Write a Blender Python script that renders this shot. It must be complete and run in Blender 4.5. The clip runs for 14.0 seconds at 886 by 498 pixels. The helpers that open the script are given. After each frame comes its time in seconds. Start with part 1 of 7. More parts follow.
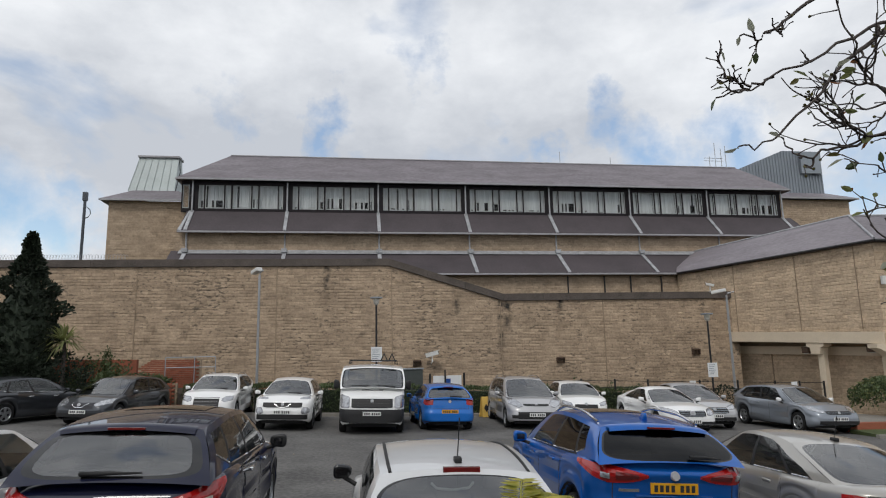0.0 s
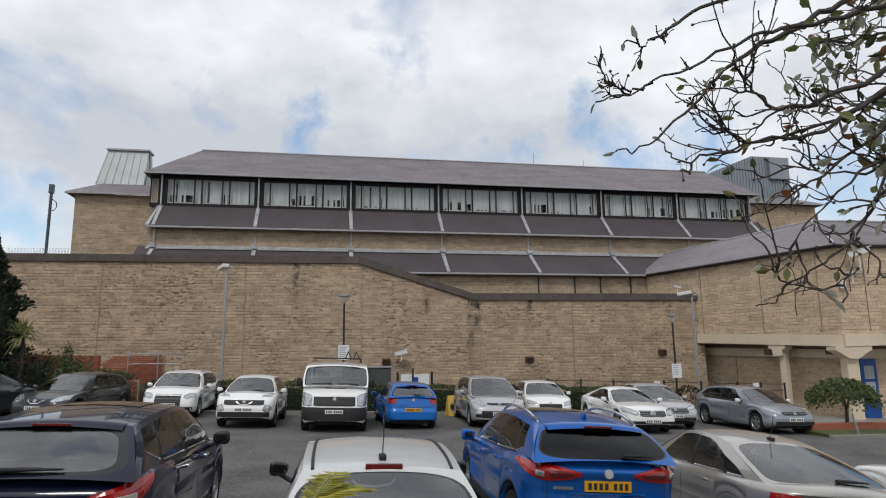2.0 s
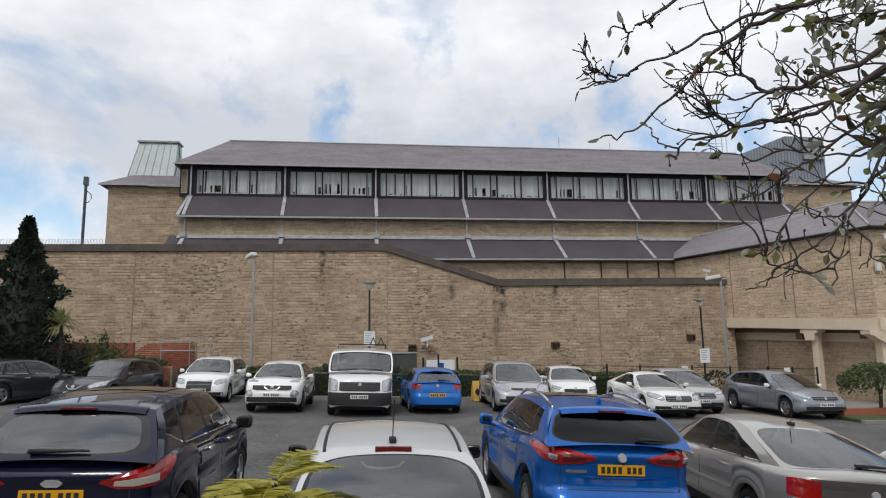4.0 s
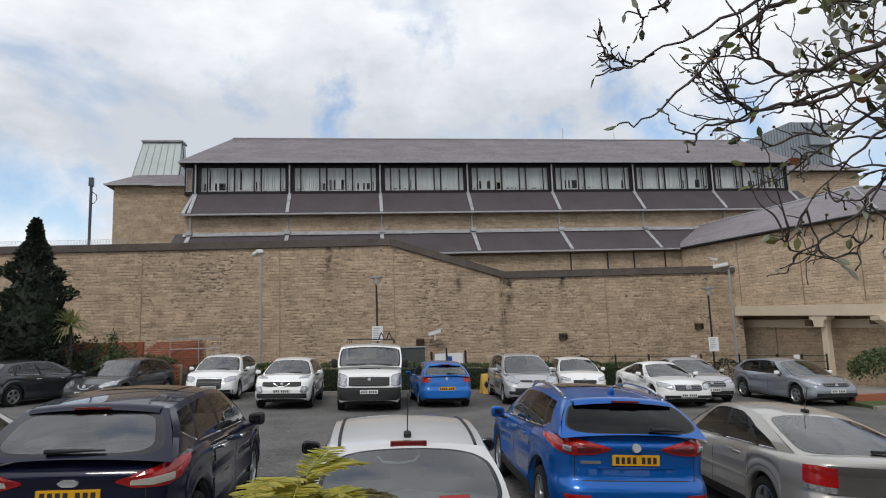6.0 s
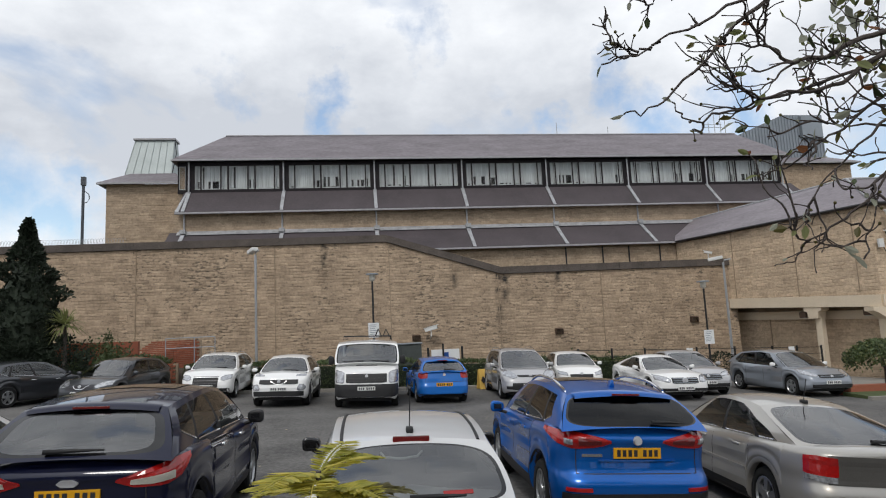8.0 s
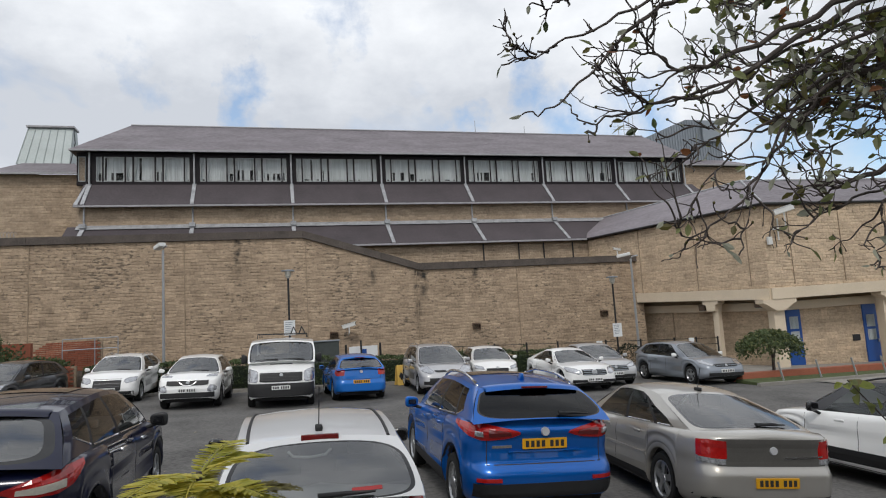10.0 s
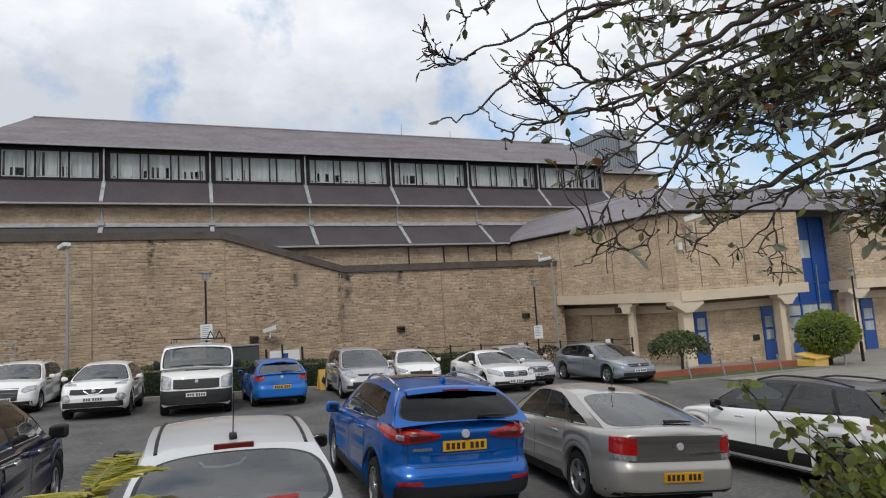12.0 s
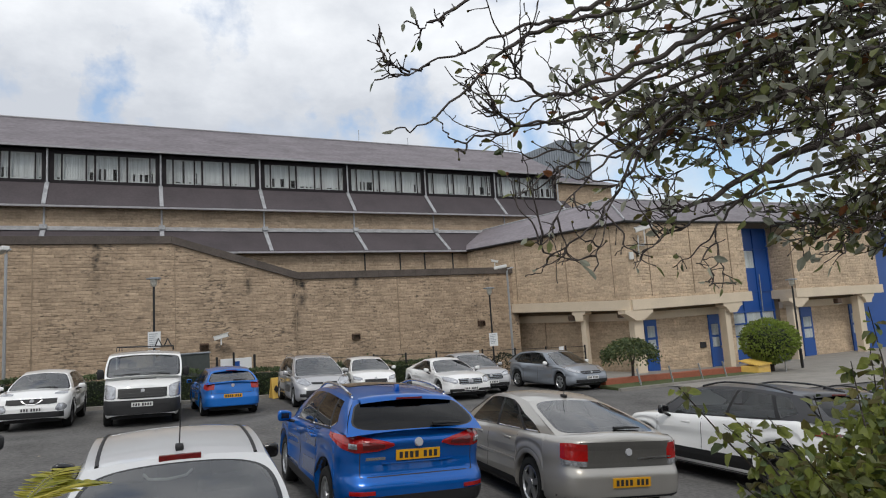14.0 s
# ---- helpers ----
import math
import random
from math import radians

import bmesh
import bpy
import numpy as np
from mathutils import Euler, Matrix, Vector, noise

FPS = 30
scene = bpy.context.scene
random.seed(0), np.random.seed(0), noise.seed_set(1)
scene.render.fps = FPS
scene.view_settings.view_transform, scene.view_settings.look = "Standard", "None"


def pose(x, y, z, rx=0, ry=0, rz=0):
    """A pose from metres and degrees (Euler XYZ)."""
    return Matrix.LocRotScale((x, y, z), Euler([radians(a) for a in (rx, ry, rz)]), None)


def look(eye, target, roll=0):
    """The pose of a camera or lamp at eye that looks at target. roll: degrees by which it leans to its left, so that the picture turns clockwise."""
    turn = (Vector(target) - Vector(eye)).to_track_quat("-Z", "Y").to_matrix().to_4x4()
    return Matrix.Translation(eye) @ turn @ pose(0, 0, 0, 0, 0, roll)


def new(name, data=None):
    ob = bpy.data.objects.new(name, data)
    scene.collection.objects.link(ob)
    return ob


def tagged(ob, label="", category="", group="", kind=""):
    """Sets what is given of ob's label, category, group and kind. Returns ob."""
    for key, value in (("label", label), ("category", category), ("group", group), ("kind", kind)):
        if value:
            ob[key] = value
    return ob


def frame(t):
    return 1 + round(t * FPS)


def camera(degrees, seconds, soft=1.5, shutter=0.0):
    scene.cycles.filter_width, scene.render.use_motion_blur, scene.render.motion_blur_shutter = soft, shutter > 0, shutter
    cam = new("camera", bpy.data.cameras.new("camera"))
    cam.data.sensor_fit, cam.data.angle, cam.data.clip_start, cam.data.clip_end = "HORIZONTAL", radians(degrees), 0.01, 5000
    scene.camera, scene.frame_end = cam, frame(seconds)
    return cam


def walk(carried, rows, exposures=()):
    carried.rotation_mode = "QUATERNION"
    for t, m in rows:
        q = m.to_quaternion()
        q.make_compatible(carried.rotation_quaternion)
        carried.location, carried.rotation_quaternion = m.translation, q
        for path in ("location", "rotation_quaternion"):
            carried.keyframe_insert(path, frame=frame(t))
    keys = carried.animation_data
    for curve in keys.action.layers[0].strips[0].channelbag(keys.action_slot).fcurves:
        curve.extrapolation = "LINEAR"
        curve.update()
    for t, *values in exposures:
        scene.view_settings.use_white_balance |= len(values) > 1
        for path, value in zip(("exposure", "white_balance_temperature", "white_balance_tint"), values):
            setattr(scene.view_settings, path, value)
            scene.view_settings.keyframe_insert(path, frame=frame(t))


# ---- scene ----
cam = camera(70.44, 14.0, soft=1.1)
PATH = [
    (0, (0.563, -0.321, 2.315), (0.855, 1.628, 2.652), -1.24),
    (0.5, (0.638, -0.362, 2.315), (0.961, 1.584, 2.645), -1.14),
    (1, (0.763, -0.476, 2.304), (1.100, 1.467, 2.635), -1.04),
    (1.5, (0.862, -0.518, 2.303), (1.205, 1.423, 2.638), -0.95),
    (2, (0.966, -0.413, 2.299), (1.324, 1.526, 2.632), -0.73),
    (2.5, (1.049, -0.344, 2.297), (1.428, 1.591, 2.628), -0.55),
    (3, (1.090, -0.387, 2.279), (1.482, 1.549, 2.589), -0.58),
    (3.5, (1.146, -0.522, 2.276), (1.480, 1.428, 2.574), -0.49),
    (4, (1.130, -0.503, 2.292), (1.400, 1.457, 2.583), -0.97),
    (6.5, (1.059, -0.447, 2.292), (1.316, 1.518, 2.560), -2.31),
    (7, (1.035, -0.425, 2.284), (1.294, 1.540, 2.549), -2.59),
    (9.5, (1.082, -0.447, 2.278), (1.489, 1.497, 2.518), -3.02),
    (10, (1.112, -0.455, 2.273), (1.632, 1.462, 2.507), -3.46),
    (10.5, (1.116, -0.443, 2.269), (1.698, 1.457, 2.497), -3.71),
    (11, (1.134, -0.459, 2.266), (1.810, 1.410, 2.489), -3.87),
    (11.5, (1.149, -0.463, 2.272), (1.878, 1.386, 2.495), -3.87),
    (12, (1.147, -0.463, 2.278), (1.891, 1.379, 2.506), -3.76),
    (12.5, (1.155, -0.459, 2.293), (1.902, 1.381, 2.530), -3.70),
    (13, (1.169, -0.471, 2.286), (1.920, 1.367, 2.527), -3.75),
    (13.5, (1.155, -0.478, 2.284), (1.946, 1.343, 2.523), -3.61),
    (14, (1.157, -0.489, 2.283), (2.027, 1.295, 2.525), -3.68),
]
walk(cam, [(t, look(eye, target, roll)) for t, eye, target, roll in PATH], [(0, -0.16), (2, -0.08), (4, 0.0), (14, 0.0)])

# ---- world and light ----
scene.view_settings.exposure = 0.0
world = bpy.data.worlds.new("world")
scene.world = world
world.use_nodes = True
wn, wl = world.node_tree.nodes, world.node_tree.links
wn.clear()
w_out = wn.new("ShaderNodeOutputWorld")
sky = wn.new("ShaderNodeTexSky")
sky.sky_type, sky.sun_disc = "NISHITA", False
SUN_EL, SUN_AZ = 50.0, 200.0
sky.sun_elevation, sky.sun_rotation = radians(SUN_EL), radians(SUN_AZ)
sky.air_density, sky.dust_density, sky.ozone_density = 1.3, 0.2, 4.0
w_co = wn.new("ShaderNodeTexCoord")
w_map = wn.new("ShaderNodeMapping")
w_map.inputs["Scale"].default_value = (1.0, 1.0, 1.7)
w_map.inputs["Location"].default_value = (3.1, 0.4, 0.2)
wl.new(w_co.outputs["Generated"], w_map.inputs["Vector"])
n_big = wn.new("ShaderNodeTexNoise")
n_big.inputs["Scale"].default_value, n_big.inputs["Detail"].default_value, n_big.inputs["Roughness"].default_value = 3.2, 8.0, 0.5
n_big.inputs["Distortion"].default_value = 0.3
wl.new(w_map.outputs["Vector"], n_big.inputs["Vector"])
n_shade = wn.new("ShaderNodeTexNoise")
n_shade.inputs["Scale"].default_value, n_shade.inputs["Detail"].default_value, n_shade.inputs["Roughness"].default_value = 2.6, 8.0, 0.58
wl.new(w_map.outputs["Vector"], n_shade.inputs["Vector"])
cover = wn.new("ShaderNodeMapRange")
cover.inputs["From Min"].default_value, cover.inputs["From Max"].default_value = 0.27, 0.40
cover.inputs["To Min"].default_value = 0.30
wl.new(n_big.outputs["Fac"], cover.inputs["Value"])
n_tear = wn.new("ShaderNodeTexNoise")
n_tear.inputs["Scale"].default_value, n_tear.inputs["Detail"].default_value, n_tear.inputs["Roughness"].default_value = 8.0, 7.0, 0.60
wl.new(w_co.outputs["Generated"], n_tear.inputs["Vector"])
w_tear = wn.new("ShaderNodeVectorMath")
w_tear.operation = "MULTIPLY_ADD"
w_tear.inputs[1].default_value, w_tear.inputs[2].default_value = (0.26, 0.26, 0.26), (-0.13, -0.13, -0.13)
wl.new(n_tear.outputs["Color"], w_tear.inputs[0])
w_torn = wn.new("ShaderNodeVectorMath")
w_torn.operation = "ADD"
wl.new(w_co.outputs["Generated"], w_torn.inputs[0])
wl.new(w_tear.outputs[0], w_torn.inputs[1])
cloud_cover = cover.outputs["Result"]
for gap, size, depth in (((-0.030, 0.936, 0.350), 0.050, 0.75), ((-0.020, 0.945, 0.310), 0.055, 0.75), ((0.095, 0.888, 0.450), 0.050, 0.5), ((0.118, 0.890, 0.420), 0.040, 0.4), ((0.400, 0.849, 0.345), 0.055, 0.75), ((0.43, 0.85, 0.295), 0.075, 0.8), ((0.530, 0.795, 0.285), 0.08, 0.8), ((-0.372, 0.887, 0.265), 0.05, 0.6), ((-0.47, 0.86, 0.20), 0.11, 0.85), ((-0.40, 0.90, 0.18), 0.08, 0.8), ((0.761, 0.613, 0.20), 0.15, 0.85), ((0.68, 0.70, 0.22), 0.09, 0.7), ((-0.16, 0.919, 0.355), 0.045, 0.4), ((0.30, 0.91, 0.28), 0.05, 0.7)):
    g_d, g_r, g_m = wn.new("ShaderNodeVectorMath"), wn.new("ShaderNodeMapRange"), wn.new("ShaderNodeMath")
    g_d.operation, g_m.operation = "DISTANCE", "MINIMUM"
    g_d.inputs[1].default_value = gap
    wl.new(w_torn.outputs[0], g_d.inputs[0])
    g_r.inputs["From Min"].default_value, g_r.inputs["From Max"].default_value = size * 0.25, size
    g_r.inputs["To Min"].default_value = 1.0 - depth
    wl.new(g_d.outputs["Value"], g_r.inputs["Value"])
    wl.new(cloud_cover, g_m.inputs[0])
    wl.new(g_r.outputs["Result"], g_m.inputs[1])
    cloud_cover = g_m.outputs[0]
cl_ramp = wn.new("ShaderNodeValToRGB")
cl_ramp.color_ramp.elements[0].position, cl_ramp.color_ramp.elements[1].position = 0.38, 0.62
cl_ramp.color_ramp.elements[0].color = (0.935, 0.962, 1.0, 1)
cl_ramp.color_ramp.elements[1].color = (0.60, 0.635, 0.695, 1)
wl.new(n_shade.outputs["Fac"], cl_ramp.inputs["Fac"])
w_sky = wn.new("ShaderNodeBackground")
w_sky.inputs["Strength"].default_value = 0.15
wl.new(sky.outputs["Color"], w_sky.inputs["Color"])
w_cloud = wn.new("ShaderNodeBackground")
w_cloud.inputs["Strength"].default_value = 1.04
wl.new(cl_ramp.outputs["Color"], w_cloud.inputs["Color"])
w_mix = wn.new("ShaderNodeMixShader")
wl.new(cloud_cover, w_mix.inputs["Fac"])
wl.new(w_sky.outputs[0], w_mix.inputs[1])
wl.new(w_cloud.outputs[0], w_mix.inputs[2])
wl.new(w_mix.outputs[0], w_out.inputs["Surface"])

sun_data = bpy.data.lights.new("sun", "SUN")
sun_data.energy, sun_data.angle, sun_data.color = 1.2, radians(14), (1.0, 0.96, 0.9)
sun = new("sun", sun_data)
_el, _az = radians(SUN_EL), radians(SUN_AZ)
sun.matrix_world = look((0, 0, 60), (-math.sin(_az) * math.cos(_el) * 50, -math.cos(_az) * math.cos(_el) * 50, 60 - math.sin(_el) * 50))

# ---- materials ----
def mat(name, color, rough=0.6, metal=0.0, var=0.15, scale=6.0, fine=60.0, bump=0.0, coat=0.0, tint=None, per_piece=0.0, stain=0.0, stain_color=(0.03, 0.028, 0.025), stretch=(1, 1, 1), spec=0.5, through_light=0.0, streaks=(), spots=0.0):
    """A surface with a base colour that varies at two scales, optional relief, clear coat and stains."""
    m = bpy.data.materials.new(name)
    m.use_nodes = True
    n, l = m.node_tree.nodes, m.node_tree.links
    b = n["Principled BSDF"]
    b.inputs["Roughness"].default_value, b.inputs["Metallic"].default_value = rough, metal
    b.inputs["Specular IOR Level"].default_value = spec
    if coat:
        b.inputs["Coat Weight"].default_value, b.inputs["Coat Roughness"].default_value = coat, 0.03
    co = n.new("ShaderNodeTexCoord")
    mp = n.new("ShaderNodeMapping")
    mp.inputs["Scale"].default_value = stretch
    l.new(co.outputs["Object"], mp.inputs["Vector"])
    big, small = n.new("ShaderNodeTexNoise"), n.new("ShaderNodeTexNoise")
    for node, sc, det in ((big, scale, 4.0), (small, fine, 3.0)):
        node.inputs["Scale"].default_value, node.inputs["Detail"].default_value = sc, det
        l.new(mp.outputs["Vector"], node.inputs["Vector"])
    add = n.new("ShaderNodeMath")
    add.operation = "ADD"
    l.new(big.outputs["Fac"], add.inputs[0])
    l.new(small.outputs["Fac"], add.inputs[1])
    last = add.outputs[0]
    if per_piece:
        info, geo = n.new("ShaderNodeObjectInfo"), n.new("ShaderNodeNewGeometry")
        s1, s2, s3 = n.new("ShaderNodeMath"), n.new("ShaderNodeMath"), n.new("ShaderNodeMath")
        s1.operation = "ADD"
        l.new(info.outputs["Random"], s1.inputs[0])
        l.new(geo.outputs["Random Per Island"], s1.inputs[1])
        s2.operation = "FRACT"
        l.new(s1.outputs[0], s2.inputs[0])
        s3.operation = "MULTIPLY_ADD"
        s3.inputs[1].default_value = per_piece
        l.new(s2.outputs[0], s3.inputs[0])
        l.new(last, s3.inputs[2])
        last = s3.outputs[0]
    mr = n.new("ShaderNodeMapRange")
    mr.inputs["From Min"].default_value, mr.inputs["From Max"].default_value = 0.65, 1.35 + per_piece
    l.new(last, mr.inputs["Value"])
    mix = n.new("ShaderNodeMix")
    mix.data_type = "RGBA"
    lo = [c * (1 - var) for c in color]
    hi = [min(1, c * (1 + var)) for c in (tint or color)]
    mix.inputs[6].default_value, mix.inputs[7].default_value = (*lo, 1), (*hi, 1)
    l.new(mr.outputs["Result"], mix.inputs[0])
    col = mix.outputs[2]
    if stain:
        sn = n.new("ShaderNodeTexNoise")
        sn.inputs["Scale"].default_value, sn.inputs["Detail"].default_value, sn.inputs["Roughness"].default_value = 0.9, 9.0, 0.72
        smp = n.new("ShaderNodeMapping")
        smp.inputs["Scale"].default_value = (0.7, 0.7, 1.6)
        l.new(co.outputs["Object"], smp.inputs["Vector"])
        l.new(smp.outputs["Vector"], sn.inputs["Vector"])
        sr = n.new("ShaderNodeMapRange")
        sr.inputs["From Min"].default_value, sr.inputs["From Max"].default_value, sr.inputs["To Max"].default_value = 0.60, 0.76, stain
        l.new(sn.outputs["Fac"], sr.inputs["Value"])
        mx = n.new("ShaderNodeMix")
        mx.data_type = "RGBA"
        mx.inputs[7].default_value = (*stain_color, 1)
        l.new(sr.outputs["Result"], mx.inputs[0])
        l.new(col, mx.inputs[6])
        col = mx.outputs[2]
    if spots:
        # pitted dark flecks in loose clumps
        fl, cl = n.new("ShaderNodeTexNoise"), n.new("ShaderNodeTexNoise")
        fl.inputs["Scale"].default_value, fl.inputs["Detail"].default_value, fl.inputs["Roughness"].default_value = 7.0, 4.0, 0.6
        cl.inputs["Scale"].default_value, cl.inputs["Detail"].default_value = 0.55, 3.0
        fmp = n.new("ShaderNodeMapping")
        fmp.inputs["Scale"].default_value = (0.6, 0.6, 1.5)
        l.new(co.outputs["Object"], fmp.inputs["Vector"])
        l.new(fmp.outputs["Vector"], fl.inputs["Vector"])
        l.new(co.outputs["Object"], cl.inputs["Vector"])
        fa, fm = n.new("ShaderNodeMath"), n.new("ShaderNodeMapRange")
        fa.operation = "MULTIPLY_ADD"
        fa.inputs[1].default_value = 0.45
        l.new(cl.outputs["Fac"], fa.inputs[0])
        l.new(fl.outputs["Fac"], fa.inputs[2])
        fm.inputs["From Min"].default_value, fm.inputs["From Max"].default_value, fm.inputs["To Max"].default_value = 0.80, 0.92, spots
        l.new(fa.outputs[0], fm.inputs["Value"])
        mx = n.new("ShaderNodeMix")
        mx.data_type = "RGBA"
        mx.inputs[7].default_value = (*stain_color, 1)
        l.new(fm.outputs["Result"], mx.inputs[0])
        l.new(col, mx.inputs[6])
        col = mx.outputs[2]
    for sx, sw, z0, z1 in streaks:
        # a dirty run down the wall at one place along it
        sep = n.new("ShaderNodeSeparateXYZ")
        l.new(co.outputs["Object"], sep.inputs[0])
        d1, d2, d3 = n.new("ShaderNodeMath"), n.new("ShaderNodeMath"), n.new("ShaderNodeMapRange")
        d1.operation, d2.operation = "SUBTRACT", "ABSOLUTE"
        l.new(sep.outputs["X"], d1.inputs[0])
        d1.inputs[1].default_value = sx
        l.new(d1.outputs[0], d2.inputs[0])
        d3.inputs["From Min"].default_value, d3.inputs["From Max"].default_value = sw, sw * 0.2
        l.new(d2.outputs[0], d3.inputs["Value"])
        zr = n.new("ShaderNodeMapRange")
        zr.inputs["From Min"].default_value, zr.inputs["From Max"].default_value = z0, z1
        l.new(sep.outputs["Z"], zr.inputs["Value"])
        g = n.new("ShaderNodeTexNoise")
        g.inputs["Scale"].default_value, g.inputs["Detail"].default_value = 3.0, 5.0
        l.new(co.outputs["Object"], g.inputs["Vector"])
        gr = n.new("ShaderNodeMapRange")
        gr.inputs["From Min"].default_value, gr.inputs["From Max"].default_value = 0.40, 0.60
        l.new(g.outputs["Fac"], gr.inputs["Value"])
        m1, m2 = n.new("ShaderNodeMath"), n.new("ShaderNodeMath")
        m1.operation = m2.operation = "MULTIPLY"
        l.new(d3.outputs["Result"], m1.inputs[0])
        l.new(zr.outputs["Result"], m1.inputs[1])
        l.new(m1.outputs[0], m2.inputs[0])
        l.new(gr.outputs["Result"], m2.inputs[1])
        mx = n.new("ShaderNodeMix")
        mx.data_type = "RGBA"
        mx.inputs[7].default_value = (*stain_color, 1)
        l.new(m2.outputs[0], mx.inputs[0])
        l.new(col, mx.inputs[6])
        col = mx.outputs[2]
    l.new(col, b.inputs["Base Color"])
    if through_light:
        tl, ms = n.new("ShaderNodeBsdfTranslucent"), n.new("ShaderNodeMixShader")
        l.new(col, tl.inputs["Color"])
        ms.inputs[0].default_value = through_light
        l.new(b.outputs[0], ms.inputs[1])
        l.new(tl.outputs[0], ms.inputs[2])
        l.new(ms.outputs[0], n["Material Output"].inputs["Surface"])
    if bump:
        bp = n.new("ShaderNodeBump")
        bp.inputs["Strength"].default_value, bp.inputs["Distance"].default_value = bump, 0.02
        l.new(small.outputs["Fac"], bp.inputs["Height"])
        l.new(bp.outputs["Normal"], b.inputs["Normal"])
    return m


def glass(name, tint, gloss=1.0):
    """Tinted pane: lets light through and mirrors by its angle."""
    m = bpy.data.materials.new(name)
    m.use_nodes = True
    n, l = m.node_tree.nodes, m.node_tree.links
    n.clear()
    out, tr, gl, mx, fr = (n.new(k) for k in ("ShaderNodeOutputMaterial", "ShaderNodeBsdfTransparent", "ShaderNodeBsdfGlossy", "ShaderNodeMixShader", "ShaderNodeFresnel"))
    tr.inputs["Color"].default_value = (*tint, 1)
    gl.inputs["Roughness"].default_value = 0.02
    fr.inputs["IOR"].default_value = 1.0 + 0.55 * gloss
    l.new(fr.outputs[0], mx.inputs[0])
    l.new(tr.outputs[0], mx.inputs[1])
    l.new(gl.outputs[0], mx.inputs[2])
    l.new(mx.outputs[0], out.inputs["Surface"])
    return m


def paint(name, color, metal=0.0, rough=0.35):
    return mat(name, color, rough, metal, 0.05, 1.5, 400.0, 0.0, 1.0, spec=0.12)


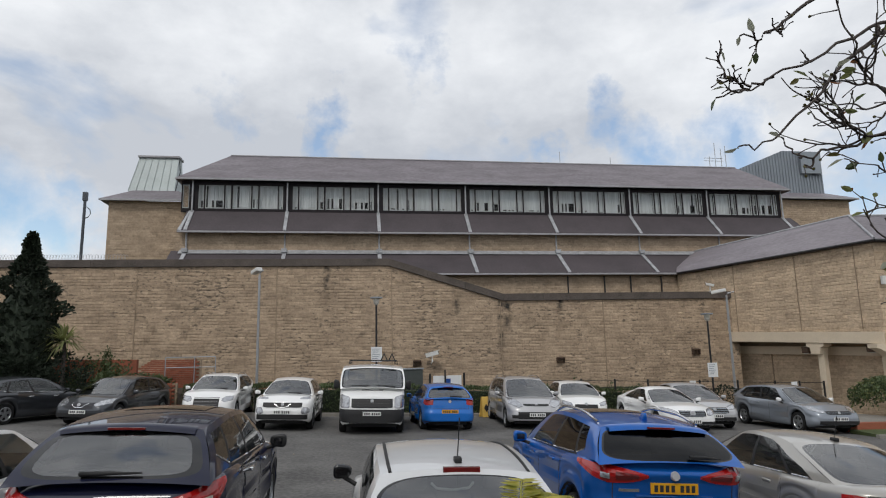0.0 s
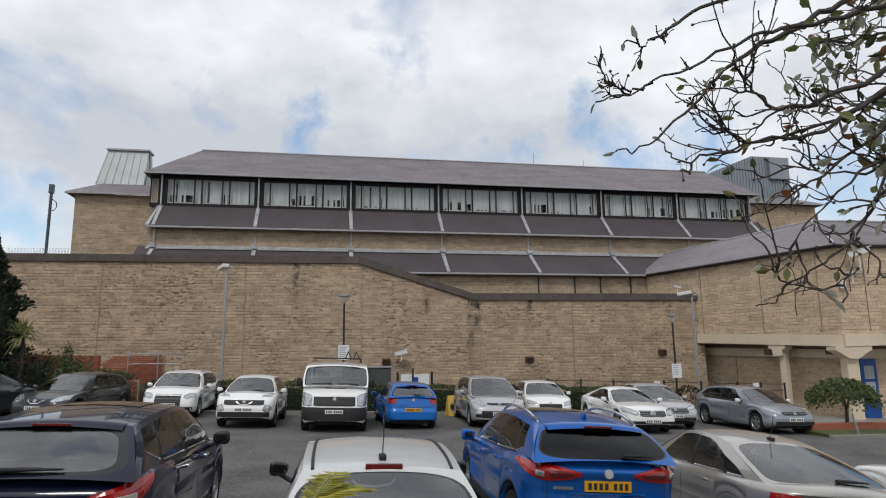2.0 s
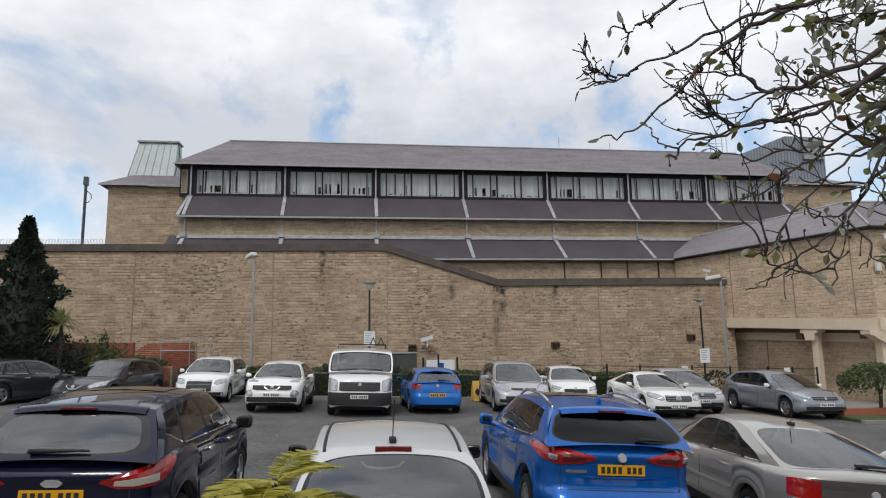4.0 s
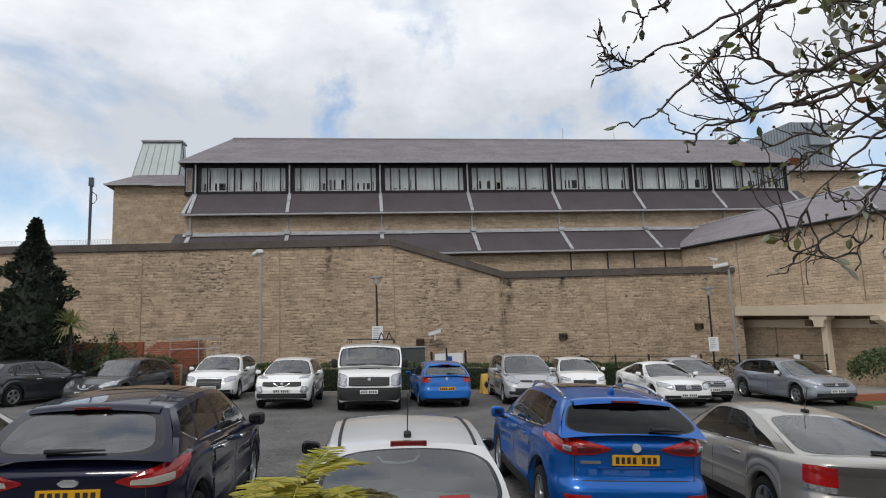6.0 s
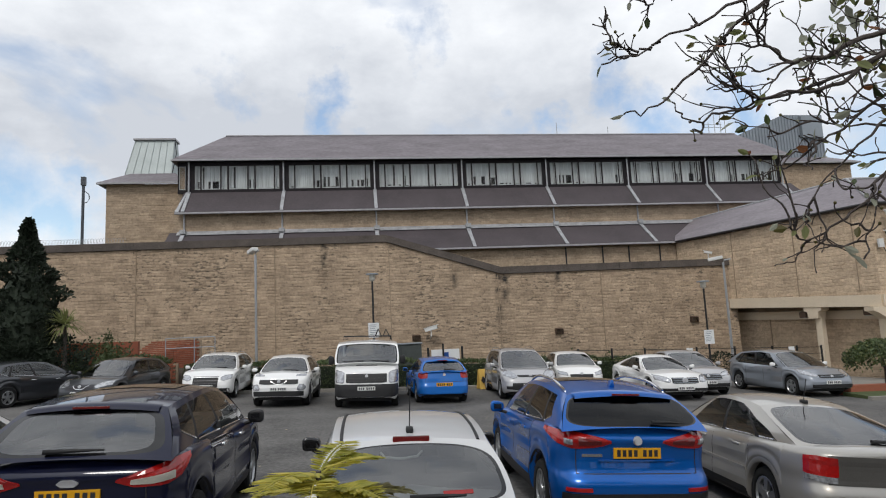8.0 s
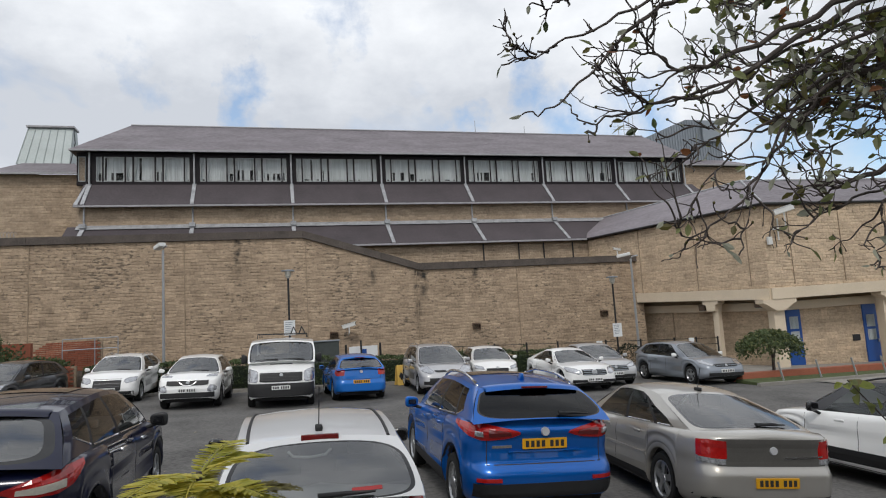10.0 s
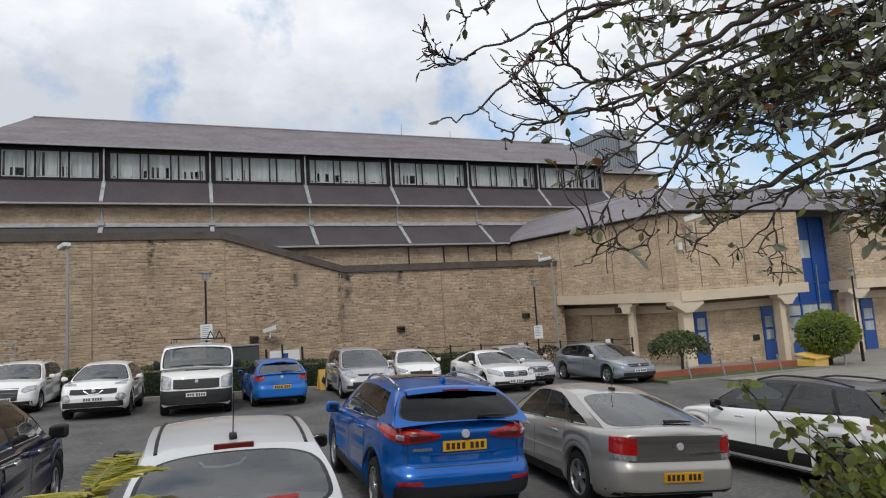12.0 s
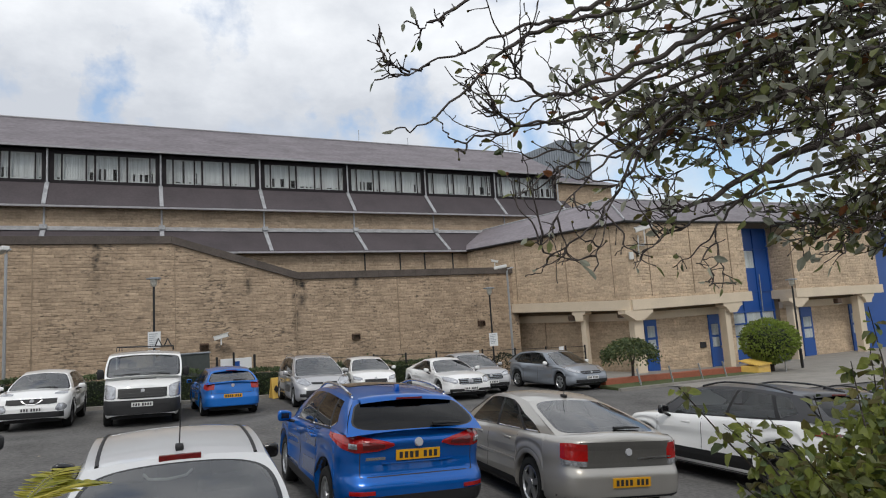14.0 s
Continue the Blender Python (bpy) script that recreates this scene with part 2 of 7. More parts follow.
M = {
    "stone": mat("buff_stone", (0.350, 0.262, 0.180), 0.9, 0, 0.36, 1.1, 8.5, 1.0, tint=(0.42, 0.318, 0.222), per_piece=0.4, stain=0.8, spots=0.7, streaks=((8.15, 0.22, 1.5, 3.5), (5.9, 0.28, 3.2, 5.6), (-0.6, 0.2, 4.6, 6.4), (8.5, 0.3, 2.5, 4.6), (11.3, 0.25, 4.2, 4.9), (18.9, 0.3, 4.0, 4.9))),
    "stone_plain": mat("buff_stone_clean", (0.49, 0.370, 0.257), 0.9, 0, 0.32, 1.1, 8.5, 1.0, tint=(0.555, 0.432, 0.305), per_piece=0.35, stain=0.12, spots=0.25),
    # darker tone than the wing's stone, with a little more stain
    "stone_mid": mat("buff_stone_mid", (0.375, 0.285, 0.20), 0.9, 0, 0.32, 1.1, 8.5, 1.0, tint=(0.42, 0.325, 0.232), per_piece=0.35, stain=0.25, spots=0.3),
    "mortar": mat("mortar", (0.30, 0.23, 0.16), 0.95, 0, 0.2, 2, 40, 0.4),
    "coping": mat("weathered_coping", (0.092, 0.076, 0.066), 0.9, 0, 0.4, 1.5, 20, 0.5, stain=0.5),
    "slate": mat("roof_slate", (0.155, 0.130, 0.144), 0.55, 0, 0.45, 0.7, 5, 0.4, stretch=(0.8, 0.8, 4.0), tint=(0.205, 0.186, 0.202), per_piece=0.6),
    "slate_dark": mat("roof_sheet_dark", (0.062, 0.050, 0.055), 0.7, 0, 0.3, 0.6, 12, 0.3, stain=0.3),
    "lead": mat("lead_flashing", (0.38, 0.385, 0.40), 0.5, 0.2, 0.4, 3, 20, 0.2),
    "black_frame": mat("dark_bronze_frame", (0.016, 0.013, 0.015), 0.6, 0, 0.2, 3, 50, spec=0.2),
    "pale_frame": mat("pale_casement", (0.42, 0.44, 0.44), 0.5, 0, 0.2, 3, 40),
    "grey_frame": mat("grey_frame", (0.33, 0.325, 0.34), 0.5, 0, 0.2, 3, 50),
    "curtain": mat("vertical_blind", (0.60, 0.64, 0.64), 0.8, 0, 0.25, 0.9, 5.0, stretch=(6, 1, 0.25)),
    # grey that carries the dimness of the indoors in its colour
    "room": mat("room_painted_dim", (0.12, 0.12, 0.115), 0.9),
    "badge": mat("bright_badge", (0.62, 0.63, 0.65), 0.35, 0.3, 0.05, 6, 120),
    "dark_roof": mat("dark_car_roof", (0.022, 0.022, 0.025), 0.4, 0, 0.1, 4, 80, coat=0.35),
    "copper": mat("verdigris_sheet", (0.40, 0.445, 0.44), 0.55, 0.1, 0.12, 1.2, 14, 0.1),
    "louvre": mat("grey_louvre", (0.27, 0.30, 0.33), 0.5, 0.3, 0.1, 1, 20),
    "concrete": mat("cream_concrete", (0.64, 0.54, 0.41), 0.8, 0, 0.1, 1.0, 25, 0.2, stain=0.15, stain_color=(0.25, 0.2, 0.15)),
    "blue_panel": mat("blue_panel", (0.014, 0.075, 0.30), 0.35, 0, 0.1, 1, 30),
    "red_brick": mat("red_brick", (0.27, 0.088, 0.05), 0.9, 0, 0.3, 3, 30, 0.4, per_piece=0.8),
    "asphalt": mat("worn_asphalt", (0.084, 0.081, 0.078), 0.88, 0, 0.42, 0.7, 14, 0.9, tint=(0.112, 0.108, 0.103), stain=0.35, stain_color=(0.035, 0.035, 0.035)),
    "paving": mat("concrete_paving", (0.25, 0.235, 0.21), 0.9, 0, 0.2, 1.5, 40, 0.3),
    "soil": mat("garden_soil", (0.045, 0.034, 0.024), 0.95, 0, 0.4, 3, 60, 0.8),
    "grass": mat("rough_grass", (0.065, 0.085, 0.028), 0.9, 0, 0.35, 2, 60, 0.6),
    "field": mat("distant_ground", (0.06, 0.075, 0.04), 0.95, 0, 0.3, 0.05, 2),
    "steel": mat("galvanised_steel", (0.36, 0.37, 0.38), 0.42, 0.6, 0.1, 4, 60),
    "mast_grey": mat("dark_grey_mast", (0.06, 0.07, 0.085), 0.5, 0, 0.15, 4, 60),
    "black_metal": mat("black_paint", (0.012, 0.012, 0.013), 0.45, 0, 0.2, 4, 60),
    "white": mat("white_board", (0.72, 0.73, 0.73), 0.5, 0, 0.04, 3, 50),
    "white_worn": mat("white_casing", (0.66, 0.66, 0.64), 0.5, 0, 0.08, 6, 50),
    "vent_brown": mat("brown_vent", (0.075, 0.045, 0.028), 0.6, 0, 0.2, 8, 80),
    "yellow": mat("yellow_plastic", (0.72, 0.47, 0.11), 0.5, 0, 0.1, 3, 40),
    "lens_warm": mat("lamp_lens", (0.55, 0.52, 0.45), 0.3),
    "ink": mat("dark_print", (0.02, 0.02, 0.025), 0.6),
    "bark": mat("grey_bark", (0.072, 0.058, 0.052), 0.85, 0, 0.35, 14, 120, 0.6),
    "leaf": mat("leaf_green", (0.155, 0.185, 0.06), 0.5, 0, 0.35, 2.5, 40, tint=(0.20, 0.215, 0.085), per_piece=0.9, through_light=0.5),
    "leaf_bright": mat("fresh_leaf", (0.18, 0.24, 0.04), 0.5, 0, 0.35, 2.5, 40, tint=(0.23, 0.25, 0.06), per_piece=0.9, through_light=0.5),
    "leaf_clipped": mat("clipped_leaf", (0.18, 0.27, 0.04), 0.5, 0, 0.35, 2.5, 40, tint=(0.26, 0.33, 0.06), per_piece=0.9, through_light=0.4),
    # conifer and dark shrub leaves; also the shade-coloured cores inside foliage
    "leaf_dark": mat("dark_leaf_and_core", (0.014, 0.024, 0.011), 0.7, 0, 0.4, 2, 40, per_piece=0.9),
    "leaf_hedge": mat("hedge_leaf", (0.035, 0.058, 0.018), 0.6, 0, 0.4, 2, 40, tint=(0.06, 0.085, 0.025), per_piece=0.9),
    "leaf_rust": mat("autumn_leaf", (0.21, 0.085, 0.035), 0.6, 0, 0.4, 3, 40, per_piece=0.9, through_light=0.5),
    "leaf_olive": mat("olive_leaf", (0.13, 0.115, 0.035), 0.55, 0, 0.4, 3, 40, per_piece=0.9, through_light=0.5),
    # paler greyish olive: the look of lit and backlit leaves put into the colour
    "leaf_grey": mat("pale_lit_leaf", (0.34, 0.35, 0.27), 0.6, 0, 0.3, 3, 40, per_piece=0.9, through_light=0.5),
    "fern": mat("fern_frond", (0.33, 0.40, 0.045), 0.5, 0, 0.4, 4, 40, tint=(0.52, 0.44, 0.09), per_piece=0.6, through_light=0.5),
    "yucca": mat("sword_leaf", (0.22, 0.24, 0.09), 0.55, 0, 0.35, 3, 40, per_piece=0.8, through_light=0.5),
    "rubber": mat("tyre_rubber", (0.006, 0.006, 0.006), 0.95, 0, 0.2, 8, 80),
    "trim": mat("black_plastic_trim", (0.009, 0.009, 0.010), 0.6, 0, 0.15, 6, 120),
    "gloss_black": mat("gloss_black", (0.008, 0.008, 0.009), 0.12, 0, 0.1, 6, 120, coat=0.5),
    "chrome": mat("chrome", (0.78, 0.79, 0.80), 0.25, 1.0, 0.03, 6, 120),
    "alloy": mat("alloy_wheel", (0.42, 0.43, 0.44), 0.3, 0.8, 0.08, 6, 120),
    "alloy_dark": mat("dark_wheel", (0.06, 0.06, 0.065), 0.35, 0.5, 0.08, 6, 120),
    "seat": mat("seat_cloth", (0.11, 0.112, 0.115), 0.9, 0, 0.2, 6, 120),
    "lamp_red": mat("red_tail_lens", (0.34, 0.008, 0.007), 0.2, 0, 0.22, 3, 30, coat=0.5),
    "lamp_dark_red": mat("smoked_red_lens", (0.13, 0.008, 0.008), 0.12, 0, 0.25, 9, 60, coat=1.0),
    # mottled light and dark: the sparkle of the lamps painted into the lens
    "lamp_clear": mat("clear_lens_glints", (0.42, 0.43, 0.45), 0.12, 0.5, 0.65, 14, 40, coat=1.0),
    "plate_w": mat("white_plate", (0.72, 0.72, 0.70), 0.4, 0, 0.03, 4, 60),
    "plate_y": mat("yellow_plate", (0.68, 0.34, 0.010), 0.4, 0, 0.03, 4, 60),
    "glass_car": glass("car_glass", (0.50, 0.54, 0.54), 3.2),
    "glass_side": glass("side_glass", (0.70, 0.76, 0.75), 1.4),
    "glass_dark": glass("privacy_glass", (0.05, 0.055, 0.055), 0.85),
    "glass_win": glass("window_glass", (0.90, 0.90, 0.91), 0.8),
}

# ---- building tools ----
def link(name, bm, material, parent=None, label="", smooth=False):
    me = bpy.data.meshes.new(name)
    bm.normal_update()
    bm.to_mesh(me)
    bm.free()
    if material:
        me.materials.append(material)
    if smooth:
        for p in me.polygons:
            p.use_smooth = True
    ob = new(name, me)
    if parent:
        ob.parent = parent
    if label:
        ob["label"] = label
    return ob


def part(name, bm, material, parent, label="", smooth=False):
    return link(name, bm, material, parent, label, smooth)


def empty(name, m, label, category, group="", kind=""):
    ob = new(name)
    ob.matrix_world = m
    return tagged(ob, label, category, group, kind)


def add_box(bm, x0, x1, y0, y1, z0, z1, bevel=0.0, m=None):
    vs = [bm.verts.new((x, y, z)) for x in (x0, x1) for y in (y0, y1) for z in (z0, z1)]
    fs = [bm.faces.new([vs[i] for i in f]) for f in ((0, 1, 3, 2), (4, 6, 7, 5), (0, 4, 5, 1), (2, 3, 7, 6), (0, 2, 6, 4), (1, 5, 7, 3))]
    if m is not None:
        for v in vs:
            v.co = m @ v.co
    if bevel:
        bmesh.ops.bevel(bm, geom=list({e for f in fs for e in f.edges}), offset=bevel, segments=2, affect="EDGES", profile=0.7)
    return bm


def box(x0, x1, y0, y1, z0, z1, bevel=0.0, m=None):
    return add_box(bmesh.new(), x0, x1, y0, y1, z0, z1, bevel, m)


def add_tube(bm, pts, radii, sides=8, cap=True):
    """A tapering round tube along points."""
    rings = []
    for i, p in enumerate(pts):
        a, b = Vector(pts[max(i - 1, 0)]), Vector(pts[min(i + 1, len(pts) - 1)])
        d = (b - a).normalized()
        s = d.cross(Vector((0, 0, 1)) if abs(d.z) < 0.9 else Vector((1, 0, 0))).normalized()
        u = s.cross(d)
        r = radii[i] if hasattr(radii, "__len__") else radii
        rings.append([bm.verts.new(Vector(p) + r * (math.cos(k * math.tau / sides) * s + math.sin(k * math.tau / sides) * u)) for k in range(sides)])
    for a, b in zip(rings, rings[1:]):
        for k in range(sides):
            bm.faces.new((a[k], a[(k + 1) % sides], b[(k + 1) % sides], b[k]))
    if cap:
        bm.faces.new(rings[0])
        bm.faces.new(rings[-1][::-1])
    return bm


def tube(pts, radii, sides=8):
    return add_tube(bmesh.new(), pts, radii, sides)


def sheet(bm):
    """Leaves only the outer face of a pane."""
    bm.normal_update()
    bmesh.ops.delete(bm, geom=[f for f in bm.faces if f.normal.y > -0.6], context="FACES")
    return bm


def slab(pts, thick, direction=(0, 0, -1)):
    """A flat polygon given a thickness."""
    bm = bmesh.new()
    d = Vector(direction) * thick
    top = [bm.verts.new(p) for p in pts]
    low = [bm.verts.new(Vector(p) + d) for p in pts]
    bm.faces.new(top)
    bm.faces.new(low[::-1])
    n = len(pts)
    for i in range(n):
        bm.faces.new((top[i], low[i], low[(i + 1) % n], top[(i + 1) % n]))
    bmesh.ops.recalc_face_normals(bm, faces=bm.faces)
    return bm


def courses(name, a, b, z_low, z_top, parent, material, seed=0, h=0.150, length=0.46, face=1.0, holes=()):
    """Stone blocks in courses on the vertical face from a to b (plan points); z_low and z_top are functions of the distance along it."""
    rnd = random.Random(seed)
    a, b = Vector((*a, 0)), Vector((*b, 0))
    run = (b - a).length
    t = (b - a) / run
    out = Vector((t.y, -t.x, 0)) * face
    verts, faces = [], []
    z = math.floor(min(z_low(0), z_low(run)) / h) * h
    top_all = max(z_top(run * k / 40) for k in range(41))
    row = 0
    while z < top_all:
        x = -rnd.random() * length
        while x < run:
            w = length * rnd.uniform(0.6, 1.35)
            x0, x1 = max(x + 0.0015, 0), min(x + w - 0.0015, run)
            x += w
            if x1 - x0 < 0.03:
                continue
            mid = (x0 + x1) / 2
            z0, z1 = max(z + rnd.uniform(0.0, 0.005), z_low(mid)), min(z + h - rnd.uniform(0.0, 0.004), z_top(x0), z_top(x1))
            if z1 - z0 < 0.03 or any(h0 < mid < h1 and g0 < (z0 + z1) / 2 < g1 for h0, h1, g0, g1 in holes):
                continue
            d, e = rnd.uniform(0.006, 0.024), 0.5 * (z1 - z0) * rnd.uniform(0.12, 0.42)
            k = len(verts)
            for dd, i in ((0.0, 0), (d, e)):
                for px, pz in ((x0 + i * 0.2, z0 + i * 0.6), (x1 - i * 0.2, z0 + i * 0.6), (x1 - i * 0.2, z1 - i), (x0 + i * 0.2, z1 - i)):
                    verts.append(a + t * px + out * dd + Vector((0, 0, pz)))
            faces.append((k + 4, k + 5, k + 6, k + 7))
            for i in range(4):
                faces.append((k + i, k + (i + 1) % 4, k + 4 + (i + 1) % 4, k + 4 + i))
        z += h
        row += 1
    me = bpy.data.meshes.new(name)
    me.from_pydata(verts, [], faces)
    me.materials.append(material)
    ob = new(name, me)
    ob.parent = parent
    ob["kind"] = "stuff"
    return ob


def thing(name, bm, material, label, category, kind="", smooth=False):
    return tagged(link(name, bm, material, None, "", smooth), label, category, "", kind)


def ground_z(x, y=20.0):
    """The car park falls to the right, more steeply in its near corner."""
    near = max(0.0, min(1.0, (15.0 - y) / 6.0))
    return 0.155 - 0.035 * max(-30.0, min(28.0, x)) - 0.058 * max(0.0, min(12.0, x - 4.0)) * near * near * (3 - 2 * near)


# ---- ground ----
def ground_sheet(name, x0, x1, y0, y1, nx, ny, lift, material, label, category, edge=None):
    bm = bmesh.new()
    g = [[bm.verts.new((x0 + (x1 - x0) * i / nx, y0 + (y1 - y0) * j / ny, 0)) for j in range(ny + 1)] for i in range(nx + 1)]
    for row in g:
        for v in row:
            v.co.z = ground_z(v.co.x, v.co.y) + lift
    for i in range(nx):
        for j in range(ny):
            bm.faces.new((g[i][j], g[i + 1][j], g[i + 1][j + 1], g[i][j + 1]))
    return thing(name, bm, material, label, category, "structure", True)


ground_sheet("ground", -900, 900, -900, 900, 180, 20, -0.30, M["field"], "rough ground reaching to the horizon", "ground")
ground_sheet("road", -32, 30, -2, 24.6, 60, 20, 0.0, M["asphalt"], "worn grey asphalt of the car park", "road")
ground_sheet("pavement", 19.0, 46, 14, 26, 20, 6, 0.03, M["paving"], "concrete paving along the office wing", "pavement")

# ---- boundary wall ----
WY0, WB = 31.3, -0.035


def wall_y(x):
    return WY0 + WB * x


def wall_top(x):
    return 6.89 if x < 2.5 else (5.05 if x > 8.3 else 6.89 - (x - 2.5) / 5.8 * 1.84)


bw = empty("wall_boundary", pose(0, 0, 0), "tall buff stone boundary wall with sloping dark coping", "wall", kind="structure")
outline = [(-24, -1.2), (20.9, -1.2), (20.9, 5.05), (8.3, 5.05), (2.5, 6.89), (-24, 6.89)]
part("wall_core", slab([(x, wall_y(x), z) for x, z in outline], 0.45, (0, 1, 0)), M["mortar"], bw)
courses("stone_course", (-24, wall_y(-24)), (20.9, wall_y(20.9)), lambda s: -1.0, lambda s: wall_top(s - 24), bw, M["stone"], 3)
for x0, x1 in ((-24, 2.5), (2.5, 8.3), (8.3, 20.9)):
    z0, z1 = wall_top(x0) if x0 != 8.3 else 5.05, wall_top(x1)
    n = max(2, round((x1 - x0) / 2.0))
    for i in range(n):
        a, b = x0 + (x1 - x0) * i / n, x0 + (x1 - x0) * (i + 1) / n
        za, zb = z0 + (z1 - z0) * i / n, z0 + (z1 - z0) * (i + 1) / n
        bm = slab([(a + 0.004, wall_y(a) - 0.12, za + 0.36), (b - 0.004, wall_y(b) - 0.12, zb + 0.36), (b - 0.004, wall_y(b) + 0.55, zb + 0.36), (a + 0.004, wall_y(a) + 0.55, za + 0.36)], 0.355)
        part("coping_stone", bm, M["coping"], bw, "dark weathered coping slab")
for x in (-16.6, -9.62, -3.02, 2.63, 8.15, 13.57):
    part("movement_joint", box(x - 0.022, x + 0.022, wall_y(x) - 0.043, wall_y(x), -0.6, wall_top(x) + 0.02), M["mortar"], bw, "dark sealed joint")

# ---- main block ----
main = empty("building_main", pose(0, 0, 0), "long buff stone block with slate roofs and a strip of windows", "building", kind="structure")
BX0, BAY, NB = -8.5, 5.36, 7
BX1 = BX0 + BAY * NB
EL, ER = BX0 - 0.9, BX1 + 0.55
part("wall", box(EL + 0.3, ER - 0.3, 35.9, 36.2, 8.0, 9.7), M["mortar"], main)
courses("stone_course", (EL + 0.3, 35.9), (ER - 0.3, 35.9), lambda s: 8.2, lambda s: 9.5, main, M["stone_mid"], 5)
part("wall", box(EL + 0.3, ER - 0.3, 34.1, 34.5, -1, 6.9), M["mortar"], main)
courses("stone_course", (-4, 34.1), (ER - 0.3, 34.1), lambda s: 4.6, lambda s: 6.65, main, M["stone_mid"], 6)
part("wall", box(EL + 0.3, ER - 0.3, 41.2, 41.5, -1, 12.6), M["mortar"], main)
for x in (EL + 0.3, ER - 0.6):
    part("wall", box(x, x + 0.3, 37.0, 41.2, -1, 12.6), M["stone_mid"], main)
    part("wall", box(x, x + 0.3, 36.2, 36.99, -1, 9.6), M["stone_mid"], main)
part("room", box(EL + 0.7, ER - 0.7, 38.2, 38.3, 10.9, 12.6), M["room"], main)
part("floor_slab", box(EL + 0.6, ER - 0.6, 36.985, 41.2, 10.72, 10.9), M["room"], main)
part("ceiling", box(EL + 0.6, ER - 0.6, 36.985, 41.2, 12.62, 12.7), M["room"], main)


def roof_plane(pts, material, label="", thick=0.12, name="roof"):
    return part(name, slab(pts, thick), material, main, label)


RL, RR, RY, RZ = -6.86, 27.46, 39.0, 15.0
roof_plane([(EL, 36.45, 12.82), (ER, 36.45, 12.82), (RR, RY, RZ), (RL, RY, RZ)], M["slate"], "grey slate slope")
roof_plane([(EL, 36.45, 12.82), (RL, RY, RZ), (EL, 41.55, 12.82)], M["slate"])
roof_plane([(ER, 36.45, 12.82), (ER, 41.55, 12.82), (RR, RY, RZ)], M["slate"])
roof_plane([(EL, 41.55, 12.82), (RL, RY, RZ), (RR, RY, RZ), (ER, 41.55, 12.82)], M["slate"])
part("ridge_cap", tube([(RL, RY, RZ + 0.02), (RR, RY, RZ + 0.02)], 0.055), M["grey_frame"], main, "grey ridge capping")
part("gutter", box(EL - 0.03, ER + 0.03, 36.36, 36.47, 12.70, 12.80, 0.01), M["grey_frame"], main, "grey eaves gutter")
# slopes under the windows
roof_plane([(EL + 0.5, 35.45, 9.50), (ER + 0.5, 35.45, 9.50), (ER + 0.1, 36.86, 10.92), (EL + 0.6, 36.86, 10.92)], M["slate_dark"], "dark sheeted slope", name="lower_roof")
part("gutter", box(EL + 0.48, ER + 0.5, 35.37, 35.47, 9.38, 9.48, 0.01), M["grey_frame"], main, "grey eaves gutter")
roof_plane([(EL + 0.1, 33.72, 6.86), (ER + 0.5, 33.72, 6.86), (ER + 0.5, 35.89, 8.42), (EL + 0.1, 35.89, 8.42)], M["slate_dark"], "dark sheeted slope", name="lower_roof")
part("flashing", slab([(EL + 0.55, 35.50, 8.20), (ER, 35.50, 8.20), (ER, 35.86, 8.46), (EL + 0.55, 35.86, 8.46)], 0.02, (0, -0.5, 0.8)), M["lead"], main, "pale lead flashing")
part("gutter", box(EL + 0.05, ER + 0.5, 33.64, 33.74, 6.74, 6.84, 0.01), M["grey_frame"], main, "grey eaves gutter")
for i in range(NB + 1):
    x = BX0 + BAY * i
    up = Vector((0, -0.71, 0.70))
    part("lead_roll", slab([Vector((x - 0.09, 35.44, 9.50)) + up * 0.05, Vector((x + 0.09, 35.44, 9.50)) + up * 0.05, Vector((x + 0.10, 36.84, 10.92)) + up * 0.05, Vector((x - 0.10, 36.84, 10.92)) + up * 0.05], 0.045, -up), M["lead"], main, "pale lead roll")
    up = Vector((0, -0.58, 0.81))
    part("lead_roll", slab([Vector((x - 0.09, 33.71, 6.86)) + up * 0.05, Vector((x + 0.09, 33.71, 6.86)) + up * 0.05, Vector((x + 0.11, 35.86, 8.42)) + up * 0.05, Vector((x - 0.11, 35.86, 8.42)) + up * 0.05], 0.045, -up), M["lead"], main, "pale lead roll")
    part("downpipe", tube([(x, 36.72, 12.72), (x, 36.72, 10.85)], 0.05), M["lead"], main, "grey downpipe")
    part("downpipe", tube([(x, 35.80, 9.42), (x, 35.80, 8.45)], 0.05), M["lead"], main, "grey downpipe")
    part("pipe_shoe", box(x - 0.16, x + 0.16, 35.44, 35.70, 8.28, 8.50, 0.02), M["lead"], main, "pale lead apron")
part("flashing", slab([(EL + 0.48, 35.43, 9.53), (BX0 - 0.22, 35.43, 9.53), (BX0 - 0.10, 36.84, 10.95), (EL + 0.72, 36.84, 10.95)], 0.03), M["lead"], main, "pale lead end of the slope")
for x in (12.9, 15.1, 16.7, 18.6):
    part("downpipe", tube([(x, 34.0, 6.7), (x, 34.0, 4.6)], 0.045), M["black_metal"], main, "black pipe")

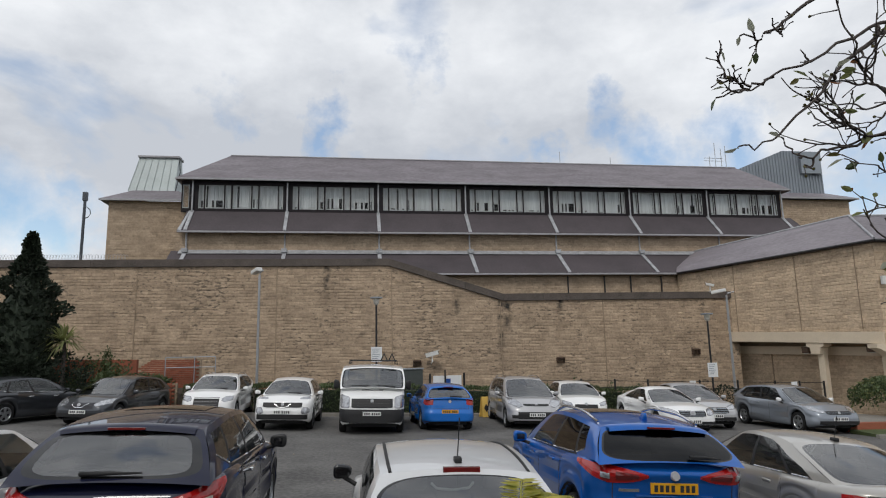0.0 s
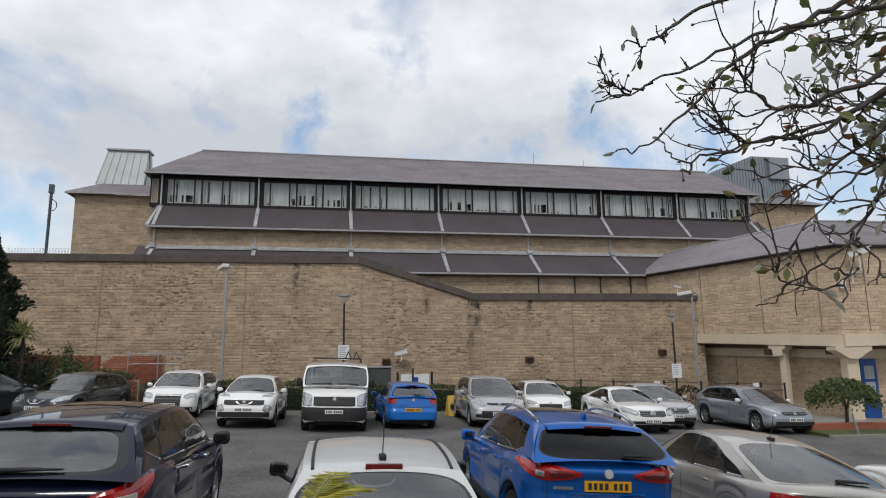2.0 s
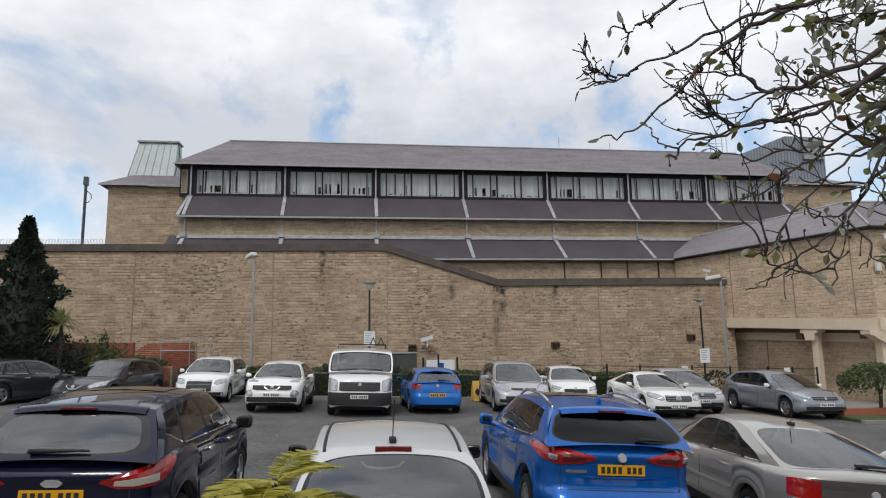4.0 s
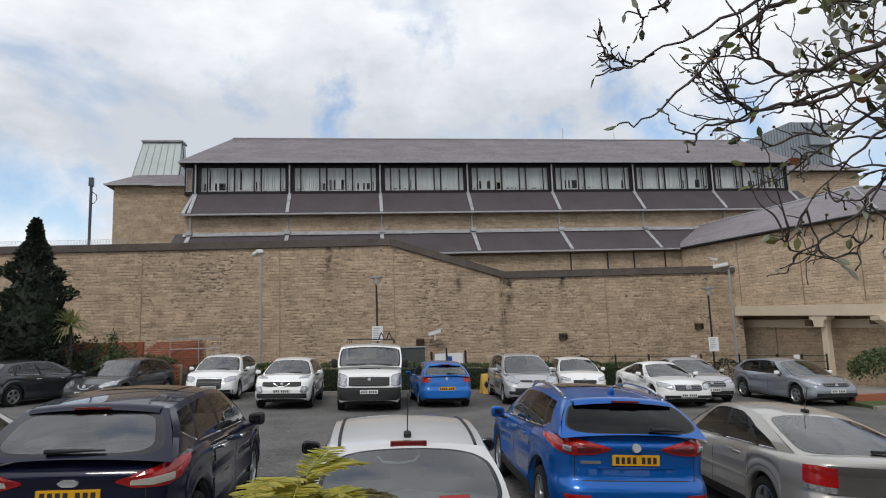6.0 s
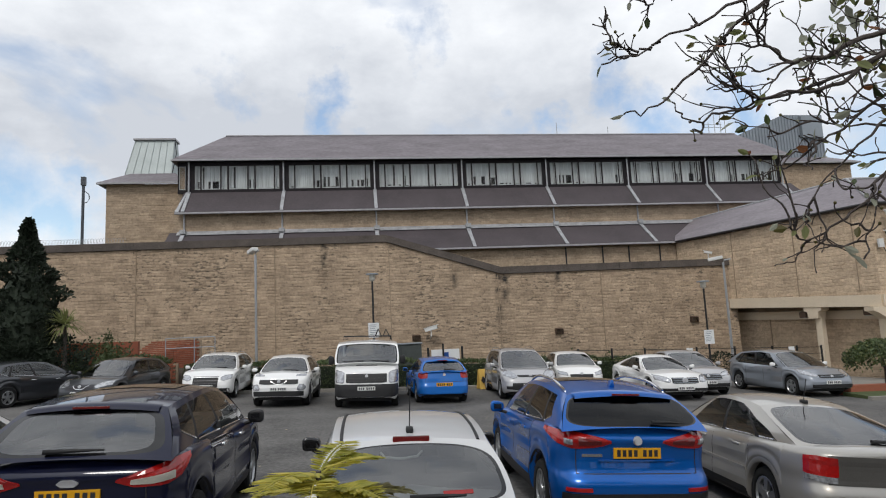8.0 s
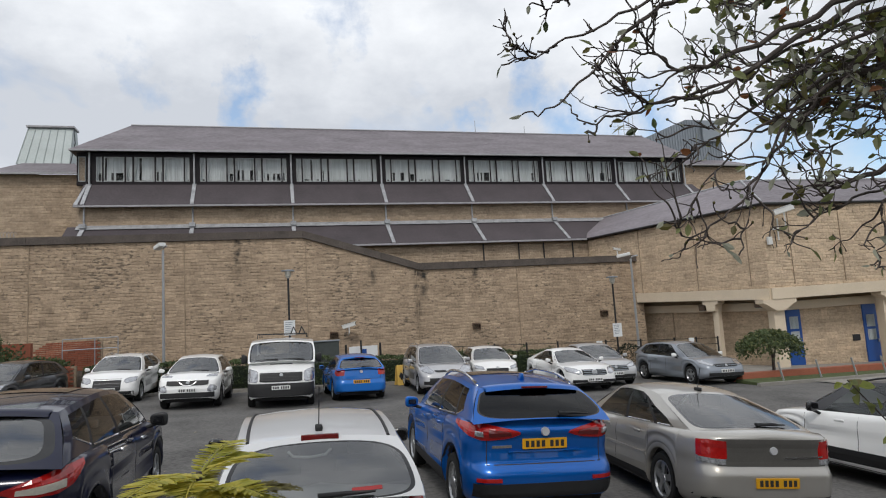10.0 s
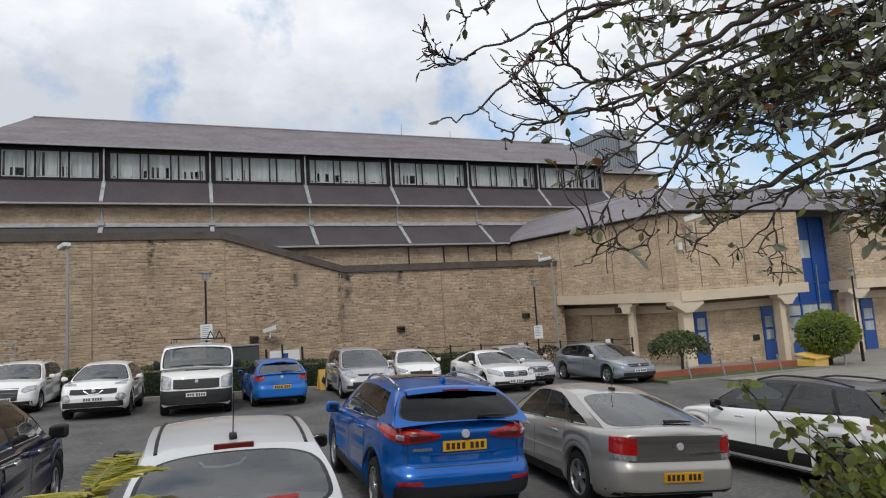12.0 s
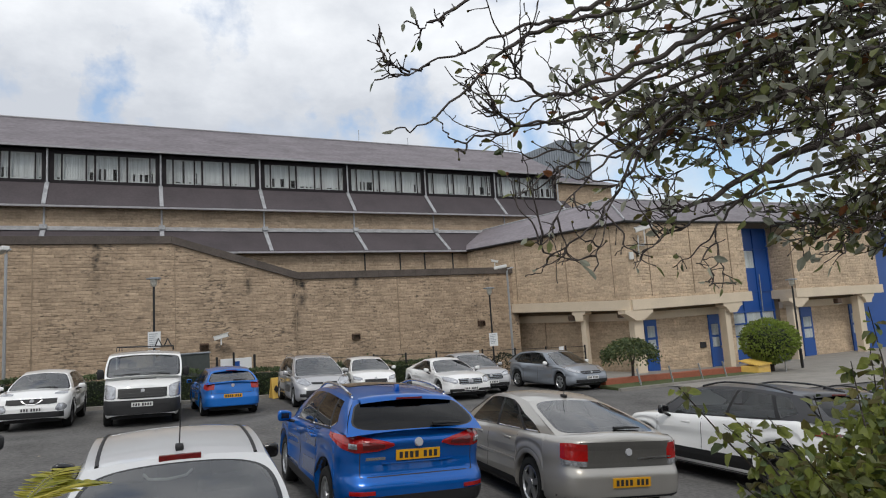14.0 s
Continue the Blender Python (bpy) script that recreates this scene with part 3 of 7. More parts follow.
# windows of the main block, one bay at a time: narrow and wide lights
LIGHTS = ((0.30, 0.60, 0), (0.68, 1.72, 1), (1.80, 2.12, 0), (2.22, 3.26, 1), (3.34, 3.66, 0), (3.75, 4.79, 1), (4.86, 5.10, 0))
rw = random.Random(4)
for i in range(-1, NB + 1):
    x0 = BX0 + BAY * i
    cut = [q for q in LIGHTS if EL + 0.35 < x0 + q[0] and x0 + q[1] < ER - 0.1] if i not in (-1, NB) else ([(4.78, 5.14, 0)] if i == -1 else [])
    if i == NB:
        continue
    w = tagged(new("window_%d" % (i + 2)), "dark-framed strip window with pale vertical blinds", "window", kind="structure")
    wx0, wx1 = (x0, x0 + BAY) if i >= 0 else (EL + 0.25, BX0)
    part("window_frame", box(wx0, wx1, 36.84, 36.98, 12.50, 12.70), M["black_frame"], w)
    part("window_sill", box(wx0, wx1, 36.86, 36.98, 10.88, 11.10, 0.01), M["black_frame"], w)
    edges = [wx0] + [v for q in cut for v in (x0 + q[0], x0 + q[1])] + [wx1]
    for a, b in zip(edges[::2], edges[1::2]):
        part("mullion", box(a, b, 36.86, 36.97, 11.10, 12.50), M["black_frame"], w)
    for a, b, wide in cut:
        part("pane", sheet(box(x0 + a, x0 + b, 36.915, 36.925, 11.10, 12.50)), M["glass_win"], w).visible_shadow = False
        bm = bmesh.new()
        w_ = 0.05 if wide else 0.035
        add_box(bm, x0 + a + w_, x0 + b - w_, 36.885, 36.91, 11.10, 11.10 + w_ + 0.01)
        add_box(bm, x0 + a, x0 + a + w_, 36.885, 36.91, 11.10, 12.50)
        add_box(bm, x0 + b - w_, x0 + b, 36.885, 36.91, 11.10, 12.50)
        add_box(bm, x0 + a + w_, x0 + b - w_, 36.885, 36.91, 12.50 - w_, 12.50)
        part("casement", bm, M["pale_frame"], w, "pale grey opening casement")
        k, low, drop = x0 + a, 11.10 + (rw.random() < 0.5) * rw.uniform(0, 0.12), rw.choice((0.1, 0.16, 0.5, 0.6))
        bm = bmesh.new()
        while k < x0 + b - 0.02:
            wd = min(0.115, x0 + b - k)
            if rw.random() > (0.05 if wide else 0.0):
                add_box(bm, k, k + wd - 0.004, 37.02 + rw.random() * 0.05, 37.08 + rw.random() * 0.05, low + 0.02 + (rw.random() < 0.4) * drop, 12.55)
            k += wd
        part("blind", bm, M["curtain"], w, "pale vertical blind")

# ---- corner towers ----
tw = empty("tower_stair", pose(0, 0, 0), "square buff stone stair tower with a verdigris roof lantern", "building", kind="structure")
part("wall", box(-13.85, -9.6, 39.0, 45, -1, 12.0), M["mortar"], tw)
courses("stone_course", (-13.85, 39.0), (-9.6, 39.0), lambda s: 5.5, lambda s: 11.98, tw, M["stone_mid"], 9)
eo = [(-14.25, 38.6, 12.05), (-9.2, 38.6, 12.05), (-9.2, 45.4, 12.05), (-14.25, 45.4, 12.05)]
ro = [(-12.8, 39.9, 12.9), (-10.1, 39.9, 12.9), (-10.1, 44.0, 12.9), (-12.8, 44.0, 12.9)]
for i in range(4):
    j = (i + 1) % 4
    part("roof", slab([eo[i], eo[j], ro[j], ro[i]], 0.1), M["slate"], tw)
part("gutter", box(-14.28, -9.17, 38.55, 38.64, 11.93, 12.04), M["grey_frame"], tw)
bm = bmesh.new()
lo = [(-13.15, 40.0, 12.88), (-10.40, 40.0, 12.88), (-10.40, 42.2, 12.88), (-13.15, 42.2, 12.88)]
hi = [(-12.78, 40.7, 15.30), (-10.42, 40.7, 15.30), (-10.42, 41.5, 15.30), (-12.78, 41.5, 15.30)]
vl, vh = [bm.verts.new(p) for p in lo], [bm.verts.new(p) for p in hi]
for i in range(4):
    bm.faces.new((vl[i], vl[(i + 1) % 4], vh[(i + 1) % 4], vh[i]))
bm.faces.new(vh)
part("lantern", bm, M["copper"], tw, "pale green sheet-metal lantern")
part("cap", box(-12.88, -10.32, 40.55, 41.6, 15.28, 15.40, 0.02), M["grey_frame"], tw, "grey capping")
for k in range(7):
    u = k / 6
    p0 = Vector((-13.15 + 2.75 * u, 39.985, 12.9))
    p1 = Vector((-12.78 + 2.36 * u, 40.685, 15.30))
    part("seam", tube([p0, p1], 0.022, 6), M["copper"], tw)
part("corner_bar", tube([(-10.35, 40.0, 12.9), (-10.24, 40.5, 14.3), (-10.38, 40.7, 15.30)], 0.03, 6), M["black_metal"], tw)

tr = empty("tower_plant", pose(0, 0, 0), "buff stone tower with a grey louvred plant housing", "building", kind="structure")
part("wall", box(29.6, 37.9, 41.0, 48, -1, 13.3), M["mortar"], tr)
courses("stone_course", (29.6, 41.0), (37.9, 41.0), lambda s: 7.0, lambda s: 13.25, tr, M["stone_mid"], 10)
part("roof", slab([(29.2, 40.6, 13.4), (38.4, 40.6, 13.4), (36.4, 42.4, 14.3), (29.2, 42.4, 14.3)], 0.1), M["slate"], tr)
part("roof", slab([(38.4, 40.6, 13.4), (38.4, 48, 13.4), (36.4, 48, 14.3), (36.4, 42.4, 14.3)], 0.1), M["slate"], tr)
part("gutter", box(29.2, 38.45, 40.54, 40.62, 13.28, 13.4), M["grey_frame"], tr)
bm = bmesh.new()
for y in (42.0, 46.0):
    [bm.verts.new(p) for p in ((29.3, y, 14.0), (36.7, y, 14.0), (36.9, y, 17.45), (33.6, y, 17.45), (29.3, y, 15.7))]
bm.verts.ensure_lookup_table()
v = list(bm.verts)
bm.faces.new(v[:5])
bm.faces.new(v[5:][::-1])
for i in range(5):
    bm.faces.new((v[i], v[i + 5], v[(i + 1) % 5 + 5], v[(i + 1) % 5]))
bmesh.ops.recalc_face_normals(bm, faces=bm.faces)
part("plant_housing", bm, M["louvre"], tr, "grey ribbed metal housing")
for k in range(30):
    x = 29.45 + 0.25 * k
    zt = min(17.42, 15.7 + max(0, x - 29.3) * 1.75 / 4.3)
    part("rib", box(x, x + 0.07, 41.93, 42.0, 14.05, zt), M["louvre"], tr)
part("vent_box", box(34.9, 36.6, 41.7, 41.92, 15.6, 17.3, 0.02), M["louvre"], tr)

# ---- wing ----
wing = empty("building_wing", pose(0, 0, 0), "two-storey buff stone office wing with a cream concrete band", "building", kind="structure")
V0, C0, D0, D1, D2 = (19.62, 33.95), (22.75, 23.25), (30.35, 22.65), (34.07, 22.55), (41.4, 22.3)
BEAM0, BEAM1 = 2.60, 3.10
BAY_Y = 24.0


def along(a, b, s, off=0.0):
    """A plan point s metres from a towards b, off metres to the outside."""
    a, b = Vector((*a, 0)), Vector((*b, 0))
    t = (b - a).normalized()
    return a + t * s + Vector((t.y, -t.x, 0)) * off


def upright(a, b, s0, s1, o0, o1, z0, z1, bevel=0.0):
    """A box along a wall line: distances s along it, o outward."""
    A, B = Vector((*a, 0)), Vector((*b, 0))
    t = (B - A).normalized()
    o = Vector((t.y, -t.x, 0))
    m = Matrix(((t.x, o.x, 0, A.x), (t.y, o.y, 0, A.y), (0, 0, 1, 0), (0, 0, 0, 1)))
    bm = box(s0, s1, o0, o1, z0, z1, bevel, m)
    bmesh.ops.recalc_face_normals(bm, faces=bm.faces)
    return bm


def dist(a, b):
    return (Vector(b) - Vector(a)).length


def fall(a, s):
    """How far the band lies above or below its usual height, s metres along a wall: it falls gently towards the corner."""
    if a == V0:
        return float(np.interp(s, (3.8, 11.1), (0.16, -0.16)))
    return float(np.interp(s, (0, 7.7), (-0.16, -0.05))) if a == C0 else -0.02


def sloped(a, b, bm, low=-9.0):
    """Lets a piece of the band follow the fall of the band."""
    A, B = Vector((*a, 0)), Vector((*b, 0))
    t = (B - A).normalized()
    for v in bm.verts:
        if v.co.z > low:
            v.co.z += fall(a, (v.co - A).dot(t))
    return bm


SEG = ((V0, C0, 7), (C0, D0, 8), (D1, D2, 9))
for a, b, seed in SEG:
    n = dist(a, b)
    part("wall", upright(a, b, 0.01, n - 0.01, -0.3, 0, BEAM1 - 0.4, 6.75), M["mortar"], wing)
    courses("stone_course", a, b, lambda s, a=a: BEAM1 + fall(a, s), lambda s: 6.72, wing, M["stone_plain"], seed)
    cut, begin = (0.82, 0.0) if seed == 7 else (0.0, 0.82 if seed == 8 else 0.0)
    part("wall", upright(a, b, begin, n - cut, -1.5, -1.2, -1.5, BEAM0 + 0.2), M["mortar"], wing)
    lo_a, lo_b = along(a, b, begin, -1.2), along(a, b, n - cut, -1.2)
    courses("stone_course", lo_a.xy, lo_b.xy, lambda s: -1.3, lambda s: BEAM0 - 0.4, wing, M["stone_plain"], seed + 20)
    part("soffit", upright(a, b, 0, n, -1.2, -0.05, BEAM0 + 0.12, BEAM0 + 0.24), M["concrete"], wing)
    part("lintel", sloped(a, b, upright(a, b, begin, n - cut, -1.2, -0.95, BEAM0 - 0.55, BEAM0 - 0.16)), M["concrete"], wing, "cream concrete lintel")
for a, b, s0, s1 in ((V0, C0, 3.5, dist(V0, C0) + 0.02), (C0, D0, -0.02, dist(C0, D0) + 0.1), (D1, D2, -0.1, dist(D1, D2) + 0.1)):
    part("beam", sloped(a, b, upright(a, b, s0, s1, -0.02, 0.14, BEAM0, BEAM1, 0.01)), M["concrete"], wing, "cream concrete band")
# deep blue glazed bay between the blocks
part("blue_bay", box(29.0, D1[0], BAY_Y, BAY_Y + 0.1, -1.6, 6.7), M["blue_panel"], wing, "blue panelled bay")
for x in (30.25, 31.55, 32.85, 33.95):
    part("bay_rib", box(x - 0.05, x + 0.05, BAY_Y - 0.06, BAY_Y, -1.5, 6.6), M["blue_panel"], wing)
for x0, x1, z0, z1 in ((30.32, 31.48, -0.05, 0.62), (30.32, 31.48, 0.70, 1.28), (30.32, 31.48, 1.36, 1.92), (31.62, 32.78, 1.36, 1.92), (32.92, 33.88, 1.36, 1.92), (31.62, 32.78, -0.9, 1.28), (32.0, 32.75, 4.42, 5.4)):
    part("pane", sheet(box(x0, x1, BAY_Y - 0.03, BAY_Y - 0.02, z0, z1)), M["glass_win"], wing).visible_shadow = False
    # the lowest pane is backed by a dark sheet for its unlit inside
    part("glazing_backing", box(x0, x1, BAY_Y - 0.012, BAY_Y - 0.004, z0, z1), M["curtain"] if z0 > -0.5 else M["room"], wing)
for z in (0.66, 1.32, 1.97, 3.1, 5.5):
    part("glazing_bar", box(30.3, D1[0], BAY_Y - 0.07, BAY_Y - 0.035, z - 0.04, z + 0.04), M["blue_panel"], wing)
part("pole", tube([(32.9, BAY_Y - 0.12, 1.9), (32.95, BAY_Y - 0.12, 4.05)], 0.03), M["steel"], wing)
# the return beside the bay, with its band and column
part("return_wall", box(D1[0] - 0.04, D1[0] + 0.26, 22.60, BAY_Y, BEAM1 - 0.1, 6.7), M["mortar"], wing)
courses("stone_course", (D1[0] - 0.04, BAY_Y), (D1[0] - 0.04, 22.60), lambda s: BEAM1 - 0.02, lambda s: 6.68, wing, M["stone_plain"], 12)
part("beam", box(D1[0] - 0.18, D1[0] - 0.03, 22.42, BAY_Y - 0.02, BEAM0 - 0.02, BEAM1 - 0.02, 0.01), M["concrete"], wing, "cream concrete band")
part("blue_bay", upright(D2, (46, 22.2), 0.02, 4, -1.3, -1.2, -1.4, 6.6), M["blue_panel"], wing, "blue panelled bay")
part("return_wall", upright(C0, D0, dist(C0, D0) - 0.3, dist(C0, D0), -1.3, -0.31, BEAM1 - 0.3, 6.7), M["stone_plain"], wing)
# roof of the wing: eaves, ridge inside
ea = [(*along(V0, C0, -3.2, 0.25).xy, 6.86), (C0[0] - 0.16, C0[1] - 0.28, 6.86), (46, 22.0, 6.86)]
ri = [(21.75, 36.9, 8.45), (23.9, 25.6, 8.45), (46, 24.2, 8.45)]
part("roof", slab([ea[0], ea[1], ri[1], ri[0]], 0.1), M["slate"], wing, "grey slate slope")
part("roof", slab([ea[1], ea[2], ri[2], ri[1]], 0.1), M["slate"], wing, "grey slate slope")
part("roof", slab([ri[0], ri[1], (27, 28, 7.6), (26, 36.9, 7.6)], 0.1), M["slate"], wing)
part("roof", slab([ri[1], ri[2], (46, 27, 7.2), (27, 28, 7.2)], 0.1), M["slate"], wing)
for a, b in ((ea[0], ea[1]), (ea[1], ea[2])):
    part("gutter", tube([Vector(a) + Vector((0, 0, -0.06)), Vector(b) + Vector((0, 0, -0.06))], 0.06), M["black_metal"], wing, "dark gutter")
for a, b in ((ri[0], ri[1]), (ri[1], ri[2])):
    part("ridge_cap", tube([Vector(a) + Vector((0, 0, 0.02)), Vector(b) + Vector((0, 0, 0.02))], 0.06), M["lead"], wing, "pale ridge capping")
part("hip_cap", tube([Vector(ea[1]) + Vector((0, 0, 0.03)), Vector(ri[1]) + Vector((0, 0, 0.03))], 0.05), M["lead"], wing)
part("wall_back", box(24, 46, 30, 30.3, -1.5, 7.2), M["stone_plain"], wing)

# ---- vehicles ----
from mathutils.bvhtree import BVHTree

P_ = {
    "navy": paint("navy_paint", (0.004, 0.006, 0.026), 0.1),
    "white": paint("white_paint", (0.82, 0.82, 0.81)),
    "blue": paint("bright_blue_paint", (0.002, 0.105, 0.43), 0.45),
    "polo_blue": paint("mid_blue_paint", (0.01, 0.14, 0.50), 0.1),
    "silver": paint("warm_silver_paint", (0.43, 0.41, 0.375), 0.55),
    "silver2": paint("cool_silver_paint", (0.46, 0.46, 0.47), 0.3),
    "grey": paint("blue_grey_paint", (0.27, 0.295, 0.33), 0.4),
    "dark_grey": paint("dark_grey_paint", (0.060, 0.064, 0.072), 0.6),
    "pearl": paint("pearl_white_paint", (0.60, 0.605, 0.61), 0.1),
    "dark_roof": M["dark_roof"],
    "black": paint("black_paint_gloss", (0.008, 0.008, 0.01), 0.2),
    "off_white": paint("van_white_paint", (0.78, 0.78, 0.77), 0.0, 0.45),
}


def grid_mesh(bm, rows, close=False):
    vs = [[bm.verts.new(p) for p in r] for r in rows]
    for a, b in zip(vs, vs[1:]):
        n = len(a)
        for k in range(n if close else n - 1):
            q = (a[k], a[(k + 1) % n], b[(k + 1) % n], b[k])
            try:
                bm.faces.new(q)
            except ValueError:
                pass
    return vs


def ease(u):
    u = max(0.0, min(1.0, u))
    return u * u * (3 - 2 * u)


class Car:
    """Builds one vehicle: x to its right, y ahead, z up, on the ground below its middle."""

    def __init__(self, name, label, category, m, body, roof=None, **s):
        self.s = s
        self.root = empty(name, m, label, category)
        self.body_mat, self.roof_mat = P_[body], P_[roof or body]
        self.L, self.W, self.H = s["L"], s["W"], s["H"]
        self.R = s.get("R", 0.32)
        self.yf, self.yr = self.L / 2 - s.get("of", 0.85), -self.L / 2 + s.get("orr", 0.80)
        self.zb = s.get("zb", 0.20)
        self.build_body()
        self.build_cabin()
        self.wheels()

    def sh(self, y):
        """Height of the shoulder line."""
        ys, zs = zip(*self.s["sh"])
        return float(np.interp(y, [v * self.L / 2 for v in ys], zs))

    def add(self, name, bm, material, label="", smooth=True, parent=None):
        if name in ("side_window", "windscreen", "rear_window", "roof", "window_seal", "cabin_frame", "spoiler", "screen_border"):
            bm.normal_update()
            for f in bm.faces:
                if f.normal.dot(f.calc_center_median() - Vector((0, 0, 0.7))) < 0:
                    f.normal_flip()
        return part(name, bm, material, parent or self.root, label, smooth)

    def build_body(self):
        s, L, W = self.s, self.L, self.W
        n = s.get("n", 7.5)
        ts = set()
        for k in range(15):
            ts.add(round(math.cos(math.pi / 2 * k / 14) ** (2 / n), 4))
        ts = {v for t in ts for v in (t, -t)}
        for yw in (self.yf, self.yr):
            for k in range(-8, 9):
                ts.add(round((yw + math.sin(k / 8 * math.pi / 2) * (self.R + 0.06)) / (L / 2), 4))
        ts = sorted(t for t in ts if abs(t) <= 1)
        half = [(t, max(0.0, 1 - abs(t) ** n) ** (1 / n)) for t in ts]
        ring = [(t, f) for t, f in half] + [(t, -f) for t, f in half[-2:0:-1]]
        rear, front = s["rear"], s["front"]
        levels = (0.0, 0.06, 0.16, 0.28, 0.40, 0.52, 0.60, 0.70, 0.80, 0.90, 0.96, 1.0)
        widths = s.get("widths", (0.90, 0.955, 0.985, 1.0, 0.995, 0.985, 0.985, 0.995, 0.99, 0.975, 0.95, 0.90))
        finer = [k / 27 for k in range(28)]
        levels, widths = finer, [float(np.interp(k, levels, widths)) for k in finer]
        rows = []
        for lev, wd in zip(levels, widths):
            r = []
            for t, f in ring:
                y = t * L / 2
                top = self.sh(y)
                low = self.zb + 0.10 * max(0, abs(t) - 0.85) / 0.15
                for yw in (self.yf, self.yr):
                    d = abs(y - yw)
                    if d < self.R + 0.058:
                        low = max(low, self.R + math.sqrt(max(0, (self.R + 0.06) ** 2 - d * d)))
                low = min(low, top - 0.06)
                z = low + (top - low) * lev
                x = f * W / 2 * wd
                dy = np.interp(z, *zip(*rear)) * ease((-t - 0.62) / 0.36) - np.interp(z, *zip(*front)) * ease((t - 0.62) / 0.36)
                r.append(Vector((x, y + dy, z)))
            rows.append(r)
        bm = bmesh.new()
        vs = grid_mesh(bm, rows, True)
        top = vs[-1]
        N, h = len(ring), len(half)
        crown = s.get("crown", 0.05)
        prev = None
        for i, (t, f) in enumerate(half):
            a = top[i]
            if i in (0, h - 1):
                cur = [a] * 7
            else:
                b = top[N - i]
                cur = [a] + [bm.verts.new(a.co.lerp(b.co, k / 6) + Vector((0, 0, crown * (1 - (k / 3 - 1) ** 2) * min(1, f * 1.2)))) for k in range(1, 6)] + [b]
            if prev:
                for k in range(6):
                    q = []
                    for v in (prev[k], prev[k + 1], cur[k + 1], cur[k]):
                        if v not in q:
                            q.append(v)
                    if len(q) > 2:
                        try:
                            bm.faces.new(q)
                        except ValueError:
                            pass
            prev = cur
        bmesh.ops.recalc_face_normals(bm, faces=bm.faces)
        self.tree_body = bm.copy()
        body = self.add("body", bm, self.body_mat)
        self.body = body
        bm = box(-W / 2 + 0.24, W / 2 - 0.24, -L / 2 + 0.35, L / 2 - 0.35, self.zb - 0.03, 0.62)
        add_box(bm, -W / 2 + 0.10, W / 2 - 0.10, self.yr + self.R + 0.1, self.yf - self.R - 0.1, self.zb - 0.02, 0.5)
        self.add("underbody", bm, M["trim"], smooth=False)

    def build_cabin(self):
        s, W, H = self.s, self.W, self.H
        c = s["cab"]
        yb0, yb1, yt0, yt1 = c["base"][0] * self.L / 2, c["base"][1] * self.L / 2, c["top"][0] * self.L / 2, c["top"][1] * self.L / 2
        wb, wt = W / 2 * c.get("wb", 0.90), W / 2 * c.get("wt", 0.68)
        drop0, drop1, rail = c.get("drop_rear", 0.07), c.get("drop_front", 0.07), c.get("rail", 0.055)
        taper = c.get("taper", 0.025)

        def roof_z(y):
            u = (y - yt0) / (yt1 - yt0)
            pk = c.get("peak", 0.6)
            return H - rail * 0.4 - (drop0 * max(0, (pk - u) / pk) ** 2 + drop1 * max(0, (u - pk) / (1 - pk)) ** 2)

        def side(u, v, sg):
            yb, yt = yb0 + (yb1 - yb0) * u, yt0 + (yt1 - yt0) * u
            base = Vector((wb * (1 - taper * (abs(2 * u - 1) ** 3)), yb, self.sh(yb) - 0.012))
            top = Vector((wt * (1 - taper * (abs(2 * u - 1) ** 3)), yt, roof_z(yt) - rail))
            p = base.lerp(top, v)
            p.x += 0.035 * math.sin(math.pi * v * 0.9)
            p.x *= sg
            return p

        bows = (c.get("bow_r", 0.07), c.get("bow_f", 0.16))

        def end(u, v, front):
            """Windscreen or rear screen: u across from -1 to 1, v up."""
            q = 1.0 if front else 0.0
            p = side(q, v, 1)
            b = bows[1] if front else -bows[0]
            k = (1 - u * u)
            return Vector((p.x * u, p.y + b * k * (1 - 0.55 * v) + (0.04 * math.sin(math.pi * v) * (1 if front else -1)), p.z + (s.get("crown", 0.05) * (1 - v) + rail * 0.85 * v) * k))

        paintw = bmesh.new()
        # sides: stations with window limits
        glass_cells = c["panes"]
        for sg in (1, -1):
            seals = bmesh.new()
            us = sorted({0.0, 1.0, *[v for g in glass_cells for v in g[:2]]})
            fine = []
            for a, b in zip(us, us[1:]):
                k = max(1, round((b - a) / 0.05))
                fine += [a + (b - a) * i / k for i in range(k)]
            fine.append(1.0)
            lo = lambda u: float(np.interp(u, *zip(*c.get("lo", ((0, 0.06), (1, 0.06))))))
            hi = lambda u: float(np.interp(u, *zip(*c.get("hi", ((0, 0.90), (1, 0.90))))))
            for a, b in zip(fine, fine[1:]):
                mid = (a + b) / 2
                g = next((g for g in glass_cells if g[0] <= mid <= g[1]), None)
                va, vb = [0, lo(a), hi(a), 1], [0, lo(b), hi(b), 1]
                for r in range(3):
                    if r == 1 and g:
                        continue
                    steps = 3 if r == 1 else 1
                    for q in range(steps):
                        f0, f1 = q / steps, (q + 1) / steps
                        quad = [side(a, va[r] + (va[r + 1] - va[r]) * f0, sg), side(b, vb[r] + (vb[r + 1] - vb[r]) * f0, sg), side(b, vb[r] + (vb[r + 1] - vb[r]) * f1, sg), side(a, va[r] + (va[r + 1] - va[r]) * f1, sg)]
                        black = r == 1 and c.get("black_pillars", True) and us[1] < mid < us[-2]
                        tgt = seals if (black or (r == 0 and us[1] - 0.01 < mid < us[-2] and lo(mid) < 0.12)) else paintw
                        tgt.faces.new([tgt.verts.new(p) for p in (quad if sg > 0 else quad[::-1])])
            if seals.verts:
                bmesh.ops.remove_doubles(seals, verts=seals.verts, dist=0.0005)
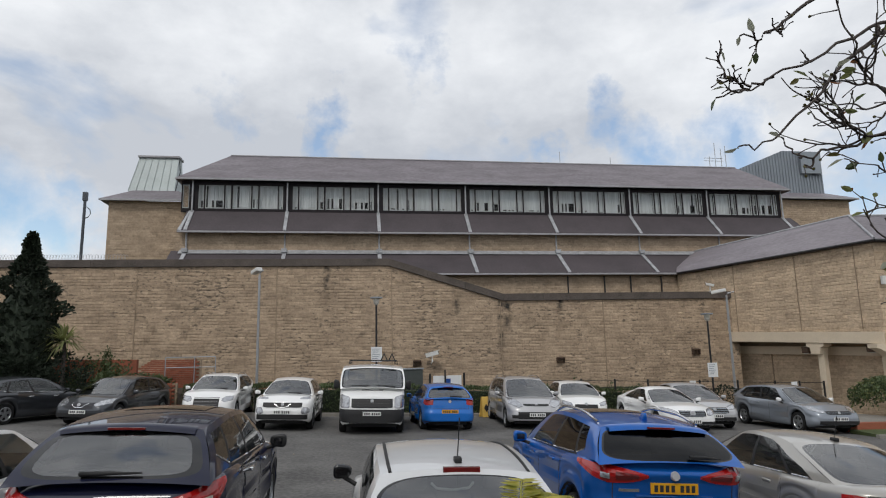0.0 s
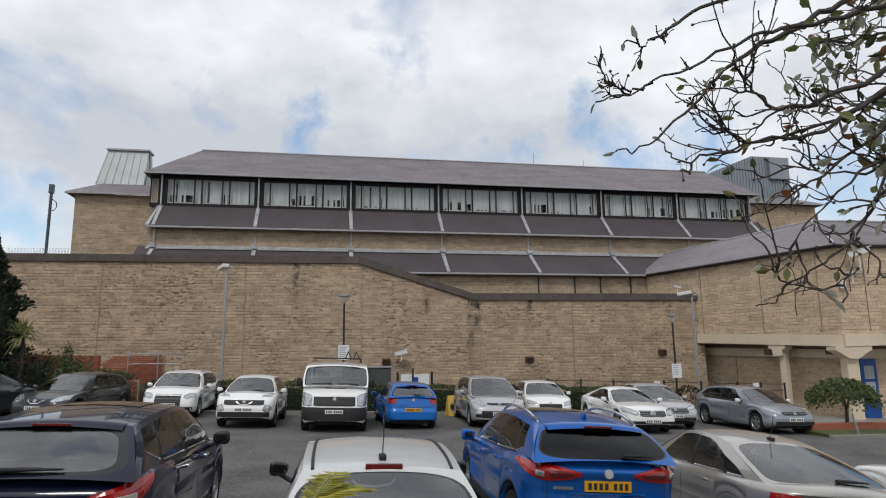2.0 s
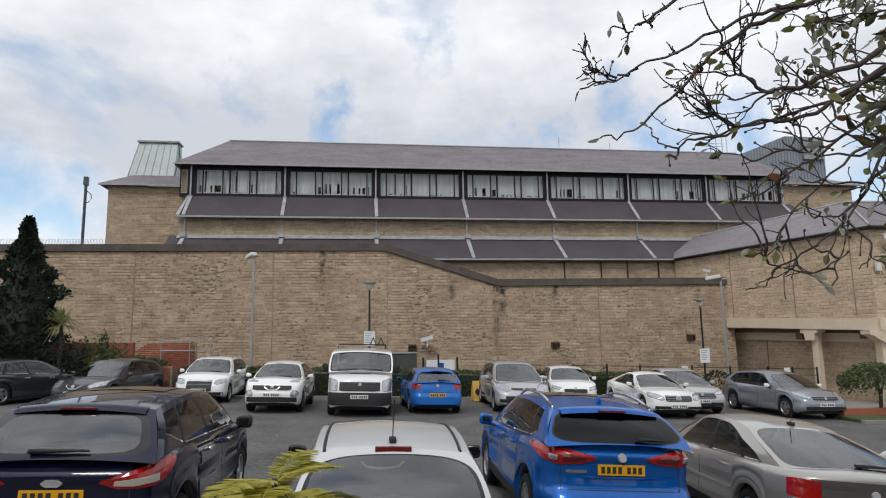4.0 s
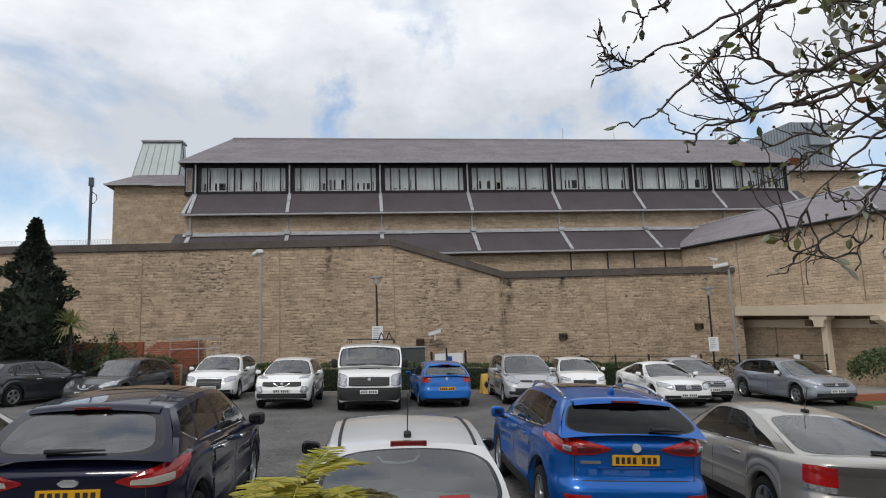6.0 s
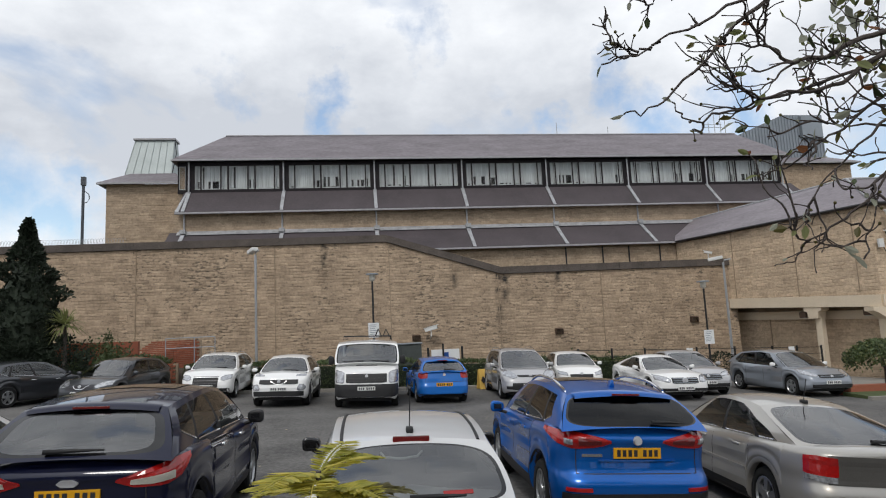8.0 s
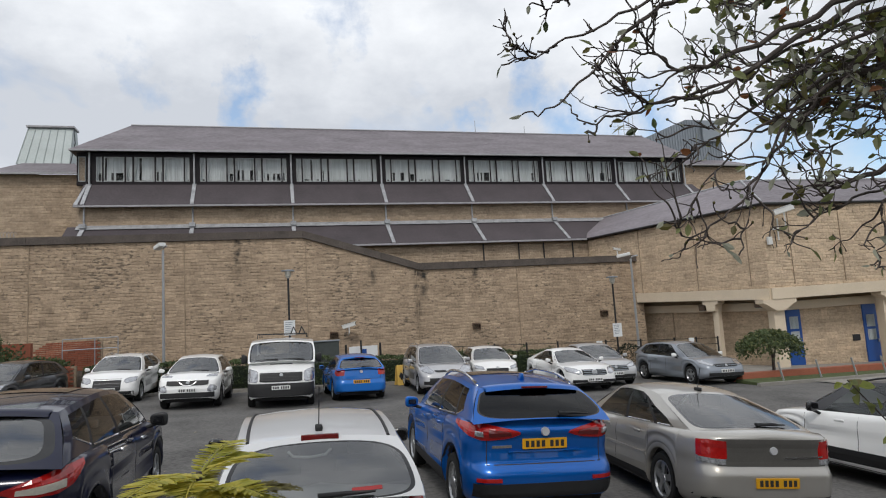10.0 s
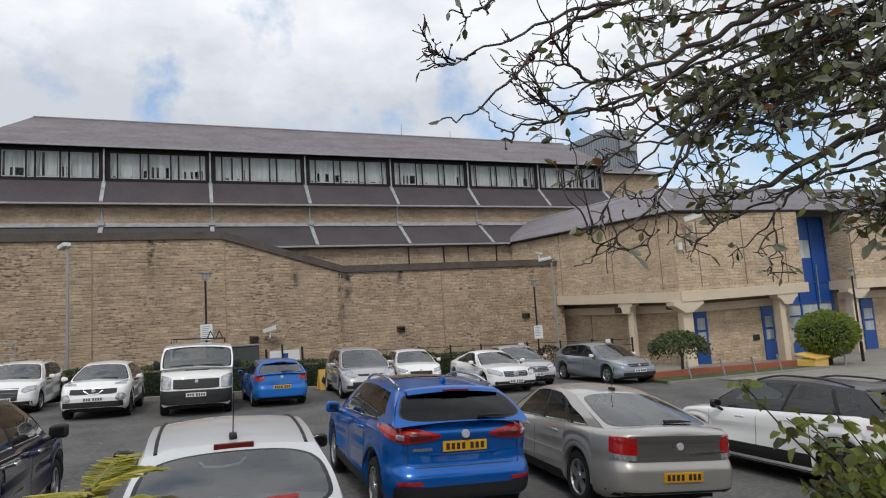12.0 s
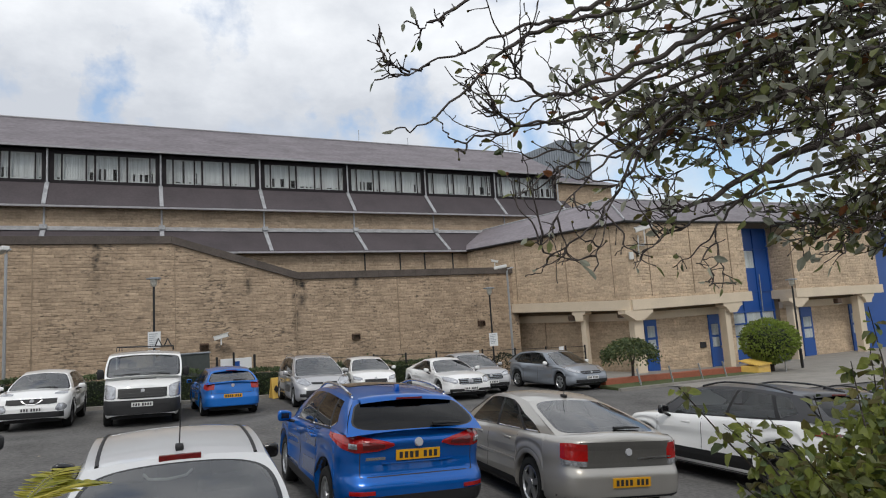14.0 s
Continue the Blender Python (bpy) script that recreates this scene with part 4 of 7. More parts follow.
                self.add("window_seal", seals, M["trim"])
            for g in glass_cells:
                bm = bmesh.new()
                k = max(2, round((g[1] - g[0]) / 0.05))
                rows = []
                for i in range(k + 1):
                    u = g[0] + (g[1] - g[0]) * i / k
                    rows.append([side(u, lo(u) + (hi(u) - lo(u)) * j / 4, sg) for j in range(5)])
                grid_mesh(bm, rows)
                self.add("side_window", bm, M[g[2] if len(g) > 2 else "glass_side"])
                # chrome or black line round the opening
                loop = [side(g[0] + (g[1] - g[0]) * i / 6, lo(g[0] + (g[1] - g[0]) * i / 6), sg) for i in range(7)]
                if c.get("chrome"):
                    self.add("window_strip", tube(loop, 0.011, 6), M["chrome"], "bright window strip")
        # roof
        nu = 12
        rows = []
        for i in range(nu + 1):
            u = i / nu
            a = side(u, 1, 1)
            rows.append([Vector((a.x * k / 4, a.y + (bows[1] * 0.45 * u ** 6 - bows[0] * 0.45 * (1 - u) ** 6) * (1 - (k / 4) ** 2), a.z + rail * 0.85 * (1 - (k / 4) ** 2))) for k in range(-4, 5)])
        bm = bmesh.new()
        grid_mesh(bm, rows)
        self.roof = self.add("roof", bm, self.roof_mat)
        # screens
        for front in (True, False):
            key = "front_glass" if front else "rear_glass"
            u1, v0, v1 = c.get(key, (0.965, 0.02, 0.965) if front else (0.93, 0.06, 0.93))
            gm = c.get(key + "_mat", "glass_car")
            pw, rim_at = c.get(key + "_round", 12.0 if front else 6.0), c.get(key + "_border", 0.95)
            square = [(k / 8, -1) for k in range(-8, 8)] + [(1, k / 8) for k in range(-8, 8)] + [(-k / 8, 1) for k in range(-8, 8)] + [(-1, -k / 8) for k in range(-8, 8)]
            pw_low, pw_top = pw if hasattr(pw, "__len__") else (pw, pw)
            rounded = []
            for x, y in square:
                e = pw_low if y < 0 else pw_top
                k = (abs(x) ** e + abs(y) ** e) ** (-1 / e)
                rounded.append((x * k, y * k))
            vm, vh = (v0 + v1) / 2, (v1 - v0) / 2

            def ring(q):
                """q up to 1: rings inside the pane; from 1 to 2: out to the edges of the opening."""
                if q <= 1:
                    return [end(u1 * x * q, vm + vh * y * q, front) for x, y in rounded]
                f = q - 1
                return [end(u1 * x * (1 - f) + a * f, (vm + vh * y) * (1 - f) + (0.5 + 0.5 * b) * f, front) for (x, y), (a, b) in zip(rounded, square)]

            bm = bmesh.new()
            vs = grid_mesh(bm, [ring(q * rim_at) for q in (0.03, 0.25, 0.5, 0.75, 1.0)], True)
            bm.faces.new(vs[0])
            self.add("windscreen" if front else "rear_window", bm, M[gm])
            bm = bmesh.new()
            grid_mesh(bm, [ring(rim_at), ring((1 + rim_at) / 2), ring(1.0)], True)
            self.add("screen_border", bm, M["gloss_black"], "black printed border of the screen")
            grid_mesh(paintw, [ring(q) for q in (1.0, 1.33, 1.66, 2.0)], True)
        bmesh.ops.remove_doubles(paintw, verts=paintw.verts, dist=0.0005)
        bmesh.ops.recalc_face_normals(paintw, faces=paintw.faces)
        self.add("cabin_frame", paintw, self.roof_mat if c.get("roof_pillars") else self.body_mat)
        # inside
        yc = (yb0 + yb1) / 2
        zs = self.sh(0)
        self.add("interior", box(-wb * 0.93, wb * 0.93, yb0 + 0.2, yb1 - 0.25, zs - 0.5, zs + 0.055 + s.get("crown", 0.05) * 0.6, 0.02), M["seat"], "dark cabin lining", False)
        for x in (-0.36, 0.36):
            for y in ((yt1 - 0.55), (yt0 + 0.35)):
                if y > yt1 - 0.6 or not c.get("no_rear_seats"):
                    bm = box(x - 0.22, x + 0.22, y - 0.09, y + 0.05, zs - 0.1, zs + 0.17, 0.05)
                    add_box(bm, x - 0.12, x + 0.12, y - 0.08, y + 0.02, zs + 0.20, zs + 0.36, 0.035)
                    self.add("seat", bm, M["seat"])
        bm = self.tree_body
        for ob in (self.roof,):
            bm.from_mesh(ob.data)
        for u in range(-8, 8):
            for v in range(6):
                for front in (True, False):
                    q = [end(a / 8, b / 6, front) for a, b in ((u, v), (u + 1, v), (u + 1, v + 1), (u, v + 1))]
                    bm.faces.new([bm.verts.new(p) for p in q])
        self.side, self.end = side, end
        self.tree = BVHTree.FromBMesh(bm)

    def patch(self, name, az, stations, material, label="", off=0.012, ref=(0, 0), nu=16, nv=6, sides=(1,), parent=None, smooth=True):
        """A plate laid on the skin. az: where it faces (0 rear, 90 right, 180 front). stations: (u, low, high) along it."""
        made = None
        for sg in sides:
            a = radians(az * sg if az not in (0, 180) else az)
            n, t = Vector((math.sin(a), -math.cos(a), 0)), Vector((math.cos(a), math.sin(a), 0))
            flip = -1 if az == 180 else 1
            r0 = Vector((ref[0] * (sg if az not in (0, 180) else 1), ref[1], 0))
            us, lo, hi = zip(*stations)
            rows, back = [], []
            for i in range(nu + 1):
                u = us[0] + (us[-1] - us[0]) * i / nu
                r, rb = [], []
                for j in range(nv + 1):
                    z = np.interp(u, us, lo) + (np.interp(u, us, hi) - np.interp(u, us, lo)) * j / nv
                    uu = u * sg * (flip if az == 180 else 1)
                    o = r0 + t * uu + n * 4 + Vector((0, 0, z))
                    hit, nor, _, _ = self.tree.ray_cast(o, -n)
                    r.append(None if hit is None else hit + n * off)
                    rb.append(None if hit is None else hit - n * 0.01)
                rows.append(r)
                back.append(rb)
            bm = bmesh.new()
            vs = [[None if p is None else bm.verts.new(p) for p in r] for r in rows]
            for ra, rb in zip(vs, vs[1:]):
                for k in range(len(ra) - 1):
                    q = (ra[k], ra[k + 1], rb[k + 1], rb[k])
                    if all(v is not None for v in q) and max((q[i].co - q[i - 1].co).length for i in range(4)) < 0.3:
                        bm.faces.new(q)
            rim = rows[0] + [r[-1] for r in rows[1:]] + rows[-1][::-1][1:] + [r[0] for r in rows[::-1][1:-1]]
            rimb = back[0] + [r[-1] for r in back[1:]] + back[-1][::-1][1:] + [r[0] for r in back[::-1][1:-1]]
            if all(p is not None for p in rim):
                grid_mesh(bm, [rim, rimb], True)
            bmesh.ops.recalc_face_normals(bm, faces=bm.faces)
            made = self.add(name, bm, material, label, smooth and False, parent)
        return made

    def top_panel(self, hw, y0, y1, material, label):
        """A panel that follows the roof."""
        bm = bmesh.new()
        rows = [[self.tree.ray_cast(Vector((-hw + 2 * hw * i / 8, y0 + (y1 - y0) * j / 8, 4)), Vector((0, 0, -1)))[0] + Vector((0, 0, 0.006)) for i in range(9)] for j in range(9)]
        grid_mesh(bm, rows)
        bmesh.ops.recalc_face_normals(bm, faces=bm.faces)
        self.add("roof_glass", bm, material, label)

    def skin(self, az, u, z, ref=(0, 0), sg=1):
        a = radians(az * sg if az not in (0, 180) else az)
        n, t = Vector((math.sin(a), -math.cos(a), 0)), Vector((math.cos(a), math.sin(a), 0))
        o = Vector((ref[0] * sg, ref[1], 0)) + t * (u * (sg if az not in (0, 180) else 1)) + n * 4 + Vector((0, 0, z))
        hit = self.tree.ray_cast(o, -n)[0]
        return hit if hit is not None else o - n * 4

    def plate(self, rear, z, u=0.0, tilt=0.0):
        """Number plate with plain bars for its characters."""
        az = 0 if rear else 180
        p = self.skin(az, u, z)
        sg = 1 if rear else -1
        y = p.y - 0.02 * sg
        pl = self.add("number_plate", box(p.x - 0.26, p.x + 0.26, min(y, y + 0.02 * sg), max(y, y + 0.02 * sg), z - 0.055, z + 0.055, 0.004), M["plate_y"] if rear else M["plate_w"], "yellow number plate" if rear else "white number plate", False)
        mark = bpy.data.meshes.new("plate_mark")
        bm = box(-0.019, 0.019, -0.0025, 0.0025, -0.034, 0.034)
        bm.to_mesh(mark)
        bm.free()
        mark.materials.append(M["ink"])
        for k in (-3, -2, -1, 0, 1.6, 2.6, 3.6):
            b = new("plate_mark", mark)
            b.parent = pl
            b.location = (p.x + (k - 0.3) * 0.062, y - 0.001 * sg, z)

    def badge(self, rear, z, r=0.045, material="badge"):
        p = self.skin(0 if rear else 180, 0, z)
        d = -1 if rear else 1
        bm = bmesh.new()
        bmesh.ops.create_cone(bm, cap_ends=True, segments=18, radius1=r, radius2=r * 0.85, depth=0.03, matrix=Matrix.Translation((0, p.y + d * 0.01, z)) @ Matrix.Rotation(radians(90) * -d, 4, "X"))
        self.add("badge", bm, M[material], "round bright badge", False)

    def mirror(self, y, z, material, size=(0.19, 0.13, 0.14)):
        size = [k * 0.9 for k in size]
        for sg in (1, -1):
            p = self.skin(90, y, min(z - 0.05, self.sh(y) - 0.05), (0, 0), sg)
            x = p.x + sg * 0.14
            bm = bmesh.new()
            bmesh.ops.create_uvsphere(bm, u_segments=16, v_segments=10, radius=1.0)
            for v in bm.verts:
                q = Vector([math.copysign(abs(k) ** 0.62, k) for k in v.co])
                q.z *= 1.0 + 0.18 * q.x * sg
                v.co = Vector((x + q.x * size[0] / 2, y + max(q.y, -0.8) * size[1] / 2 - 0.10 * sg * q.x * size[0] / 2, z + q.z * size[2] / 2))
            ob = self.add("door_mirror", bm, material)
            self.add("mirror_arm", tube([(p.x - sg * 0.02, y, p.z), (x, y, z - 0.05)], 0.025, 6), M["trim"], "", True, ob)
            self.add("mirror_glass", box(x - 0.055, x + 0.055, y - size[1] / 2 - 0.002, y - size[1] / 2 + 0.004, z - 0.035, z + 0.035), M["gloss_black"], "", False, ob)

    def doors(self, ys, handles, z0=None, hz=0.0, col=None):
        """Shut lines at ys and a handle ahead of each in handles."""
        for y in ys:
            z = self.sh(y)
            self.patch("shut_line", 90, [(y - 0.005, self.zb + 0.12, z - 0.05), (y + 0.005, self.zb + 0.12, z - 0.05)], M["ink"], "", 0.0015, nu=1, nv=10, sides=(1, -1))
        for y in handles:
            z = self.sh(y) - 0.12 + hz
            for sg in (1, -1):
                p = self.skin(90, y, z, (0, 0), sg)
                bm = box(p.x - 0.012, p.x + 0.028, y - 0.09, y + 0.09, z - 0.018, z + 0.018, 0.012)
                self.add("door_handle", bm, col or self.body_mat)

    def sill(self, h, material=None, arches=True):
        y0, y1 = self.yr + self.R + 0.07, self.yf - self.R - 0.07
        self.patch("sill_trim", 90, [(y0, self.zb + 0.01, self.zb + h), (y1, self.zb + 0.01, self.zb + h)], material or M["trim"], "black lower trim", 0.006, nu=16, nv=3, sides=(1, -1))
        if arches:
            for yw in (self.yf, self.yr):
                for sg in (1, -1):
                    bm = bmesh.new()
                    rows = []
                    for k in range(13):
                        a = math.pi * k / 12
                        p = []
                        for rr in (self.R + 0.055, self.R + 0.11):
                            y, z = yw + math.cos(a) * rr, self.R + math.sin(a) * rr
                            z = max(z, self.zb + 0.03)
                            q = self.skin(90, y, max(z, self.zb + 0.05), (0, 0), sg)
                            p.append(Vector((sg * max(abs(q.x), self.W / 2 * 0.9) + sg * 0.008, y, z)))
                        rows.append(p)
                    grid_mesh(bm, rows)
                    self.add("arch_trim", bm, material or M["trim"])

    def roof_rails(self, material, u0=0.08, u1=0.92, lift=0.05):
        for sg in (1, -1):
            pts = []
            for k in range(11):
                u = u0 + (u1 - u0) * k / 10
                p = self.side(u, 1, sg)
                pts.append(p + Vector((-sg * 0.03, 0, 0.02 + lift * min(1, 4 * min(k, 10 - k) / 10))))
            self.add("roof_rail", tube(pts, 0.018, 6), material, "raised roof rail")

    def aerial(self, y, length=0.35, fin=False):
        hit = self.tree.ray_cast(Vector((0, y, 4)), Vector((0, 0, -1)))[0]
        bm = box(-0.03, 0.03, y - 0.06, y + 0.05, hit.z - 0.01, hit.z + 0.04, 0.02)
        if fin:
            for v in bm.verts:
                if v.co.z > hit.z + 0.02:
                    v.co.z += 0.04
                    v.co.x *= 0.4
                    v.co.y -= 0.02
            self.add("aerial", bm, self.body_mat)
        else:
            ob = self.add("aerial", bm, M["trim"])
            self.add("aerial_rod", tube([(0, y, hit.z + 0.03), (0, y - length * 0.25, hit.z + 0.03 + length)], 0.005, 5), M["trim"], "", True, ob)

    def wiper(self, rear, x0, x1, v):
        p0, p1 = self.end(x0, v, not rear), self.end(x1, v + 0.02, not rear)
        d = Vector((0, -0.03 if rear else 0.03, 0.015))
        self.add("wiper", tube([p0 + d, (p0 + p1) / 2 + d * 1.4, p1 + d], (0.022, 0.018, 0.008), 6), M["trim"])

    def wheels(self):
        s, R = self.s, self.R
        wd = s.get("tyre", 0.205)
        rim_r = R * s.get("rim", 0.68)
        tyre, rim, disc = bmesh.new(), bmesh.new(), bmesh.new()
        prof = ((rim_r, -wd / 2 + 0.01), (rim_r + 0.02, -wd / 2), (R - 0.03, -wd / 2), (R - 0.008, -wd / 2 + 0.02), (R, -wd / 2 + 0.05), (R, wd / 2 - 0.05), (R - 0.008, wd / 2 - 0.02), (R - 0.03, wd / 2), (rim_r + 0.02, wd / 2), (rim_r, wd / 2 - 0.01))
        grid_mesh(tyre, [[Vector((x, r * math.cos(k * math.tau / 28), r * math.sin(k * math.tau / 28))) for k in range(28)] for r, x in prof], True)
        grid_mesh(rim, [[Vector((x, r * math.cos(k * math.tau / 28), r * math.sin(k * math.tau / 28))) for k in range(28)] for r, x in ((rim_r, wd / 2 - 0.012), (rim_r - 0.018, wd / 2 - 0.008), (rim_r - 0.03, wd / 2 - 0.03), (rim_r - 0.035, -wd / 2 + 0.03))], True)
        ns = s.get("spokes", 5)
        for k in range(ns):
            m = Matrix.Rotation(k * math.tau / ns, 4, "X")
            hw = s.get("spoke_w", 0.035)
            vs = [m @ Vector(p) for p in ((wd / 2 - 0.015, -hw * 0.9, 0.03), (wd / 2 - 0.015, hw * 0.9, 0.03), (wd / 2 - 0.025, hw * 1.3, rim_r - 0.015), (wd / 2 - 0.025, -hw * 1.3, rim_r - 0.015))]
            lows = [v - Vector((0.035, 0, 0)) for v in vs]
            a, b = [rim.verts.new(v) for v in vs], [rim.verts.new(v) for v in lows]
            rim.faces.new(a)
            for i in range(4):
                rim.faces.new((a[i], b[i], b[(i + 1) % 4], a[(i + 1) % 4]))
        grid_mesh(rim, [[Vector((x, r * math.cos(j * math.tau / 14), r * math.sin(j * math.tau / 14))) for j in range(14)] for r, x in ((0.075, wd / 2 - 0.04), (0.065, wd / 2 - 0.008), (0.03, wd / 2 - 0.003), (0.001, wd / 2 - 0.003))], True)
        grid_mesh(disc, [[Vector((wd / 2 - 0.075, r * math.cos(j * math.tau / 20), r * math.sin(j * math.tau / 20))) for j in range(20)] for r in (rim_r - 0.02, 0.001)], True)
        for b in (tyre, rim, disc):
            bmesh.ops.recalc_face_normals(b, faces=b.faces)
        meshes = []
        for nm, b, mt in (("tyre", tyre, M["rubber"]), ("rim", rim, M[s.get("rim_mat", "alloy")]), ("brake_disc", disc, M["trim"])):
            me = bpy.data.meshes.new(nm)
            b.to_mesh(me)
            b.free()
            me.materials.append(mt)
            meshes.append((nm, me))
        for y in (self.yf, self.yr):
            for sg in (1, -1):
                w = new("wheel", meshes[0][1])
                w.parent = self.root
                w.matrix_local = pose(sg * (self.W / 2 - wd / 2 - s.get("tuck", 0.03)), y, R, 0, 0, 0 if sg > 0 else 180)
                for nm, me in meshes[1:]:
                    c = new(nm, me)
                    c.parent = w


HATCH_REAR = ((0.2, 0.10), (0.32, 0.0), (0.55, 0.0), (0.66, 0.05), (0.8, 0.07), (0.95, 0.10), (1.1, 0.15), (1.3, 0.2))
TAILGATE_REAR = ((0.2, 0.10), (0.30, 0.02), (0.36, 0.0), (0.56, 0.0), (0.61, 0.025), (0.67, 0.085), (0.80, 0.10), (0.93, 0.085), (1.0, 0.055), (1.04, 0.07), (1.10, 0.14), (1.3, 0.2))
BOOT_REAR = ((0.2, 0.10), (0.32, 0.0), (0.56, 0.0), (0.61, 0.02), (0.66, 0.05), (0.85, 0.055), (0.94, 0.03), (0.985, 0.035), (1.05, 0.08))
SALOON_REAR = ((0.2, 0.10), (0.32, 0.0), (0.58, 0.0), (0.66, 0.05), (0.85, 0.07), (1.05, 0.10))
CAR_FRONT = ((0.2, 0.08), (0.3, 0.0), (0.5, 0.0), (0.62, 0.04), (0.75, 0.12), (0.9, 0.22), (1.1, 0.3))


def put(x, y, rz):
    """A pose on the sloping car park."""
    up = Vector((ground_z(x - 0.5, y) - ground_z(x + 0.5, y), ground_z(x, y - 0.5) - ground_z(x, y + 0.5), 1.0))
    lean = Vector((0, 0, 1)).rotation_difference(up).to_matrix().to_4x4()
    return Matrix.Translation((x, y, ground_z(x, y))) @ lean @ Matrix.Rotation(radians(rz), 4, "Z")


def face(c, lamp, grille, intake, plate_z, badge_z=None, lamp_mat="lamp_clear", grille_mat="trim", bars=0, bar_mat="louvre"):
    """Front of a car: lamps, grille, lower intake, plate and badge. lamp: stations; grille and intake: half width, low, high."""
    c.patch("lamp_bezel", 180, [(u, lo - 0.009, hi + 0.009) for u, lo, hi in lamp], M["trim"], "", 0.007, sides=(1, -1))
    c.patch("headlamp", 180, lamp, M[lamp_mat], "clear headlamp", 0.018, sides=(1, -1))
    hw, z0, z1 = grille
    g = c.patch("grille", 180, [(-hw, z0 + 0.02, z1), (-hw * 0.8, z0, z1), (hw * 0.8, z0, z1), (hw, z0 + 0.02, z1)], M[grille_mat], "dark front grille", 0.014)
    for k in range(bars):
        z = z0 + (z1 - z0) * (k + 0.5) / bars
        c.patch("grille_bar", 180, [(-hw * 0.92, z - 0.009, z + 0.009), (hw * 0.92, z - 0.009, z + 0.009)], M[bar_mat], "", 0.024, nv=1, parent=g)
    hw, z0, z1 = intake
    c.patch("lower_intake", 180, [(-hw, z0, z1), (hw, z0, z1)], M["trim"], "black lower intake", 0.012)
    c.plate(False, plate_z)
    if badge_z:
        c.badge(False, badge_z, 0.055)


def suv_rear(c, lamps, glass_brake, plate_z, badge_z, bumper_z, lamp_mat="lamp_red"):
    c.patch("bumper_trim", 0, [(-c.W * 0.44, c.zb + 0.105, bumper_z), (c.W * 0.44, c.zb + 0.105, bumper_z)], M["trim"], "black lower bumper", 0.012, nu=24)
    for k, (st, ref, az, mt) in enumerate(lamps):
        c.patch("tail_lamp", az, st, M[mt], "red tail lamp" if "red" in mt else "clear lamp segment", 0.014 + 0.008 * k, ref=ref, sides=(1, -1), nu=10, nv=5)
    c.plate(True, plate_z)
    if badge_z:
        c.badge(True, badge_z, 0.05)


def tailgate_lines(c, hw, z0, z1):
    for u in (hw, -hw):
        c.patch("shut_line", 0, [(u - 0.005, z0, z1), (u + 0.005, z0, z1)], M["ink"], "", 0.002, nu=1, nv=10)
    c.patch("shut_line", 0, [(-hw, z0 - 0.005, z0 + 0.005), (hw, z0 - 0.005, z0 + 0.005)], M["ink"], "", 0.002, nu=14, nv=1)


def spoiler(c, material, depth=0.16, half=0.92):
    """A lip over the rear screen."""
    rows = []
    for k in range(-6, 7):
        u = k / 6
        p = c.end(u * half, 1.0, False)
        rows.append([p + Vector((0, 0.05, 0.012)), p + Vector((0, -depth * (1 - 0.25 * u * u), -0.012)), p + Vector((0, -depth * (1 - 0.25 * u * u), -0.04)), p + Vector((0, 0.02, -0.05))])
    bm = bmesh.new()
    grid_mesh(bm, rows)
    sp = c.add("spoiler", bm, material)
    p = c.end(0, 1.0, False)
    c.add("brake_lamp", box(-0.16, 0.16, p.y - depth - 0.006, p.y - depth + 0.02, p.z - 0.036, p.z - 0.014, 0.004), M["lamp_dark_red"], "dark red high brake lamp", False, sp)


SUV_SH = ((-1.0, 1.08), (-0.9, 1.13), (-0.5, 1.08), (0.45, 1.0), (0.8, 0.93), (1.0, 0.74))
HATCH_SH = ((-1.0, 0.94), (-0.9, 0.98), (-0.4, 0.95), (0.45, 0.91), (0.8, 0.82), (1.0, 0.62))
SUV_CAB = dict(base=(-0.955, 0.50), top=(-0.74, 0.16), wb=0.905, wt=0.68, panes=((0.10, 0.21), (0.24, 0.50), (0.53, 0.88)), lo=((0, 0.35), (0.10, 0.30), (0.21, 0.10), (0.5, 0.06), (1, 0.06)), hi=((0, 0.84), (0.12, 0.86), (0.5, 0.90), (1, 0.90)), rear_glass=(0.86, 0.14, 0.90))
HATCH_CAB = dict(base=(-0.95, 0.52), top=(-0.70, 0.12), wb=0.905, wt=0.66, panes=((0.10, 0.20), (0.23, 0.50), (0.53, 0.88)), lo=((0, 0.3), (0.10, 0.28), (0.21, 0.08), (1, 0.05)), hi=((0, 0.8), (0.12, 0.84), (0.5, 0.90), (1, 0.90)), rear_glass=(0.87, 0.12, 0.90))

# -- near row, tails to the camera --
c = Car("sport_utility", "dark navy sport utility parked nose to the wall", "car", put(-1.43, 7.62, -0.8), "navy", L=4.52, W=1.86, H=1.66, R=0.35, zb=0.24, rear=TAILGATE_REAR, front=CAR_FRONT,
        sh=((-1, 1.08), (-0.9, 1.16), (-0.5, 1.13), (0.45, 1.06), (0.8, 0.98), (1, 0.8)),
        cab=dict(SUV_CAB, chrome=True, rear_glass=(0.93, 0.06, 0.90), rear_glass_round=(3.6, 8.0), rear_glass_border=0.88, lo=((0, 0.5), (0.06, 0.42), (0.24, 0.08), (1, 0.04)), panes=((0.07, 0.22), (0.245, 0.52), (0.55, 0.88))))
